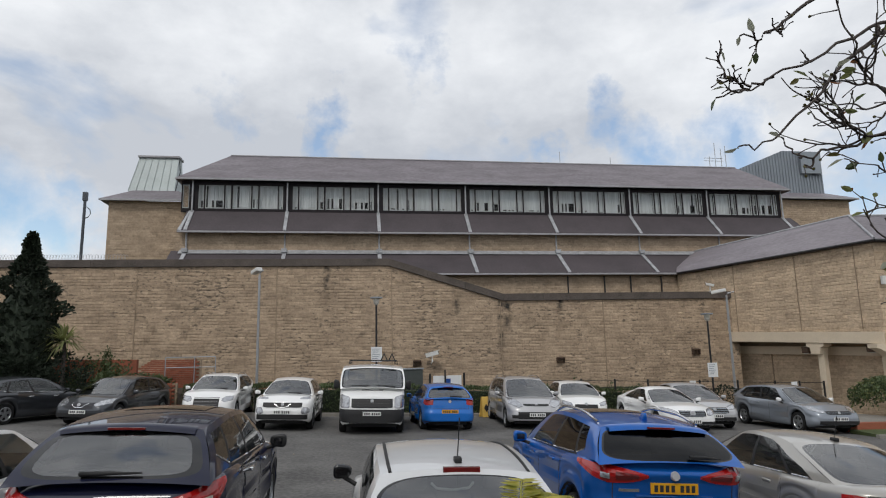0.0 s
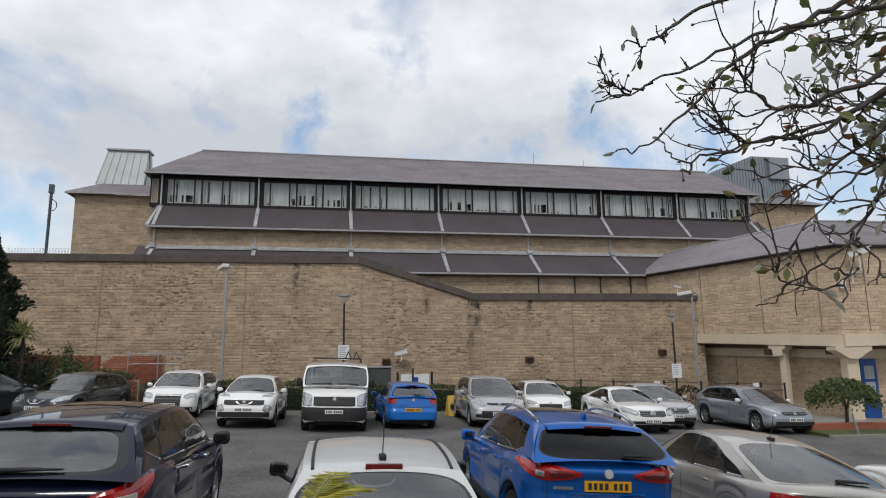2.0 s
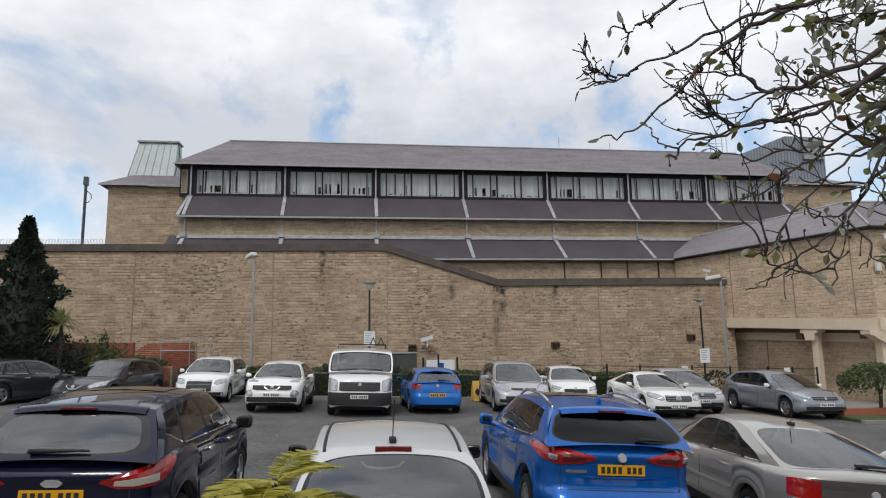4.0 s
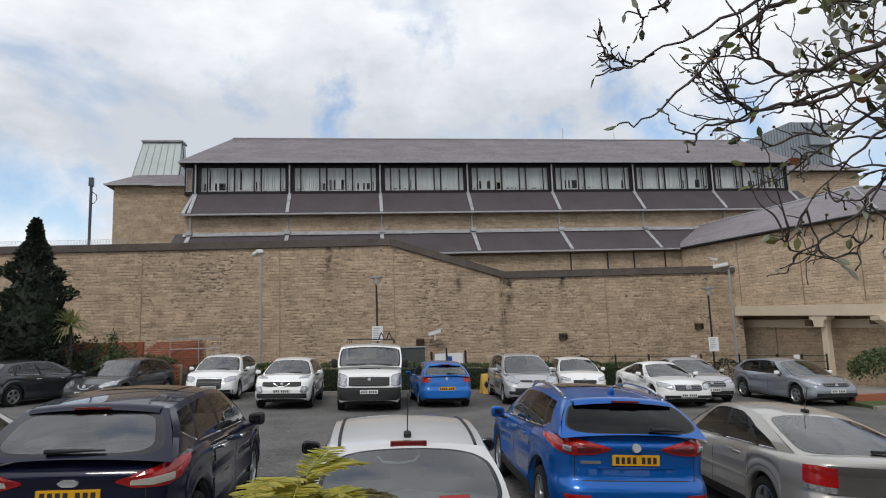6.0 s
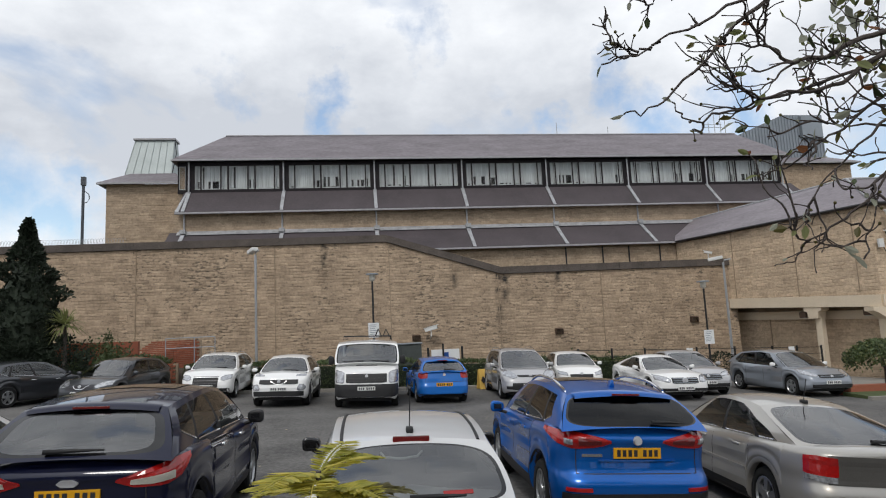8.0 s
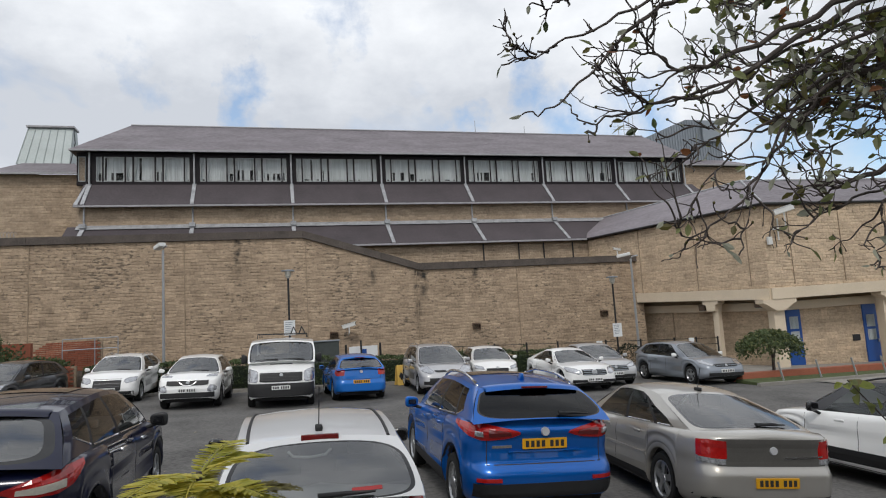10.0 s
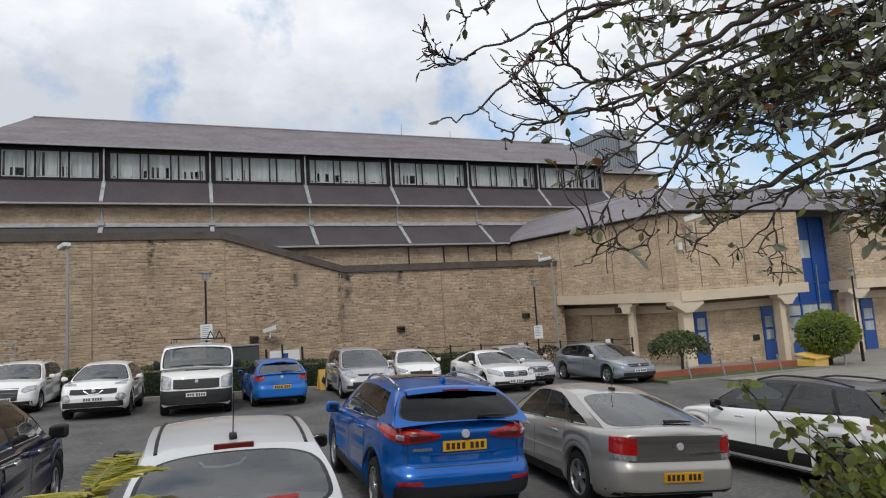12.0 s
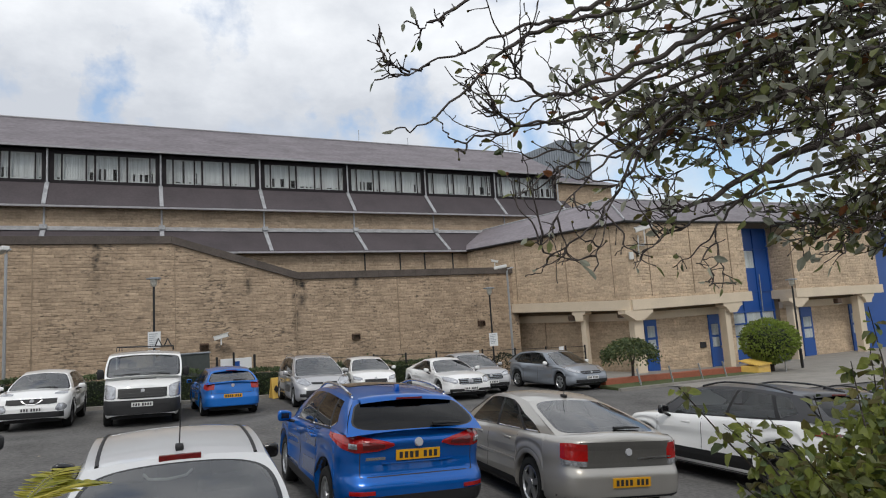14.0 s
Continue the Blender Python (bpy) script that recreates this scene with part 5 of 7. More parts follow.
suv_rear(c, [([(-0.38, 0.945, 0.965), (-0.26, 0.90, 1.02), (0.0, 0.90, 1.09), (0.16, 0.96, 1.115), (0.27, 1.08, 1.12)], (0.84, -2.18), 35, "lamp_red"), ([(-0.27, 0.925, 0.965), (-0.12, 0.920, 0.985), (0.08, 0.945, 1.01)], (0.84, -2.2), 35, "lens_warm")], 1, 0.84, None, 0.52)
c.patch("rear_emblem", 0, [(-0.085, 0.945, 0.955), (-0.05, 0.92, 0.98), (0.05, 0.92, 0.98), (0.085, 0.945, 0.955)], M["badge"], "oval bright emblem", 0.02)
tailgate_lines(c, 0.62, 0.70, 1.05)
spoiler(c, c.body_mat, 0.11)
c.mirror(0.75, 1.12, M["black_metal"], (0.24, 0.14, 0.18))
c.doors((-0.95, 0.05, 1.0), (-0.55, 0.4), col=M["chrome"])
c.sill(0.16)
c.wiper(True, -0.25, 0.35, 0.12)
# added gloss-black panel gives the navy roof its dark reflections; no glass here
c.top_panel(0.42, -0.75, 0.40, M["gloss_black"], "dark glossy roof panel")

c = Car("hatchback", "small white hatchback with dark roof seams", "car", put(1.40, 6.08, -1.2), "pearl", L=3.75, W=1.70, H=1.45, R=0.30, rear=HATCH_REAR, front=CAR_FRONT, of=0.72, orr=0.62,
        sh=((-1, 0.92), (-0.9, 0.97), (-0.4, 0.95), (0.45, 0.90), (0.8, 0.84), (1, 0.66)), rim_mat="alloy", crown=0.04,
        cab=dict(HATCH_CAB, top=(-0.72, 0.18), wt=0.735, rear_glass=(0.94, 0.0, 0.91), rear_glass_round=(5.0, 4.5), bow_r=0.10))
suv_rear(c, [([(-0.10, 0.62, 0.92), (0.05, 0.64, 0.94)], (0.80, -1.75), 45, "lamp_red")], 1, 0.52, 0.86, 0.36)
tailgate_lines(c, 0.60, 0.50, 0.9)
for sg in (1, -1):
    c.add("roof_seam", tube([c.side(u / 8, 1, sg) + Vector((-sg * 0.075, 0, 0.012)) for u in range(9)], 0.014, 6), M["trim"], "dark roof seam strip")
p = c.end(0, 0.965, False)
c.add("brake_lamp", box(-0.145, 0.145, p.y - 0.012, p.y + 0.03, p.z - 0.028, p.z + 0.03, 0.01), M["lamp_dark_red"], "dark red high brake lamp", False)
c.aerial(-1.2, 0.32)
c.mirror(0.62, 1.0, M["gloss_black"], (0.22, 0.13, 0.16))
c.doors((-0.45, 0.6), (-0.2,))
c.wiper(True, -0.05, 0.5, 0.07)
c.add("inner_handle", tube([c.end(u, v, False) + Vector((0, 0.03, -0.01)) for u, v in ((-0.36, 0.80), (-0.30, 0.72), (-0.12, 0.69), (0.06, 0.72), (0.12, 0.80))], 0.010, 6), M["white"], "pale inner tailgate handle")
c.add("sticker", slab([c.end(u, v, False) + Vector((0, -0.006, 0)) for u, v in ((0.28, 0.12), (0.58, 0.14), (0.58, 0.20), (0.28, 0.18))], 0.002, (0, 1, 0)), M["lamp_red"], "red window sticker", False)

c = Car("sport_utility", "bright blue sport utility with silver roof rails", "car", put(3.97, 8.30, -2.2), "blue", L=4.39, W=1.83, H=1.58, R=0.34, zb=0.22, rear=TAILGATE_REAR, front=CAR_FRONT, sh=SUV_SH, rim_mat="alloy", spokes=10, spoke_w=0.016,
        cab=dict(SUV_CAB, chrome=True, rear_glass=(0.96, 0.03, 0.92), rear_glass_round=(3.0, 9.0), rear_glass_border=0.97, rear_glass_mat="glass_dark", panes=((0.13, 0.22, "glass_dark"), (0.245, 0.52, "glass_dark"), (0.55, 0.88))))
suv_rear(c, [([(-0.48, 0.975, 1.0), (-0.36, 0.93, 1.04), (-0.10, 0.91, 1.09), (0.1, 0.96, 1.09), (0.32, 1.06, 1.095)], (0.84, -2.12), 32, "lamp_red"), ([(-0.38, 0.965, 1.0), (-0.28, 0.955, 1.02), (-0.16, 0.95, 1.03)], (0.84, -2.14), 32, "lamp_dark_red"), ([(-0.10, 0.955, 1.01), (0.0, 0.965, 1.02)], (0.84, -2.14), 32, "lamp_clear")], 1, 0.87, 1.0, 0.47)
tailgate_lines(c, 0.66, 0.66, 1.0)
for sg in (1, -1):
    c.patch("reflector", 0, [(0.52, 0.49, 0.53), (0.78, 0.49, 0.53)], M["lamp_red"], "red reflector", 0.02, sides=(sg,))
c.patch("plate_recess_strip", 0, [(-0.42, 0.785, 0.80), (0.42, 0.785, 0.80)], P_["blue"], "", 0.02)
c.patch("model_lettering", 0, [(-0.60, 0.83, 0.86), (-0.38, 0.83, 0.86)], M["chrome"], "small bright lettering bar", 0.006)
spoiler(c, c.body_mat, 0.17)
c.roof_rails(M["chrome"])
c.aerial(-1.35, fin=True)
c.mirror(0.66, 1.06, P_["blue"], (0.23, 0.14, 0.17))
c.doors((-0.95, 0.0, 0.98), (-0.6, 0.32))
c.sill(0.20)
c.wiper(True, 0.2, 0.66, 0.12)
# dark glass in the roof of the blue car
c.top_panel(0.45, -0.75, 0.30, M["gloss_black"], "dark glossy roof panel")

c = Car("liftback", "warm silver liftback car with grey boot lid", "car", put(6.67, 7.92, -6.5), "silver", L=4.60, W=1.80, H=1.46, R=0.33, rear=BOOT_REAR, front=CAR_FRONT, orr=0.98,
        sh=((-1, 0.97), (-0.92, 1.0), (-0.7, 0.98), (-0.3, 0.95), (0.45, 0.90), (0.8, 0.80), (1, 0.62)),
        cab=dict(base=(-0.83, 0.58), top=(-0.32, 0.22), wb=0.89, wt=0.66, chrome=True, panes=((0.12, 0.24), (0.265, 0.52), (0.55, 0.88)), lo=((0, 0.1), (0.12, 0.06), (1, 0.05)), hi=((0, 0.3), (0.12, 0.30), (0.24, 0.78), (0.32, 0.88), (1, 0.90)), rear_glass=(0.92, 0.04, 0.95), rear_glass_round=7.0, bow_r=0.12))
suv_rear(c, [([(-0.20, 0.74, 0.93), (0.0, 0.72, 0.945), (0.13, 0.76, 0.93)], (0.82, -2.25), 38, "lamp_red"), ([(-0.19, 0.675, 0.735), (0.12, 0.69, 0.75)], (0.82, -2.25), 38, "lamp_clear")], 1, 0.49, 0.83, 0.26)
c.patch("boot_panel", 0, [(-0.66, 0.66, 0.955), (0.66, 0.66, 0.955)], mat("grey_boot", (0.13, 0.125, 0.115), 0.4, 0.4, 0.1, coat=0.8), "dull grey boot lid", 0.007, nu=14)
c.patch("boot_strip", 0, [(0.12, 0.735, 0.755), (0.62, 0.755, 0.775)], M["chrome"], "bright boot strip", 0.014)
c.patch("bumper_line", 0, [(-0.84, 0.31, 0.33), (0.84, 0.31, 0.33)], M["trim"], "", 0.01, nu=14)
c.aerial(-0.70, 0.28)
c.mirror(0.80, 0.98, P_["silver"])
c.doors((-1.0, 0.0, 1.05), (-0.68, 0.30))
c.sill(0.14, arches=False)
c.wiper(True, 0.0, 0.55, 0.10)
c.patch("side_moulding", 90, [(-0.95, 0.55, 0.585), (1.0, 0.55, 0.585)], P_["silver"], "", 0.012, sides=(1, -1), nu=16, nv=2)
for sg in (1, -1):
    bm = bmesh.new()
    grid_mesh(bm, [[Vector((sg * (c.W / 2 * 0.985 + dx), c.yr + math.cos(a) * rr, c.R + math.sin(a) * rr)) for rr, dx in ((c.R + 0.05, 0.0), (c.R + 0.07, 0.012), (c.R + 0.12, 0.0))] for a in [math.pi * k / 14 for k in range(15)]])
    c.add("arch_lip", bm, c.body_mat)

c = Car("sport_utility", "white sport utility with a dark roof and black rails", "car", put(10.28, 7.30, 0.0), "white", "dark_roof", L=4.36, W=1.84, H=1.60, R=0.35, zb=0.23, rear=HATCH_REAR, front=CAR_FRONT, sh=SUV_SH, rim_mat="alloy_dark",
        cab=dict(SUV_CAB, roof_pillars=True, rear_glass_mat="glass_dark", panes=((0.10, 0.21), (0.235, 0.51), (0.53, 0.88))))
suv_rear(c, [([(-0.30, 0.945, 0.965), (-0.1, 0.91, 1.0), (0.20, 0.96, 1.01)], (0.84, -2.1), 34, "lamp_dark_red"), ([(-0.22, 0.94, 0.96), (0.14, 0.955, 0.985)], (0.84, -2.1), 34, "lamp_red")], 1, 0.62, 0.95, 0.48)
tailgate_lines(c, 0.64, 0.55, 1.0)
spoiler(c, P_["dark_roof"], 0.12)
c.roof_rails(M["gloss_black"])
c.mirror(0.70, 1.08, M["gloss_black"], (0.23, 0.14, 0.17))
c.doors((-0.95, 0.0, 0.98), (-0.62, 0.32))
c.sill(0.27)

c = Car("estate_car", "dark grey estate car with roof rails", "car", put(13.99, 7.6, -28), "dark_grey", L=4.6, W=1.8, H=1.5, rear=HATCH_REAR, front=CAR_FRONT, sh=HATCH_SH, cab=dict(HATCH_CAB, top=(-0.80, 0.12)))
suv_rear(c, [([(-0.2, 0.7, 1.0), (0.1, 0.74, 1.02)], (0.82, -2.2), 38, "lamp_red")], 1, 0.6, 0.86, 0.4)
c.roof_rails(M["black_metal"])
c.mirror(0.75, 0.98, P_["dark_grey"])
c.doors((-0.95, 0.0, 0.98), (-0.62, 0.32))

c = Car("hatchback", "white hatchback parked beside the navy car", "car", put(-3.75, 7.3, 4), "white", L=4.1, W=1.76, H=1.47, rear=HATCH_REAR, front=CAR_FRONT, sh=HATCH_SH, cab=dict(HATCH_CAB))
suv_rear(c, [([(-0.2, 0.7, 0.95), (0.12, 0.72, 0.97)], (0.82, -1.95), 38, "lamp_red")], 1, 0.6, 0.86, 0.4)
c.mirror(0.66, 0.98, P_["white"])
c.doors((-0.85, 0.1, 0.98), (-0.5, 0.42))

# -- far row --
c = Car("panel_van", "white panel van with black bumper and grille", "van", put(1.26, 20.95, 178.0), "off_white", L=4.86, W=1.97, H=2.04, R=0.34, of=0.88, zb=0.24, n=7.0, rear=((0.2, 0.05), (0.5, 0.0), (1.3, 0.0)), front=((0.2, 0.06), (0.3, 0.0), (0.62, 0.02), (0.8, 0.06), (1.0, 0.14), (1.3, 0.3)),
        sh=((-1, 1.32), (0.6, 1.32), (0.8, 1.29), (1.0, 1.04)), crown=0.06,
        cab=dict(base=(-0.985, 0.80), top=(-0.96, 0.42), wb=0.975, wt=0.94, panes=((0.78, 0.94),), rail=0.07, taper=0.005, front_glass=(0.955, 0.02, 0.93), front_glass_round=12.0, bow_f=0.09, no_rear_seats=True))
face(c, [(0.65, 0.80, 1.03), (0.70, 0.76, 1.07), (0.90, 0.77, 1.12), (0.94, 0.80, 1.10)], (0.60, 0.76, 1.02), (0.60, 0.30, 0.50), 0.60, 0.95, bars=3, bar_mat="black_metal")
c.patch("bumper", 180, [(-0.975, 0.345, 0.72), (0.975, 0.345, 0.72)], M["trim"], "black plastic bumper", 0.014, nu=30)
c.patch("bumper_corner", 90, [(2.0, 0.5, 0.72), (2.12, 0.36, 0.72), (2.36, 0.36, 0.72)], M["trim"], "", 0.012, sides=(1, -1))
c.patch("bonnet_vent", 180, [(-0.32, 1.24, 1.262), (0.32, 1.24, 1.262)], M["ink"], "", 0.006)
c.mirror(1.55, 1.40, M["trim"], (0.20, 0.16, 0.30))
c.wiper(False, -0.7, -0.05, 0.06)
c.wiper(False, 0.1, 0.75, 0.06)
c.doors((0.55, 1.7), (0.8,), col=M["trim"])
for y in (-1.4, -0.2, 1.0):
    c.add("roof_bar", tube([(-0.75, y, 2.0), (-0.75, y, 2.12), (0.75, y, 2.12), (0.75, y, 2.0)], 0.022, 6), M["black_metal"], "black roof bar")
for x in (-0.70, -0.45):
    c.add("rack_arm", tube([(x, 0.9, 2.1), (x + 0.12, 0.95, 2.34), (x + 0.2, 0.6, 2.14)], 0.02, 6), M["black_metal"], "black ladder clamp")

c = Car("hatchback", "mid blue hatchback with its tail to the car park", "car", put(3.54, 21.34, 2.0), "polo_blue", L=3.97, W=1.70, H=1.45, rear=HATCH_REAR, front=CAR_FRONT, sh=HATCH_SH, cab=dict(HATCH_CAB, rear_glass=(0.93, 0.08, 0.90)), rim_mat="alloy")
suv_rear(c, [([(-0.22, 0.80, 0.98), (0.0, 0.78, 1.0), (0.14, 0.84, 0.99)], (0.80, -1.9), 36, "lamp_red")], 1, 0.60, 0.90, 0.28)
tailgate_lines(c, 0.60, 0.68, 0.9)
spoiler(c, c.body_mat, 0.16)
c.mirror(0.62, 0.96, P_["polo_blue"])
c.doors((-0.8, 0.1, 0.98), (-0.5, 0.42))
c.wiper(True, 0.0, 0.5, 0.12)

c = Car("crossover", "white crossover with round lamps and black lower bumper", "car", put(-1.36, 21.55, 177), "white", L=4.13, W=1.77, H=1.57, R=0.34, zb=0.24, rear=HATCH_REAR, front=((0.2, 0.08), (0.3, 0.0), (0.6, 0.0), (0.75, 0.06), (0.95, 0.16), (1.1, 0.25)), sh=((-1, 0.98), (-0.5, 1.05), (0.45, 1.02), (0.8, 0.98), (1, 0.82)), rim_mat="alloy_dark",
        cab=dict(SUV_CAB, wt=0.62))
face(c, [(0.56, 0.55, 0.60), (0.62, 0.52, 0.70), (0.74, 0.53, 0.69), (0.80, 0.58, 0.62)], (0.58, 0.70, 0.84), (0.74, 0.35, 0.50), 0.565, 0.78)
c.patch("grille_v", 180, [(-0.24, 0.79, 0.815), (-0.10, 0.70, 0.715), (0.10, 0.70, 0.715), (0.24, 0.79, 0.815)], M["alloy"], "bright V strip", 0.026)
c.patch("upper_lamp", 180, [(0.48, 0.93, 0.97), (0.78, 0.93, 1.02)], M["lamp_clear"], "", 0.012, sides=(1, -1))
c.patch("bumper_trim", 180, [(-0.86, 0.35, 0.50), (0.86, 0.35, 0.50)], M["trim"], "black lower bumper", 0.007, nu=16)
c.mirror(0.72, 1.08, P_["white"])
c.doors((-0.85, 0.1, 0.98), (0.42,))
c.sill(0.18)
c.wiper(False, -0.6, 0.0, 0.05)

c = Car("sport_utility", "white sport utility with chrome-barred grille", "car", put(-4.23, 24.7, 178), "white", L=4.39, W=1.83, H=1.60, R=0.34, rear=HATCH_REAR, front=CAR_FRONT, sh=SUV_SH, cab=dict(SUV_CAB), rim_mat="alloy")
face(c, [(0.50, 0.70, 0.76), (0.60, 0.66, 0.82), (0.84, 0.72, 0.84)], (0.42, 0.42, 0.80), (0.80, 0.25, 0.40), 0.46, None, bars=4, bar_mat="alloy_dark")
c.roof_rails(M["chrome"])
c.mirror(0.72, 1.06, P_["white"])
c.doors((-0.9, 0.05, 0.98), (-0.55, 0.38))
c.wiper(False, -0.6, 0.0, 0.05)

c = Car("hatchback", "dark grey hatchback with a bright V grille", "car", put(-7.25, 23.0, 168), "dark_grey", L=4.38, W=1.77, H=1.52, rear=HATCH_REAR, front=CAR_FRONT, sh=HATCH_SH, cab=dict(HATCH_CAB), rim_mat="alloy")
face(c, [(0.45, 0.66, 0.70), (0.55, 0.62, 0.78), (0.84, 0.70, 0.86)], (0.45, 0.55, 0.72), (0.70, 0.25, 0.42), 0.45, 0.66, grille_mat="ink")
c.patch("grille_v", 180, [(-0.26, 0.69, 0.72), (-0.12, 0.58, 0.60), (0.12, 0.58, 0.60), (0.26, 0.69, 0.72)], M["chrome"], "bright V strip", 0.02)
c.mirror(0.72, 1.0, P_["dark_grey"])
c.doors((-0.9, 0.05, 0.98), (-0.55, 0.38))

c = Car("hatchback", "dark grey hatchback with silver wheels beside the shrubs", "car", put(-10.3, 23.2, -24), "dark_grey", L=4.37, W=1.81, H=1.48, rear=HATCH_REAR, front=CAR_FRONT, sh=HATCH_SH, cab=dict(HATCH_CAB, chrome=True), rim_mat="alloy")
suv_rear(c, [([(-0.3, 0.84, 0.93), (0.15, 0.84, 0.97)], (0.82, -2.1), 38, "lamp_red")], 1, 0.62, 0.86, 0.4)
c.mirror(0.70, 0.98, P_["dark_grey"])
c.doors((-0.9, 0.05, 0.98), (-0.55, 0.38), col=M["chrome"])

c = Car("people_carrier", "silver people carrier with roof rails", "car", put(6.62, 22.1, 177), "silver2", L=4.77, W=1.88, H=1.66, R=0.34, rear=HATCH_REAR, front=CAR_FRONT, sh=((-1, 1.0), (-0.5, 1.06), (0.45, 1.02), (0.8, 0.90), (1, 0.70)), cab=dict(SUV_CAB, base=(-0.94, 0.62), top=(-0.82, 0.14), chrome=True), rim_mat="alloy")
face(c, [(0.46, 0.74, 0.80), (0.58, 0.70, 0.90), (0.86, 0.80, 0.98)], (0.42, 0.74, 0.80), (0.62, 0.34, 0.56), 0.47, 0.77)
for sg in (1, -1):
    c.patch("fog_lamp", 180, [(0.62, 0.36, 0.46), (0.80, 0.36, 0.46)], M["trim"], "black fog lamp bezel", 0.012, sides=(sg,))
c.roof_rails(M["chrome"])
c.mirror(0.85, 1.08, P_["silver2"])
c.doors((-1.0, 0.1, 1.2), (-0.6, 0.42))

c = Car("hatchback", "white hatchback half hidden behind the silver carrier", "car", put(9.35, 24.2, 172), "white", L=4.2, W=1.76, H=1.45, rear=HATCH_REAR, front=CAR_FRONT, sh=HATCH_SH, cab=dict(HATCH_CAB))
face(c, [(0.50, 0.60, 0.68), (0.82, 0.64, 0.76)], (0.42, 0.50, 0.64), (0.70, 0.25, 0.40), 0.45, 0.66)
c.mirror(0.70, 0.98, P_["white"])
c.doors((-0.9, 0.05, 0.98), (-0.55, 0.38))

c = Car("coupe", "white coupe with a bright barred grille", "car", put(11.15, 20.6, 177), "white", L=4.59, W=1.77, H=1.40, R=0.32, rear=SALOON_REAR, front=((0.2, 0.08), (0.3, 0.0), (0.5, 0.0), (0.62, 0.03), (0.75, 0.08), (0.9, 0.2)), sh=((-1, 0.92), (-0.8, 0.97), (-0.3, 0.93), (0.45, 0.88), (0.8, 0.80), (1, 0.66)),
        cab=dict(base=(-0.78, 0.45), top=(-0.34, 0.06), wb=0.89, wt=0.62, chrome=True, panes=((0.16, 0.40), (0.43, 0.88)), lo=((0, 0.1), (0.16, 0.08), (1, 0.05)), hi=((0, 0.3), (0.16, 0.40), (0.30, 0.86), (1, 0.90))), rim_mat="alloy")
face(c, [(0.46, 0.60, 0.68), (0.56, 0.58, 0.74), (0.84, 0.66, 0.80)], (0.42, 0.54, 0.72), (0.74, 0.22, 0.40), 0.40, 0.63, bars=3)
c.badge(False, 0.63, 0.10)
c.mirror(0.72, 0.98, P_["white"])
c.doors((-0.75, 0.75), (-0.5,))

c = Car("saloon", "silver saloon parked behind the white coupe", "car", put(12.9, 22.0, 172), "silver2", L=4.83, W=1.85, H=1.49, rear=SALOON_REAR, front=CAR_FRONT, sh=HATCH_SH, cab=dict(HATCH_CAB, base=(-0.80, 0.48), top=(-0.4, 0.08), chrome=True))
face(c, [(0.48, 0.66, 0.72), (0.84, 0.70, 0.82)], (0.45, 0.54, 0.72), (0.70, 0.25, 0.42), 0.45, 0.66, bars=3)
c.mirror(0.75, 1.0, P_["silver2"])
c.doors((-0.9, 0.05, 0.98), (-0.55, 0.38))

c = Car("hatchback", "blue-grey five-door hatchback at the end of the row", "car", put(15.9, 20.4, 182), "grey", L=4.42, W=1.81, H=1.50, rear=HATCH_REAR, front=CAR_FRONT, sh=((-1, 0.98), (-0.8, 1.0), (-0.4, 0.97), (0.45, 0.92), (0.8, 0.84), (1, 0.66)), cab=dict(HATCH_CAB), rim_mat="alloy")
face(c, [(0.48, 0.68, 0.74), (0.60, 0.66, 0.82), (0.84, 0.74, 0.90)], (0.45, 0.62, 0.72), (0.72, 0.25, 0.42), 0.48, 0.66, bars=1)
c.mirror(0.72, 1.0, P_["white"])
c.doors((-0.9, 0.05, 0.98), (-0.55, 0.38))

# ---- lower storey of the wing ----
def column(a, b, s, w=0.42, z1=BEAM0 - 0.02, depth=0.5):
    z0 = ground_z(along(a, b, s).x) - 0.3
    part("column", upright(a, b, s - w / 2, s + w / 2, -0.1 - depth, -0.1, z0, z1, 0.02), M["concrete"], wing, "cream concrete column")


def bracket(a, b, s, w=1.5):
    """A corbel with sloping sides under the band."""
    A, B = Vector((*a, 0)), Vector((*b, 0))
    t = (B - A).normalized()
    o = Vector((t.y, -t.x, 0))
    h = fall(a, s)
    pts = [(-w / 2, BEAM0), (-w / 2, BEAM0 - 0.16), (-w / 2 + 0.16, BEAM0 - 0.22), (-0.22, BEAM0 - 0.52), (0.22, BEAM0 - 0.52), (w / 2 - 0.16, BEAM0 - 0.22), (w / 2, BEAM0 - 0.16), (w / 2, BEAM0)]
    part("corbel", slab([A + t * (s + x) + o * 0.10 + Vector((0, 0, z + h)) for x, z in pts], 0.55, -o), M["concrete"], wing, "cream concrete corbel")


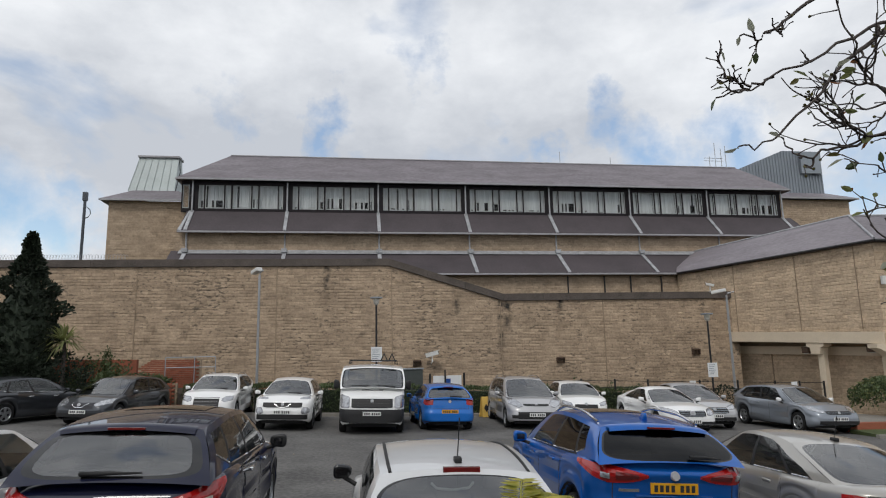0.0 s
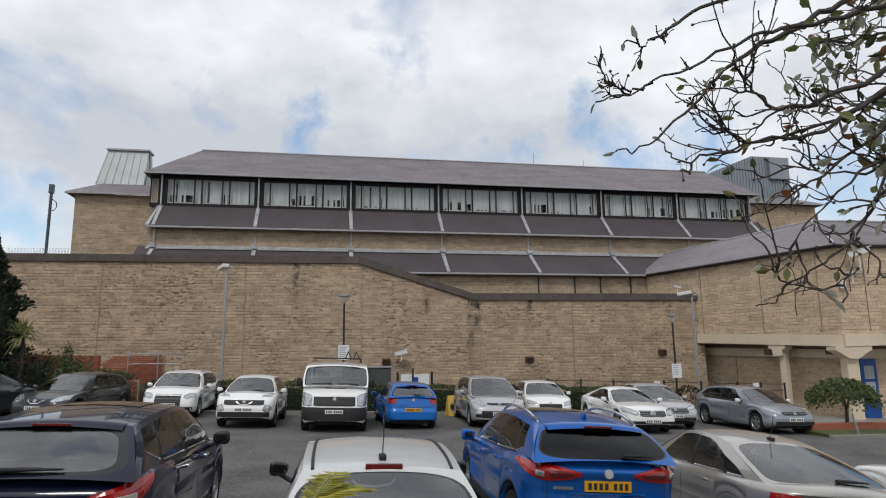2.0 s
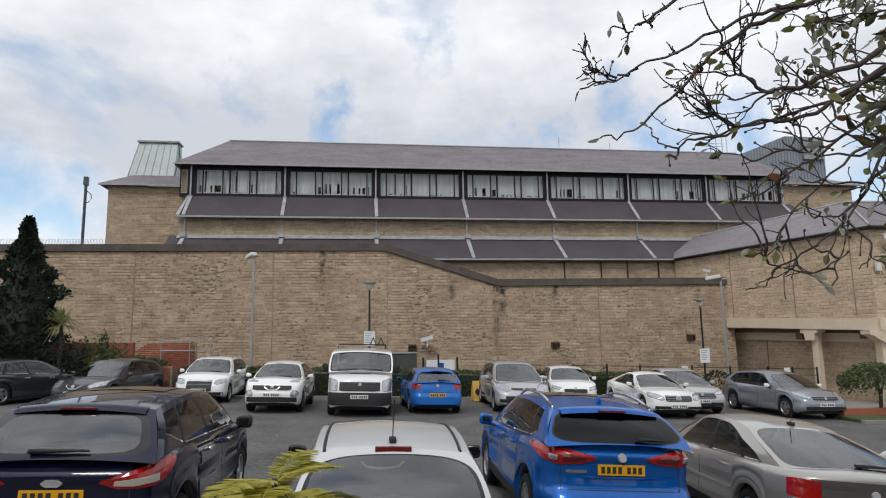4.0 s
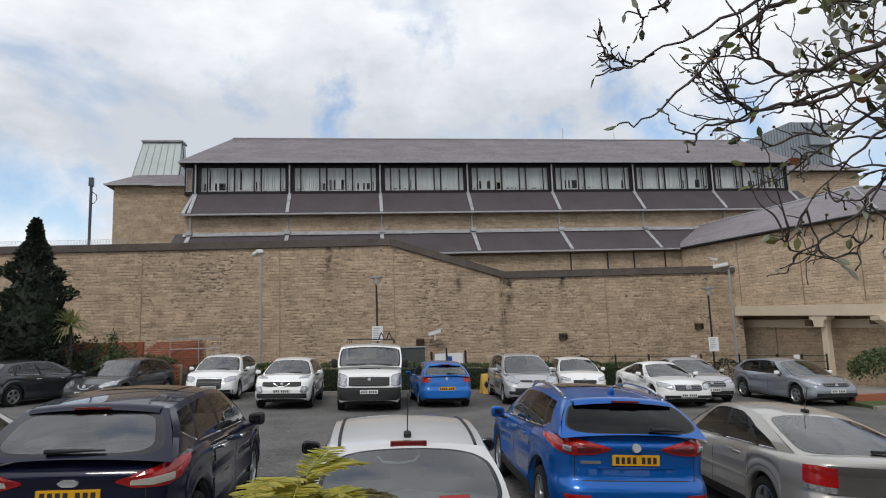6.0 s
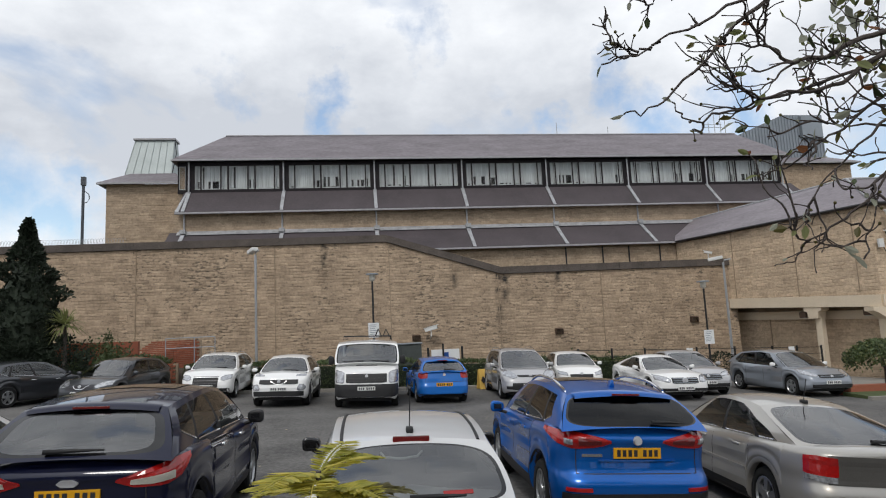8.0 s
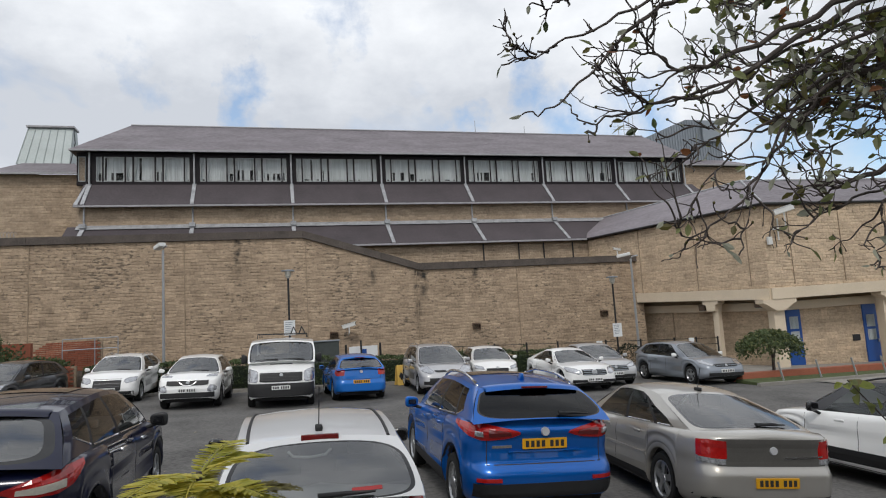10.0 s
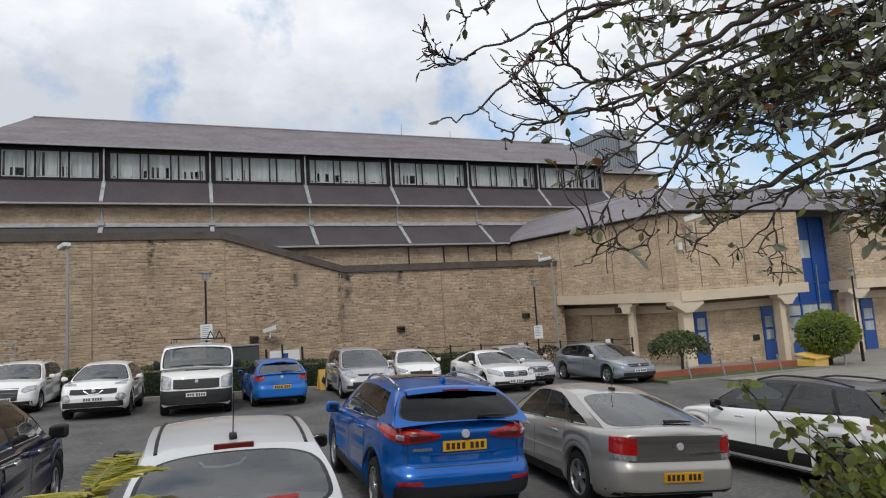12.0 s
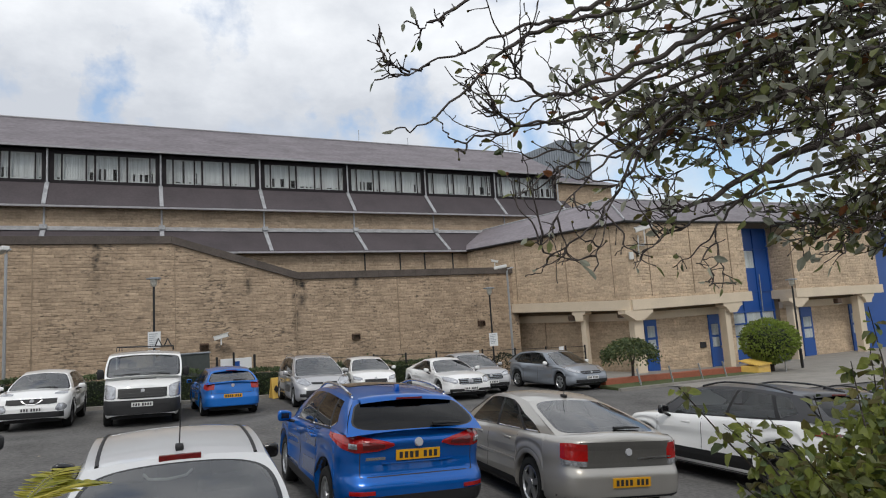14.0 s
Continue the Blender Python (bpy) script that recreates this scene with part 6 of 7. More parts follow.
for a, b, s, w in ((V0, C0, 8.15, 0.30), (C0, D0, 0.40, 0.55), (C0, D0, 6.12, 0.34), (D1, D2, -0.12, 0.45), (D1, D2, 5.55, 0.5)):
    column(a, b, s, w, z1=BEAM0 + 0.10 + fall(a, s) - 0.2, depth=0.28 if a == V0 else 0.42)
bracket(V0, C0, 8.05, 0.85)
bracket(C0, D0, 0.35, 1.7)
bracket(C0, D0, 6.35, 1.3)
bracket(D1, D2, 0.0, 1.6)
bracket(D1, D2, 6.0, 1.1)
k = 0
for a, b, s0, s1 in ((C0, D0, 1.55, 2.3), (C0, D0, 5.75, 6.5), (D1, D2, 1.6, 2.55), (D1, D2, 5.95, 6.8)):
    k += 1
    d = tagged(new("door_%d" % k), "blue framed door with glazed upper half", "door", kind="structure")
    zg = ground_z(along(a, b, s0).x)
    part("door_leaf", upright(a, b, s0, s1, -1.2, -1.12, zg, BEAM0 - 0.56 + fall(a, s0)), M["blue_panel"], d)
    for z0, z1 in ((zg + 1.05, zg + 1.6), (zg + 1.68, zg + 2.3)):
        part("pane", sheet(upright(a, b, s0 + 0.12, s1 - 0.12, -1.112, -1.10, z0, z1)), M["glass_win"], d).visible_shadow = False
        part("glazing_backing", upright(a, b, s0 + 0.14, s1 - 0.14, -1.119, -1.117, z0 + 0.02, z1 - 0.02), M["curtain"], d)
    part("door_handle", upright(a, b, s1 - 0.10, s1 - 0.06, -1.12, -1.06, zg + 0.95, zg + 1.1), M["steel"], d)
thing("wall_plaque", upright(C0, D0, 5.05, 5.45, -1.17, -1.13, 0.25, 0.55, 0.004), M["ink"], "small dark plaque on the stone wall", "plaque")
for a, b, s in ((V0, C0, 7.45), (V0, C0, 10.45), (D1, D2, 3.6)):
    ob = empty("bulkhead_light", pose(0, 0, 0), "brown bulkhead light under the band", "light")
    part("housing", upright(a, b, s - 0.18, s + 0.18, -0.32, -0.02, BEAM0 - 0.50, BEAM0 - 0.20, 0.06), M["vent_brown"], ob)
    part("lens", upright(a, b, s - 0.13, s + 0.13, -0.28, -0.06, BEAM0 - 0.53, BEAM0 - 0.50, 0.005), M["lens_warm"], ob)
for s in (3.9, 7.45, 10.3):
    part("movement_joint", upright(V0, C0, s - 0.014, s + 0.014, 0, 0.046, BEAM1, 6.7), M["mortar"], wing)
for s in (1.3, 4.0, 6.6):
    part("movement_joint", upright(C0, D0, s - 0.014, s + 0.014, 0, 0.046, BEAM1, 6.7), M["mortar"], wing)
part("movement_joint", upright(V0, C0, 4.75, 4.79, -1.2, -1.15, -1, BEAM0 - 0.2), M["mortar"], wing)

# ---- cameras, vents and aerials on the walls ----
def cctv(p, aim, label, arm=None, size=1.0):
    ob = empty("security_camera", Matrix.Translation(p), label, "camera")
    m = Matrix.Rotation(aim, 4, "Z") @ Matrix.Rotation(radians(-14), 4, "Y") @ Matrix.Scale(size, 4)
    part("housing", box(-0.32, 0.32, -0.09, 0.09, -0.08, 0.09, 0.02, m), M["white_worn"], ob)
    part("sunshield", box(-0.34, 0.40, -0.105, 0.105, 0.10, 0.12, 0.005, m), M["white"], ob)
    part("lens", box(0.32, 0.335, -0.06, 0.06, -0.05, 0.06, 0.004, m), M["ink"], ob)
    for q in arm or ([(0, 0, -0.08), (0, 0, -0.35), (0, 0.5, -0.45)],):
        part("bracket", tube(q, 0.035, 6), M["white_worn"], ob)
    return ob


cctv((4.55, wall_y(4.55) - 0.55, 2.42), radians(-15), "white wall camera over the hedge")
q = along(C0, D0, 0.75, 0.55)
cctv((q.x, q.y, 6.42), radians(-35), "white camera on a tall wall bracket", arm=([(0, 0, -0.08), (0, 0, -0.75), (0, 0.5, -0.8)], [(0, 0.45, -0.3), (0, 0.5, -1.3)], [(-0.35, 0.42, -0.8), (0.35, 0.42, -0.8)]), size=1.3)
q = along(C0, D0, 0.15, 0.1)
jb = empty("junction_box", Matrix.Translation((q.x, q.y, 5.1)), "small white junction box with dark cable", "box")
part("casing", box(-0.11, 0.11, -0.12, 0, -0.18, 0.18, 0.02), M["white_worn"], jb)
part("cable", tube([(0.1, -0.04, -0.1), (0.2, -0.04, -0.35), (0.38, -0.03, -0.3), (0.36, -0.03, 0.3), (0.28, -0.03, 0.6)], 0.018, 6), M["black_metal"], jb)
q = along(V0, C0, 2.6, 0.35)
cctv((q.x, q.y, 5.85), radians(160), "white camera near the roof valley", size=0.65)
for x, z in ((3.85, 2.02), (11.15, 2.02), (18.4, 2.3)):
    ob = empty("wall_vent", pose(x, wall_y(x), z), "brown louvred vent hood on the stone wall", "vent")
    part("hood", slab([(-0.2, 0, 0.16), (0.2, 0, 0.16), (0.2, -0.22, 0.10), (-0.2, -0.22, 0.10)], 0.03), M["vent_brown"], ob)
    for sx in (-0.2, 0.17):
        part("cheek", box(sx, sx + 0.03, -0.2, 0, -0.16, 0.10), M["vent_brown"], ob)
    for j in range(3):
        part("louvre", box(-0.17, 0.17, -0.15, -0.06, -0.13 + j * 0.07, -0.11 + j * 0.07), M["vent_brown"], ob)
for x, h in ((14.6, 0.85), (18.2, 0.55)):
    ob = thing("roof_spike", tube([(x, RY, RZ), (x, RY, RZ + h)], 0.02, 6), M["steel"], "thin lightning rod on the ridge", "rod")
an = empty("aerial_mast", pose(26.6, 39.2, 15.0), "thin grey radio aerials on the ridge", "aerial")
for dx, h in ((-0.9, 0.9), (-0.45, 1.9), (0.0, 1.5), (0.35, 1.7)):
    part("rod", tube([(dx, 0, -0.05), (dx, 0, h)], 0.022, 6), M["steel"], an)
for z in (0.55, 0.75):
    part("crossbar", tube([(-1.3, 0, z), (0.1, 0, z)], 0.018, 6), M["steel"], an)
mast = empty("camera_mast", pose(-17.2, 44, ground_z(-17.2) - 0.06), "tall grey steel mast beyond the wall", "mast")
part("pole", tube([(0, 0, 0), (0, 0, 12.55)], 0.10, 8), M["mast_grey"], mast)
part("camera_head", box(-0.14, 0.14, -0.14, 0.14, 12.5, 13.1, 0.04), M["mast_grey"], mast)
part("cable_loop", tube([(0.1, 0, 12.1), (0.35, 0, 11.9), (0.4, 0, 11.6), (0.25, 0, 11.35), (0.1, 0, 11.3)], 0.03, 6), M["black_metal"], mast)
# coiled wire along the wall top
wire = bmesh.new()
coil = []
for k in range(900):
    a = k * 0.7
    x = -24 + k * 0.0153
    coil.append((x, wall_y(x) + 0.25 + 0.15 * math.sin(a), 7.40 + 0.16 * math.cos(a)))
add_tube(wire, coil, 0.008, 4)
thing("razor_wire", wire, M["steel"], "coil of razor wire along the wall top", "wire")

# ---- lamps and signs ----
def street_lamp(x, y, top, turn, label):
    z = ground_z(x)
    ob = empty("street_lamp", pose(x, y, z, 0, 0, turn), label, "street lamp")
    h = top - z
    part("post", tube([(0, 0, -0.1), (0, 0, 1.1), (0, 0, 1.12), (0, 0, h - 0.15)], (0.085, 0.085, 0.06, 0.05)), M["steel"], ob)
    part("arm", tube([(0, 0, h - 0.2), (0.05, 0, h - 0.06), (0.35, 0, h)], 0.035, 6), M["steel"], ob)
    bm = box(0.12, 0.78, -0.13, 0.13, h - 0.03, h + 0.13, 0.05, Matrix.Rotation(radians(-8), 4, "Y"))
    part("lantern", bm, M["white_worn"], ob)
    part("lens", box(0.3, 0.72, -0.1, 0.1, h + 0.0, h + 0.03, 0.01, Matrix.Rotation(radians(-8), 4, "Y")), M["lens_warm"], ob)


street_lamp(-3.15, 26.3, 5.95, -60, "grey steel street lamp by the stone wall")
street_lamp(18.0, 26.8, 5.0, -30, "grey steel street lamp beside the office wing")


def post_lamp(x, y, top, sign_z, label):
    z = ground_z(x)
    ob = empty("post_lamp", pose(x, y, z), label, "lamp")
    h = top - z
    part("post", tube([(0, 0, -0.1), (0, 0, 0.9), (0, 0, 0.92), (0, 0, h - 0.3)], (0.07, 0.07, 0.045, 0.04)), M["black_metal"], ob)
    part("lantern", tube([(0, 0, h - 0.3), (0, 0, h - 0.22), (0, 0, h - 0.02)], (0.05, 0.11, 0.13), 12), M["lens_warm"], ob)
    part("cap", tube([(0, 0, h - 0.02), (0, 0, h + 0.03), (0, 0, h + 0.05)], (0.26, 0.26, 0.1), 16), M["louvre"], ob)
    if sign_z:
        s = sign_z - z
        sg = part("sign_board", box(-0.22, 0.22, -0.09, -0.07, s - 0.30, s + 0.30, 0.004), M["white"], ob, "white notice board")
        for j in range(6):
            part("text_bar", box(-0.17, 0.12 - 0.04 * (j % 3), -0.094, -0.09, s + 0.2 - 0.075 * j, s + 0.225 - 0.075 * j), M["louvre"], sg)


post_lamp(1.63, 25.7, 4.75, 2.45, "black lamp post with a white notice")
post_lamp(15.9, 25.1, 3.88, 1.5, "black lamp post with a white notice")
post_lamp(29.6, 19.6, 3.42, None, "black lamp post by the offices")

sb = empty("sign_board", pose(4.75, 27.2, ground_z(4.75)), "white and blue notice board on posts", "sign")
part("board", box(-0.62, 0.62, -0.03, 0.0, 0.62, 1.50, 0.01), M["white"], sb)
part("blue_band", box(-0.60, 0.60, -0.036, -0.03, 0.65, 0.92), M["blue_panel"], sb)
part("symbol", box(-0.10, 0.14, -0.036, -0.03, 1.15, 1.37), M["blue_panel"], sb)
for x in (-0.75, 0.75):
    part("post", tube([(x, 0.02, 0), (x, 0.02, 1.6)], 0.05), M["black_metal"], sb)
part("post", tube([(-0.1, -0.08, 0), (-0.1, -0.08, 1.75)], 0.04), M["black_metal"], sb)
cb = empty("utility_cabinet", pose(2.9, 29.0, ground_z(2.9)), "grey-green metal utility cabinet", "cabinet")
part("body", box(-0.95, 0.95, -0.4, 0.4, 0, 1.7, 0.03), mat("cabinet_grey", (0.055, 0.065, 0.062), 0.6), cb)
part("lid", box(-1.0, 1.0, -0.45, 0.45, 1.70, 1.76, 0.02), M["louvre"], cb)
part("door_seam", box(-0.01, 0.01, -0.404, -0.40, 0.1, 1.6), M["ink"], cb)
gp = thing("gate_post", box(1.85, 2.35, 25.9, 26.2, -0.2, 1.75, 0.03), M["black_metal"], "dark metal gate panel by the hedge", "gate")
for x in (5.75, 6.05):
    ob = empty("parking_barrier", pose(x, 24.2 + (x - 5.75), ground_z(x), 0, 0, 12), "yellow folding parking barrier sign", "barrier")
    part("panel", slab([(-0.16, -0.15, 0.02), (0.16, -0.15, 0.02), (0.13, 0.0, 0.78), (-0.13, 0.0, 0.78)], 0.03, (0, 1, 0)), M["yellow"], ob)
    part("stand", slab([(-0.16, 0.2, 0.02), (0.16, 0.2, 0.02), (0.13, 0.05, 0.78), (-0.13, 0.05, 0.78)], 0.03, (0, 1, 0)), M["yellow"], ob)
    part("symbol", slab([(0, -0.14, 0.22), (0.1, -0.125, 0.36), (0, -0.10, 0.52), (-0.1, -0.125, 0.36)], 0.006, (0, -1, 0)), M["ink"], ob)
gb = empty("grit_bin", pose(26.1, 19.4, ground_z(26.1) - 0.02, 0, 0, 15), "yellow plastic grit bin on the paving", "bin")
part("body", box(-0.62, 0.62, -0.4, 0.4, 0, 0.42, 0.05), M["yellow"], gb)
part("lid", slab([(-0.68, -0.46, 0.46), (0.68, -0.46, 0.46), (0.62, 0.46, 0.66), (-0.62, 0.46, 0.66)], 0.05), M["yellow"], gb)
sn = empty("small_sign", pose(27.6, 19.0, ground_z(27.6), 0, 0, -10), "small grey sign on a post", "sign")
part("board", box(-0.3, 0.3, -0.03, 0, 0.5, 1.0, 0.01), M["louvre"], sn)
part("post", tube([(0, 0.02, 0), (0, 0.02, 1.0)], 0.03), M["steel"], sn)
for k, (x, y) in enumerate(((17.9, 17.8), (19.8, 18.1), (21.6, 18.3), (23.2, 18.5))):
    ob = thing("bollard", tube([(x, y, ground_z(x)), (x - 0.12, y + 0.05, ground_z(x) + 0.72)], 0.035), M["steel"], "leaning grey metal post on the verge", "post")
# low fence in front of the hedge and wing
fence = empty("fence", pose(0, 0, 0), "thin black railing behind the parked cars", "fence")
fx = [8.2, 10.3, 11.8, 13.3, 15.7, 17.5, 19.3, 20.5, 21.7]
for x in fx:
    part("post", tube([(x, 25.8, ground_z(x)), (x, 25.8, ground_z(x) + 1.46)], 0.042, 6), M["black_metal"], fence)
for a, b in zip(fx, fx[1:]):
    for h in (0.50, 0.80, 1.10, 1.38):
        part("rail", tube([(a, 25.8, ground_z(a) + h), (b, 25.8, ground_z(b) + h)], 0.013, 5), M["black_metal"], fence)
for x in (15.35, 20.2):
    thing("bay_sign", box(x - 0.14, x + 0.14, 25.74, 25.78, ground_z(x) + 1.08, ground_z(x) + 1.42, 0.004), M["white"], "small white sign on the railing", "sign")

# ---- red brick planter and rail on the left ----
def bricks(name, label, x0, x1, y, z0, ztop, seed):
    """A free-standing wall of single bricks."""
    w = empty(name, pose(0, 0, 0), label, "brick wall")
    part("brick_core", slab([(x0, y + 0.02, z0), (x1, y + 0.02, z0), (x1, y + 0.02, ztop(x1) - 0.03), (x0, y + 0.02, ztop(x0) - 0.03)], 0.18, (0, 1, 0)), M["mortar"], w)
    me = bpy.data.meshes.new("brick")
    bm = box(-0.104, 0.104, -0.05, 0.05, -0.031, 0.031)
    bm.to_mesh(me)
    bm.free()
    me.materials.append(M["red_brick"])
    rnd = random.Random(seed)
    z, row, n = z0 + 0.04, 0, 0
    while z < max(ztop(x0), ztop(x1)):
        x = x0 + 0.11 + (row % 2) * 0.11
        while x < x1 - 0.08:
            if z < ztop(x) and n < 290:
                b = new("brick", me)
                b.parent = w
                b.location = (x, y + rnd.uniform(-0.004, 0.004), z)
                n += 1
            x += 0.22
        z += 0.074
        row += 1
    return w


bricks("planter_wall", "low red brick planter wall with a sloping end", -8.2, -5.4, 26.6, 1.3, lambda x: min(2.42, 1.6 + (x + 8.2) * 0.9), 1)
thing("retaining_wall", slab([(-14, 27.4, 2.55), (-8.1, 27.4, 2.45), (-8.1, 27.65, 2.45), (-14, 27.65, 2.55)], 1.6), M["red_brick"], "low red brick retaining wall on the bank", "brick wall", "structure")
bricks("brick_pier", "short red brick pier beside the dark car", -6.45, -5.95, 25.3, 0.2, lambda x: 1.55, 2)
rl = empty("handrail", pose(-5.75, 26.2, 1.2), "thin grey steel handrail above the planter", "rail")
for x in (-0.9, 0.2, 1.0):
    part("post", tube([(x, 0, -0.3), (x, 0, 1.30)], 0.018, 6), M["louvre"], rl)
for z in (1.30, 0.9):
    part("rail", tube([(-0.9, 0, z), (1.0, 0, z)], 0.018, 6), M["louvre"], rl)
thing("low_brick_kerb", slab([(16.9, 18.6, ground_z(17) + 0.32), (25.5, 19.6, ground_z(25) + 0.32), (25.4, 20.0, ground_z(25) + 0.32), (16.8, 19.0, ground_z(17) + 0.32)], 0.5), M["red_brick"], "low red brick edging of the planting bed", "edging", "structure")
thing("verge", slab([(16.6, 17.35, ground_z(16.6) + 0.09), (26, 18.7, ground_z(26) + 0.09), (25.6, 19.6, ground_z(26) + 0.12), (16.6, 18.6, ground_z(16.6) + 0.12)], 0.3), M["grass"], "patchy grass verge with a stone kerb", "grass", "structure")
thing("kerb", slab([(16.4, 17.2, ground_z(16.5) + 0.11), (26, 18.55, ground_z(26) + 0.11), (26, 18.7, ground_z(26) + 0.11), (16.4, 17.35, ground_z(16.5) + 0.11)], 0.3), M["paving"], "pale concrete kerb", "kerb", "structure")
# soil bank behind the far row and the raised bed in front
bm = bmesh.new()
g = []
for i in range(30):
    x = -26 + 46.5 * i / 29
    g.append([bm.verts.new((x, y, ground_z(x) + h * (1.0 if x < -8 else max(0.0, (-4 - x) / 4)) + 0.06)) for y, h in ((24.9, 0.0), (25.6, 0.35), (27.0, 0.9), (31.0, 1.2), (31.9, 1.2))])
for a, b in zip(g, g[1:]):
    for j in range(4):
        bm.faces.new((a[j], b[j], b[j + 1], a[j + 1]))
thing("planting_bed", bm, M["soil"], "dark soil bed along the stone wall", "soil", "structure", True)
thing("kerb", slab([(-26, 24.65, ground_z(-26) + 0.11), (16.6, 24.65, ground_z(16.6) + 0.11), (16.6, 24.9, ground_z(16.6) + 0.11), (-26, 24.9, ground_z(-26) + 0.11)], 0.3), M["paving"], "pale concrete kerb of the far bed", "kerb", "structure")
thing("raised_bed", box(-14, 14, -7, 2.25, -1.2, 0.72, 0.03), M["soil"], "raised soil bed at the edge of the car park", "soil", "structure")

# small litter and grit on the asphalt
r = random.Random(5)
vs, fs = [], []
for _ in range(520):
    x, y = r.uniform(-12, 16), r.choice((r.uniform(9.5, 19.5), r.uniform(23.6, 24.6)))
    z, w, a = ground_z(x, y) + 0.004, r.uniform(0.012, 0.05), r.random() * 3.14
    k = len(vs)
    for q in range(4):
        b = a + q * math.pi / 2
        vs.append((x + math.cos(b) * w * r.uniform(0.5, 1), y + math.sin(b) * w * r.uniform(0.5, 1), z + r.uniform(0, 0.012)))
    fs.append((k, k + 1, k + 2, k + 3))
me = bpy.data.meshes.new("litter")
me.from_pydata(vs, [], fs)
me.materials.append(mat("pale_litter", (0.26, 0.22, 0.16), 0.9, 0, 0.5, 3, 40, per_piece=1.0))
tagged(new("litter", me), "scattered dry leaves and grit on the asphalt", "litter", "", "stuff")

# ---- plants ----
def add_leaf(vs, fs, p, d, n, ln, w, fold=0.25):
    """A pointed, slightly folded leaf from p along d."""
    d, n = d.normalized(), n.normalized()
    s = d.cross(n)
    if s.length < 1e-3:
        s = d.orthogonal()
    s.normalize()
    n = s.cross(d)
    k = len(vs)
    up = n * (w * fold)
    vs += [p, p + d * ln * 0.35 + s * w / 2 + up, p + d * ln * 0.75 + s * w * 0.36 + up * 0.6, p + d * ln, p + d * ln * 0.75 - s * w * 0.36 + up * 0.6, p + d * ln * 0.35 - s * w / 2 + up, p + d * ln * 0.5]
    fs += [(k, k + 1, k + 6), (k + 1, k + 2, k + 6), (k + 2, k + 3, k + 6), (k + 3, k + 4, k + 6), (k + 4, k + 5, k + 6), (k + 5, k, k + 6)]


def leaf_part(name, vs, fs, material, parent, label=""):
    me = bpy.data.meshes.new(name)
    me.from_pydata([tuple(v) for v in vs], [], fs)
    me.materials.append(material)
    ob = new(name, me)
    ob.parent = parent
    ob["kind"] = "stuff"
    if label:
        ob["label"] = label
    return ob


def rvec(r):
    while True:
        v = Vector((r.uniform(-1, 1), r.uniform(-1, 1), r.uniform(-1, 1)))
        if 0.05 < v.length < 1:
            return v.normalized()


def leafy(name, label, category, at, shape, count, size, material, seed, trunk=None, material2=None):
    """A plant whose leaves fill a shape: shape(random) gives a place and the way out."""
    r = random.Random(seed)
    root = empty(name, Matrix.Translation(at), label, category)
    for mt, share in ((material, 1.0 if material2 is None else 0.8),) + (((material2, 0.2),) if material2 else ()):
        vs, fs = [], []
        for _ in range(int(count * share)):
            p, o = shape(r)
            d = (o + rvec(r) * 0.8).normalized()
            ln = size * r.uniform(0.6, 1.3)
            add_leaf(vs, fs, p, d, rvec(r), ln, ln * 0.6)
        leaf_part("foliage", vs, fs, mt, root)
    for pts, rad in trunk or ():
        part("stem", tube(pts, rad, 7), M["bark"], root, "", True)
    return root


def blob(rx, ry, rz, cz, rough=0.22, shell=0.75, seed=0):
    """Leaves near the skin of an uneven round crown."""
    def f(r):
        d = rvec(r)
        q = 1 + rough * noise.noise(d * 2.3 + Vector((seed, 0, 0))) * 2
        k = (shell + (1 - shell) * r.random()) * q
        return Vector((d.x * rx * k, d.y * ry * k, cz + d.z * rz * k)), d
    return f


def hedge_shape(x0, x1, y, w, h):
    def f(r):
        x = r.uniform(x0, x1)
        b = 1 + 0.18 * noise.noise(Vector((x * 0.9, 0, 7)))
        if r.random() < 0.45:
            return Vector((x, y + r.uniform(-w / 2, w / 2), ground_z(x) + h * b * r.uniform(0.9, 1.04))), Vector((0, 0, 1))
        return Vector((x, y - w / 2 * r.uniform(0.75, 1.08), ground_z(x) + h * b * r.random())), Vector((0, -1, 0.2))
    return f


for k, (x0, x1) in enumerate(((-5.8, -3.4), (-3.2, 0.4), (2.4, 7.4), (7.6, 12.2), (12.4, 14.6))):
    hd = leafy("hedge", "clipped dark green hedge along the stone wall", "hedge", (0, 0, 0), hedge_shape(x0, x1, 26.0, 1.0, 1.05), int(1500 * (x1 - x0) / 2), 0.085, M["leaf_hedge"], 30 + k)
    # added dark slab: the shade between the leaves put into its colour
    part("hedge_core", slab([(x0 + 0.1, 25.68, ground_z(x0) + 0.9), (x1 - 0.1, 25.68, ground_z(x1) + 0.9), (x1 - 0.1, 26.4, ground_z(x1) + 0.9), (x0 + 0.1, 26.4, ground_z(x0) + 0.9)], 0.95), M["leaf_dark"], hd, "solid core coloured as the hedge's inner shade")
hd = leafy("hedge", "square dark copper hedge beside the lamp", "hedge", (16.6, 25.4, ground_z(16.6)), blob(0.75, 0.5, 0.62, 0.62, 0.05, 0.8), 1400, 0.08, M["leaf_dark"], 44)
leafy("hedge", "small green hedge beside the lamp post", "hedge", (18.6, 25.6, ground_z(18.6)), blob(0.7, 0.5, 0.6, 0.6, 0.08, 0.8), 1100, 0.08, M["leaf_hedge"], 45)


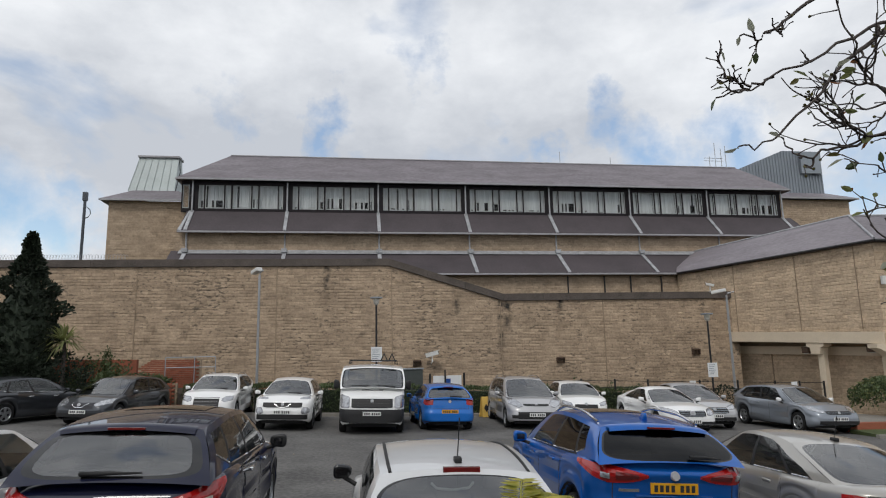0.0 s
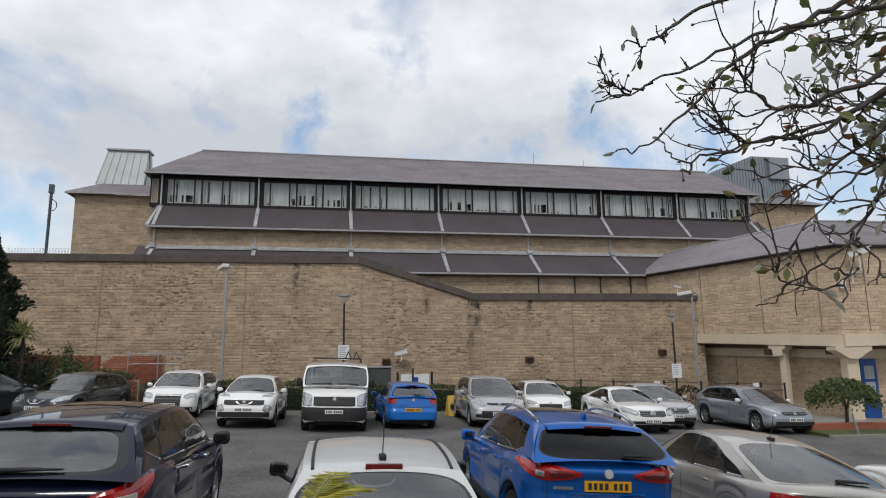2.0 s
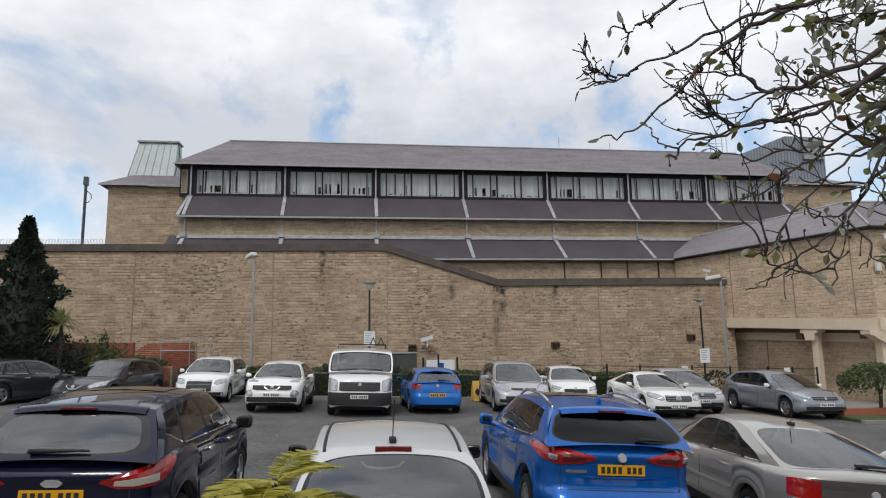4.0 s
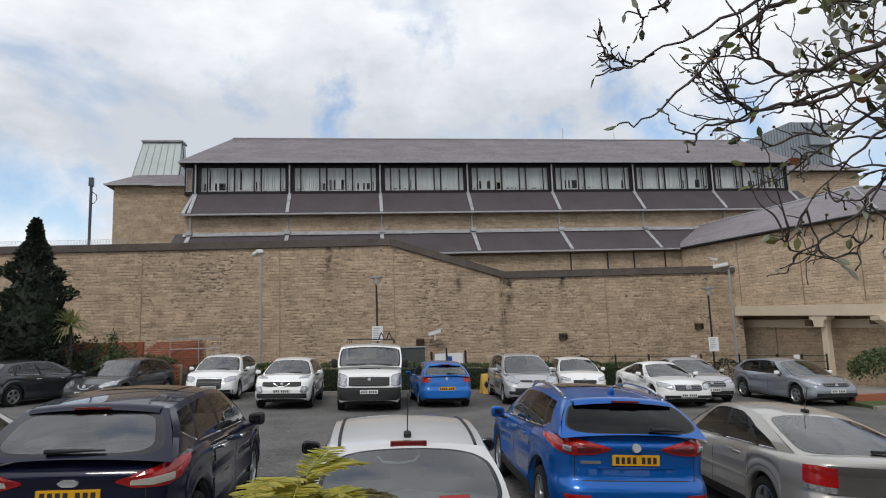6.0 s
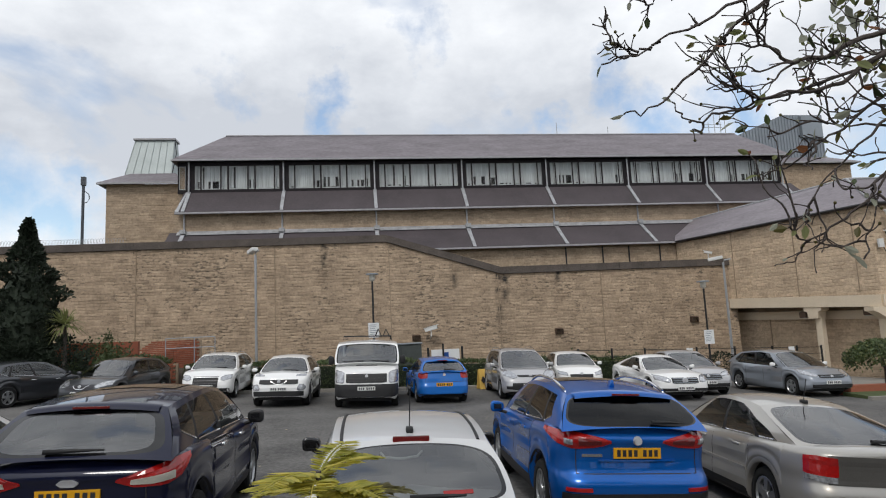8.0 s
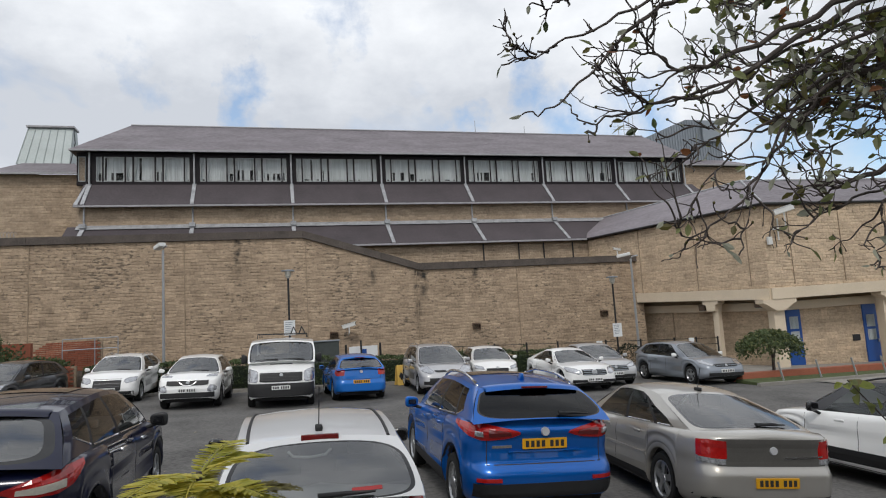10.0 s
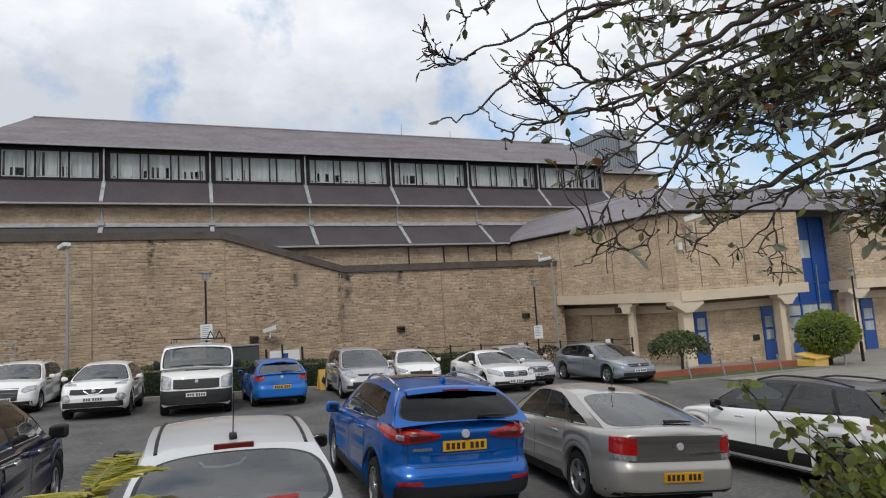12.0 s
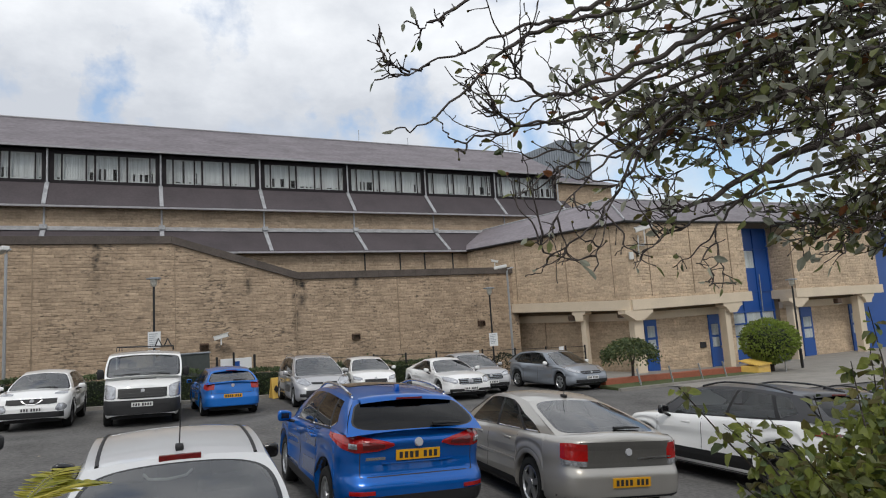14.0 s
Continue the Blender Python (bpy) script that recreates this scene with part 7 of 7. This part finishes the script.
def conifer_shape(r):
    z = r.random() ** 1.25
    rad = float(np.interp(z, (0, 0.08, 0.3, 0.5, 0.66, 0.74, 0.80, 0.9, 1.0), (0.85, 1.05, 1.10, 1.05, 0.95, 0.72, 0.34, 0.21, 0.03))) * (1 + 0.22 * math.sin(z * 41))
    a = r.random() * math.tau
    q = 1 + 0.6 * noise.noise(Vector((math.cos(a) * 1.5, math.sin(a) * 1.5, z * 8)))
    k = rad * q * (0.7 + 0.32 * r.random())
    return Vector((math.cos(a) * k, math.sin(a) * k, 0.4 + z * 6.0)), Vector((math.cos(a), math.sin(a), 0.5))


cf = leafy("conifer", "tall dark green conifer by the stone wall", "tree", (-11.75, 25.9, 0.98), conifer_shape, 9000, 0.17, M["leaf_dark"], 51, [([(0, 0, -0.6), (0, 0, 2.5), (0, 0, 6.2)], (0.14, 0.1, 0.02))])
part("inner_crown", tube([(0, 0, 0.5), (0, 0, 1.5), (0, 0, 3.5), (0, 0, 5.2)], (0.6, 0.95, 0.8, 0.12), 10), M["leaf_dark"], cf, "dense dark inside")
yc = empty("cabbage_palm", Matrix.Translation((-10.05, 25.3, 1.0)), "spiky cabbage palm with yellowed lower leaves", "plant")
part("trunk", tube([(0, 0, -0.4), (0.03, 0, 1.2), (0, 0, 2.25)], (0.09, 0.07, 0.06)), M["bark"], yc)
r = random.Random(8)
vs, fs = [], []
for _ in range(120):
    d = Vector((r.gauss(0, 0.6), r.gauss(0, 0.6), r.uniform(-0.5, 1.2))).normalized()
    p0 = Vector((0, 0, 2.2))
    ln = r.uniform(0.7, 1.1)
    p1, p2 = p0 + d * ln * 0.6, p0 + d * ln + Vector((0, 0, -0.22))
    s = d.cross(Vector((0, 0, 1))).normalized() * 0.025
    k = len(vs)
    vs += [p0 - s, p0 + s, p1 + s, p1 - s, p2]
    fs += [(k, k + 1, k + 2, k + 3), (k + 3, k + 2, k + 4)]
leaf_part("sword_leaf_mass", vs, fs, M["yucca"], yc)
for k, (x, y, rx, rz, mt) in enumerate(((-13.4, 26.0, 1.7, 1.5, "leaf_dark"), (-11.6, 25.4, 1.5, 1.25, "leaf_dark"), (-9.2, 26.2, 1.3, 1.0, "leaf_hedge"), (-8.3, 25.7, 1.0, 0.5, "leaf_hedge"), (-15.8, 25.8, 1.9, 1.7, "leaf_dark"), (-10.1, 25.3, 1.2, 1.1, "leaf_dark"), (-7.1, 25.8, 0.8, 0.35, "leaf_hedge"))):
    sb_ = leafy("shrub", "mixed dark green shrub on the soil bank", "shrub", (x, y, 1.2), blob(rx, 0.8, rz, 0.25, 0.3, 0.6, k), 2600, 0.11, M[mt], 60 + k)
leafy("shrub", "small upright dark shrub beside the palm", "shrub", (-8.95, 26.6, 2.0), blob(0.16, 0.16, 0.55, 0.4, 0.2, 0.4), 260, 0.09, M["leaf_hedge"], 71)
leafy("shrub", "low reddish shrub at the wall foot", "shrub", (-2.6, 27.6, 0.7), blob(1.0, 0.4, 0.35, 0.3, 0.3, 0.5), 420, 0.10, M["leaf_rust"], 72)
leafy("shrub", "low dark shrub at the wall foot", "shrub", (-0.2, 27.6, 0.6), blob(0.55, 0.35, 0.45, 0.3, 0.3, 0.5), 300, 0.10, M["leaf_dark"], 73)
for k, x in enumerate((9.1, 10.4, 12.0, 13.4)):
    leafy("shrub", "small upright green shrub above the hedge", "shrub", (x, 26.9, ground_z(x) + 0.5), blob(0.22, 0.2, 0.5, 0.3, 0.3, 0.4), 180, 0.09, M["leaf_hedge"], 74 + k)


def umbrella_shape(r):
    a, q = r.random() * math.tau, math.sqrt(r.random())
    b = 1 + 0.25 * noise.noise(Vector((math.cos(a) * 2, math.sin(a) * 2, 3)))
    rad = 1.08 * q * b
    z = 1.80 - 0.50 * q * q - r.random() * 0.42 * (0.4 + q)
    return Vector((math.cos(a) * rad, math.sin(a) * rad, z)), Vector((math.cos(a) * 0.6, math.sin(a) * 0.6, -0.7))


leafy("weeping_tree", "small mop-headed weeping tree in the bed", "tree", (18.95, 19.45, ground_z(18.75) + 0.05), umbrella_shape, 3800, 0.10, M["leaf_hedge"], 80, [([(0.05, 0, -0.1), (0.1, 0, 0.7), (-0.1, 0, 1.5)], (0.07, 0.055, 0.04)), ([(0.1, 0, 0.6), (0.25, 0, 1.1), (0.35, 0.1, 1.5)], (0.045, 0.03, 0.02))], M["leaf"])
leafy("clipped_tree", "dense round clipped evergreen by the entrance", "tree", (27.5, 19.6, ground_z(27.5)), blob(1.28, 1.2, 1.0, 1.42, 0.05, 0.86), 5200, 0.12, M["leaf_clipped"], 82, [([(0, 0, -0.1), (0, 0, 1.2)], (0.09, 0.08))], M["leaf"])
# added dark filler for the shade deep in the bright leaves
part("crown_core", tube([(0, 0, 0.7), (0, 0, 1.1), (0, 0, 1.7), (0, 0, 2.1)], (0.5, 0.95, 0.95, 0.4), 12), M["leaf_dark"], bpy.data.objects["clipped_tree"], "solid core coloured as the crown's inner shade")

# -- near fern-like shoot, bottom of the view --
fr = empty("fern", Matrix.Translation((0.935, 1.10, 0.755)), "yellow-green fern shoot with brown-tipped fronds", "fern")
part("stem", tube([(0, 0, 0), (0.02, 0.01, 0.6), (0, 0, 1.22)], (0.012, 0.010, 0.007), 6), M["bark"], fr)
r = random.Random(12)
for k in range(15):
    a = k * 2.4 + r.uniform(-0.2, 0.2)
    up = r.uniform(0.10, 0.48)
    ln = r.uniform(0.17, 0.25)
    base = Vector((0, 0, 1.15 + 0.06 * (k % 4) / 3))
    pts = []
    for j in range(8):
        q = j / 7
        pts.append(base + Vector((math.cos(a) * ln * q, math.sin(a) * ln * q, ln * up * q - 0.075 * q * q)))
    fb = part("frond", tube(pts, [0.0035 * (1 - 0.7 * j / 7) for j in range(8)], 5), M["fern"], fr)
    vs, fs = [], []
    for j in range(1, 29):
        q = j / 28
        p = base + Vector((math.cos(a) * ln * q, math.sin(a) * ln * q, ln * up * q - 0.075 * q * q))
        d = Vector((math.cos(a), math.sin(a), up - 0.22 * q))
        s = Vector((-math.sin(a), math.cos(a), 0))
        w = 0.062 * math.sin(math.pi * (0.12 + 0.86 * q)) ** 0.7
        for sg in (1, -1):
            add_leaf(vs, fs, p, s * sg + d * 0.55 + Vector((0, 0, -0.15)) + rvec(r) * 0.1, Vector((0, 0, 1)) + rvec(r) * 0.2, w, w * 0.30, 0.1)
    lp = leaf_part("leaflet", vs, fs, M["fern"] if k % 4 else M["leaf_olive"], fb)

# -- near leafy bush at the right --
BUSH = Vector((3.50, 1.0, 0.72))
nb = empty("bush", Matrix.Translation(BUSH), "broad-leaved green bush with browning leaves", "bush")
r = random.Random(21)
lv = {m: ([], []) for m in ("leaf_bright", "leaf", "leaf_olive", "leaf_hedge")}


def bush_leaf(p, d, ln):
    m = r.choice(("leaf_bright", "leaf_bright", "leaf_bright", "leaf", "leaf", "leaf_bright", "leaf_hedge", "leaf_olive", "leaf_olive"))
    add_leaf(*lv[m], p, d, Vector((0, -0.5, 1)) + rvec(r) * 0.8, ln * 1.15, ln * 0.80, 0.3)


# long shoots that stand out of the mass
TIPS = [(-0.73, 0.10, 1.31), (-0.60, 0.05, 1.18), (-0.45, 0.12, 1.16), (-0.22, 0.18, 1.15), (0.02, 0.15, 1.20), (0.20, 0.10, 1.32), (0.33, 0.08, 1.53), (0.42, 0.15, 1.36), (0.55, 0.05, 1.40), (-0.35, -0.05, 1.05), (0.12, -0.1, 1.12), (0.68, 0.2, 1.45)]
for k in range(16):
    TIPS.append((r.uniform(-0.45, 0.9), r.uniform(-0.3, 0.35), r.uniform(0.75, 1.08)))
for k, tip in enumerate(TIPS):
    top = Vector(tip)
    base = Vector((r.uniform(-0.1, 0.25), r.uniform(-0.1, 0.1), 0))
    mid = base.lerp(top, 0.6) + Vector((0.10, 0, 0.10)) + rvec(r) * 0.04
    pts = [base, base.lerp(mid, 0.5) + rvec(r) * 0.03, mid, mid.lerp(top, 0.5) + rvec(r) * 0.03 + Vector((0, 0, 0.02)), top]
    part("stem", tube(pts, (0.008, 0.006, 0.0045, 0.003, 0.0018), 5), M["bark"], nb, "", True)
    for j in range(34):
        q = r.uniform(0.0, 1.0)
        p = mid.lerp(pts[3], q * 2) if q < 0.5 else pts[3].lerp(top, q * 2 - 1)
        out = (rvec(r) + Vector((0, 0, -0.5))).normalized()
        bush_leaf(p + out * 0.015, out + rvec(r) * 0.3, r.uniform(0.026, 0.052))
# the leafy mass
for cx, cy, cz, rx, ry, rz, n in ((0.15, 0.05, 0.62, 0.48, 0.30, 0.42, 2400), (0.62, 0.12, 0.92, 0.34, 0.26, 0.40, 1100), (-0.02, 0.08, 0.84, 0.32, 0.22, 0.22, 650), (0.1, 0.0, 0.25, 0.4, 0.25, 0.25, 500)):
    for k in range(n):
        d = rvec(r)
        q = (0.45 + 0.55 * r.random()) * (1 + 0.5 * noise.noise(d * 2.6 + Vector((cx * 9, 0, 0))))
        bush_leaf(Vector((cx + d.x * rx * q, cy + d.y * ry * q, cz + d.z * rz * q)), d + rvec(r) * 0.7 + Vector((0, 0, -0.35)), r.uniform(0.026, 0.054))
for m, (vs, fs) in lv.items():
    leaf_part("foliage", vs, fs, M[m], nb)

# -- overhanging tree --
tree = empty("tree", Matrix.Translation((6.3, 1.2, 0.72)), "overhanging thin-branched tree with sparse turning leaves", "tree")
ORIGIN = Vector((6.3, 1.2, 0.72))
part("trunk", tube([(0, 0, -0.2), (-0.05, 0, 0.9), (-0.2, 0.05, 1.9), (-0.3, 0.1, 2.7), (-0.4, 0.1, 4.2)], (0.16, 0.13, 0.11, 0.08, 0.04), 10), M["bark"], tree, "", True)
r = random.Random(77)
lv = {m: ([], []) for m in ("leaf", "leaf_grey", "leaf_olive", "leaf_rust", "leaf_hedge")}
twigs, berries = bmesh.new(), bmesh.new()


def wander(a, b, n, wob, sag=0.0, bend=0.0):
    """A crooked way from a to b."""
    pts = []
    side_d = (b - a).cross(rvec(r)).normalized()
    for j in range(n + 1):
        q = j / n
        p = a.lerp(b, q) + Vector((0, 0, sag * math.sin(math.pi * q))) + side_d * bend * math.sin(math.tau * q * 0.9)
        if 0 < j < n:
            p = p + rvec(r) * wob * (a - b).length
        pts.append(p)
    return pts


def flow(pts, n=3):
    """Points of a smooth curve through pts."""
    out = []
    for j in range(len(pts) - 1):
        p0, p1, p2, p3 = pts[max(0, j - 1)], pts[j], pts[j + 1], pts[min(len(pts) - 1, j + 2)]
        for k in range(n):
            q = k / n
            out.append(0.5 * (2 * p1 + (p2 - p0) * q + (2 * p0 - 5 * p1 + 4 * p2 - p3) * q * q + (3 * p1 - p0 - 3 * p2 + p3) * q ** 3))
    return out + [pts[-1]]


def leaf_at(p, d, dense):
    u = r.random()
    m = "leaf_grey" if u < 0.42 else ("leaf_olive" if u < 0.54 else ("leaf_rust" if u < 0.58 else ("leaf" if u < 0.92 else "leaf_hedge")))
    ln = r.uniform(0.038, 0.070 + 0.05 * dense)
    add_leaf(*lv[m], p - ORIGIN, d + Vector((0, 0, -0.3)) + rvec(r) * 0.6, rvec(r), ln, ln * 0.5, 0.2)


# limbs from tip to root, as (x, z) in the tree's fan: long bare reaches, the middle and the hanging ones
REACH = [
    [(2.08, 3.36), (2.30, 3.43), (2.76, 3.67), (3.06, 3.78), (3.45, 3.89), (4.3, 4.25), (5.9, 4.7)],
    [(2.17, 3.15), (2.30, 3.18), (2.62, 3.46), (2.81, 3.64), (3.15, 3.82), (3.7, 4.09), (5.9, 4.8)],
    [(2.12, 3.58), (2.13, 3.47), (2.22, 3.42), (2.34, 3.46)],
    [(2.43, 3.23), (2.47, 3.15), (2.54, 3.14), (2.88, 3.24), (3.36, 3.39), (3.97, 3.68), (4.9, 4.0)],
    [(2.26, 3.68), (2.36, 3.68), (2.48, 3.77), (2.90, 4.01), (3.8, 4.5)],
]
MIDDLE = [
    [(2.69, 3.29), (2.83, 3.25), (3.15, 3.29), (3.49, 3.47), (4.22, 3.86), (4.81, 4.09), (5.9, 4.3)],
    [(2.78, 3.56), (2.88, 3.45), (3.11, 3.41), (3.71, 3.67), (4.39, 3.98), (5.9, 4.5)],
    [(3.00, 3.14), (3.45, 3.13), (3.94, 3.44), (4.63, 3.79), (5.23, 4.02), (5.95, 4.2)],
    [(3.65, 2.82), (3.96, 2.87), (4.55, 3.13), (5.33, 3.39), (5.95, 3.55)],
    [(3.58, 3.18), (4.00, 3.40), (4.42, 3.51), (5.14, 3.57), (5.95, 3.74)],
]
HANGING = [
    [(3.17, 2.50), (3.25, 2.63), (3.37, 2.88), (3.61, 3.18), (3.90, 3.38), (4.32, 3.61), (5.9, 4.1)],
    [(2.88, 2.65), (2.99, 2.60), (3.22, 2.72), (3.43, 2.95), (3.71, 3.21), (4.15, 3.46), (5.9, 4.0)],
    [(3.56, 2.60), (3.77, 2.72), (4.05, 2.80), (4.47, 2.94), (5.03, 3.08), (5.95, 3.25)],
    [(3.92, 2.43), (4.04, 2.55), (4.13, 2.75), (4.32, 2.91), (4.82, 3.09), (5.95, 3.34)],
    [(2.98, 2.71), (3.17, 2.94), (3.42, 3.12), (3.78, 3.27), (4.46, 3.27), (5.95, 3.60)],
    [(2.87, 2.93), (3.07, 3.03), (3.33, 3.16), (3.74, 3.44), (4.27, 3.71), (5.9, 4.4)],
]
BOUGHS = [(p, q, 0.15, 7) for p, q in zip(REACH, (0.017, 0.017, 0.006, 0.011, 0.012))] + [(p, 0.022 if k < 3 else 0.038, 0.5, 15) for k, p in enumerate(MIDDLE)] + [(p, 0.014, 0.30, 8) for p in HANGING]
for lo_, hi_, n_, rad_ in (((3.3, 3.35), (4.9, 4.5), 16, 0.014), ((3.5, 3.1), (4.9, 4.2), 10, 0.011), ((4.6, 2.55), (5.5, 3.1), 14, 0.011), ((4.2, 3.6), (5.4, 4.6), 11, 0.018), ((3.5, 3.0), (4.4, 3.5), 6, 0.009)):
    for k in range(n_):
        x, z = r.uniform(lo_[0], hi_[0]), r.uniform(lo_[1], hi_[1])
        lift = r.uniform(0.25, 0.95)
        BOUGHS.append(([(x, z), (x + 0.25 * (5.9 - x), z + 0.18 * lift + r.uniform(-0.08, 0.08)), (x + 0.6 * (5.9 - x), z + 0.55 * lift), (5.92, min(4.8, z + lift))], rad_, 0.75, 12))


def spur(a, d, ln, leafy_share):
    """A crooked side twig with short knuckled ends, buds and leaves."""
    tp = wander(a, a + d * ln, 5, 0.055, -0.01, 0.012)
    tp = [p + Vector((0, 0, (0.28 * (m / 5) ** 2 - 0.10 * (m / 5)) * ln)) for m, p in enumerate(tp)]
    add_tube(twigs, [p - ORIGIN for p in flow(tp, 3)], [max(0.0024, 0.0058 * (1 - 0.6 * m / 15)) for m in range(16)], 5, False)
    for m in range(3 if ln < 0.2 else 5):
        b = tp[r.randint(1, 5)]
        d3 = (d * 0.8 + rvec(r) + Vector((0, 0, 0.25))).normalized()
        t3 = wander(b, b + d3 * min(ln * 0.7, r.uniform(0.03, 0.13)), 3, 0.06)
        add_tube(twigs, [p - ORIGIN for p in flow(t3, 2)], (0.0034, 0.0030, 0.0026, 0.0024, 0.0023, 0.0027, 0.0036), 4, False)
        if r.random() < 0.10 + 0.85 * leafy_share:
            leaf_at(t3[3], d3, leafy_share)
            if r.random() < leafy_share * 0.7:
                leaf_at(t3[2], rvec(r), leafy_share)
        elif r.random() < 0.25:
            bmesh.ops.create_icosphere(berries, subdivisions=1, radius=0.0075, matrix=Matrix.Translation(t3[3] - ORIGIN))
    if r.random() < 0.15 + 0.7 * leafy_share:
        leaf_at(tp[5], d, leafy_share)


for i, (path, r0, leafy_share, n2) in enumerate(BOUGHS):
    fan = 0.06 if i < 16 else 0.5
    y0 = 2.0 + r.uniform(-fan, fan)
    knots = [Vector((x, y0 + (1.45 - y0) * max(0.0, min(1.0, (x - 4.2) / 1.7)) + r.uniform(-0.03, 0.03), z)) for x, z in path[::-1]]
    pts = flow(knots, 5)
    pts = [p + rvec(r) * 0.016 for p in pts[:-1]] + [pts[-1]]
    pts = flow(pts, 2)
    n = len(pts) - 1
    part("limb", tube([p - ORIGIN for p in pts], [max(0.0036, r0 * (1 - j / n) ** 0.8) for j in range(n + 1)], 7), M["bark"], tree, "", True)
    for j in range(n2):
        k = int(n * (r.uniform(0.35, 0.985) if i > 4 else r.uniform(0.25, 0.97)))
        d = (pts[min(n, k + 3)] - pts[max(0, k - 3)]).normalized()
        d = (d * 0.9 + rvec(r) * 0.75 + Vector((0, 0, 0.2 if i < 16 else 0.0))).normalized()
        share = leafy_share * max(0.1, min(1.0, (pts[k].x - 2.3) / 1.5))
        spur(pts[k], d, r.uniform(0.03, 0.09) if i < 5 else r.uniform(0.08, 0.36), share)
    leaf_at(pts[n], pts[n] - pts[n - 1], 0)
tw_ = part("twig_mass", twigs, M["bark"], tree, "", True)
tw_["kind"] = "stuff"
br_ = part("berry_mass", berries, M["leaf_olive"], tree)
br_["kind"] = "stuff"
for m, (vs, fs) in lv.items():
    leaf_part("foliage", vs, fs, M[m], tree)


# -- trees behind the viewer, seen only in glass and paint --
for k, (x, y, h) in enumerate(((-24, -22, 8), (-15, -21, 9), (-7, -23, 8), (1, -20, 8), (9, -22, 9), (17, -21, 8), (25, -22, 9))):
    bt = leafy("background_tree", "full leafy tree standing behind the car park", "tree", (x, y, 0.2), blob(4.4, 3.2, h * 0.42, h * 0.56, 0.35, 0.5, k), 2600, 0.55, M["leaf_hedge"], 90 + k, [([(0, 0, -0.3), (0.2, 0, h * 0.3), (0, 0, h * 0.7)], (0.35, 0.26, 0.1))])
    # added dark filler for the shade within each crown
    part("crown_core", tube([(0, 0, h * 0.2), (0, 0, h * 0.4), (0, 0, h * 0.7), (0, 0, h * 0.88)], (1.8, 3.0, 2.8, 1.0), 10), M["leaf_dark"], bt, "solid core coloured as the crown's inner shade")

# ---- groups of repeats ----
GROUPS = {"street_lamp": "street lamps by the wall", "post_lamp": "black lamp posts", "hedge": "hedges along the wall", "bollard": "metal posts on the verge", "wall_vent": "vents on the stone wall", "background_tree": "trees behind the car park", "security_camera": "security cameras", "shrub": "shrubs by the wall", "parking_barrier": "yellow barriers", "bulkhead_light": "lights under the band", "roof_spike": "rods on the ridge", "bay_sign": "small bay signs"}
for ob in list(scene.objects):
    if ob.parent is None and ob.name.split(".")[0] in GROUPS:
        ob["group"] = GROUPS[ob.name.split(".")[0]]
    elif ob.parent is None and "category" in ob and ob["category"] in ("car", "van"):
        ob["group"] = "cars in the far row" if ob.matrix_world.translation.y > 14 else "cars in the near row"
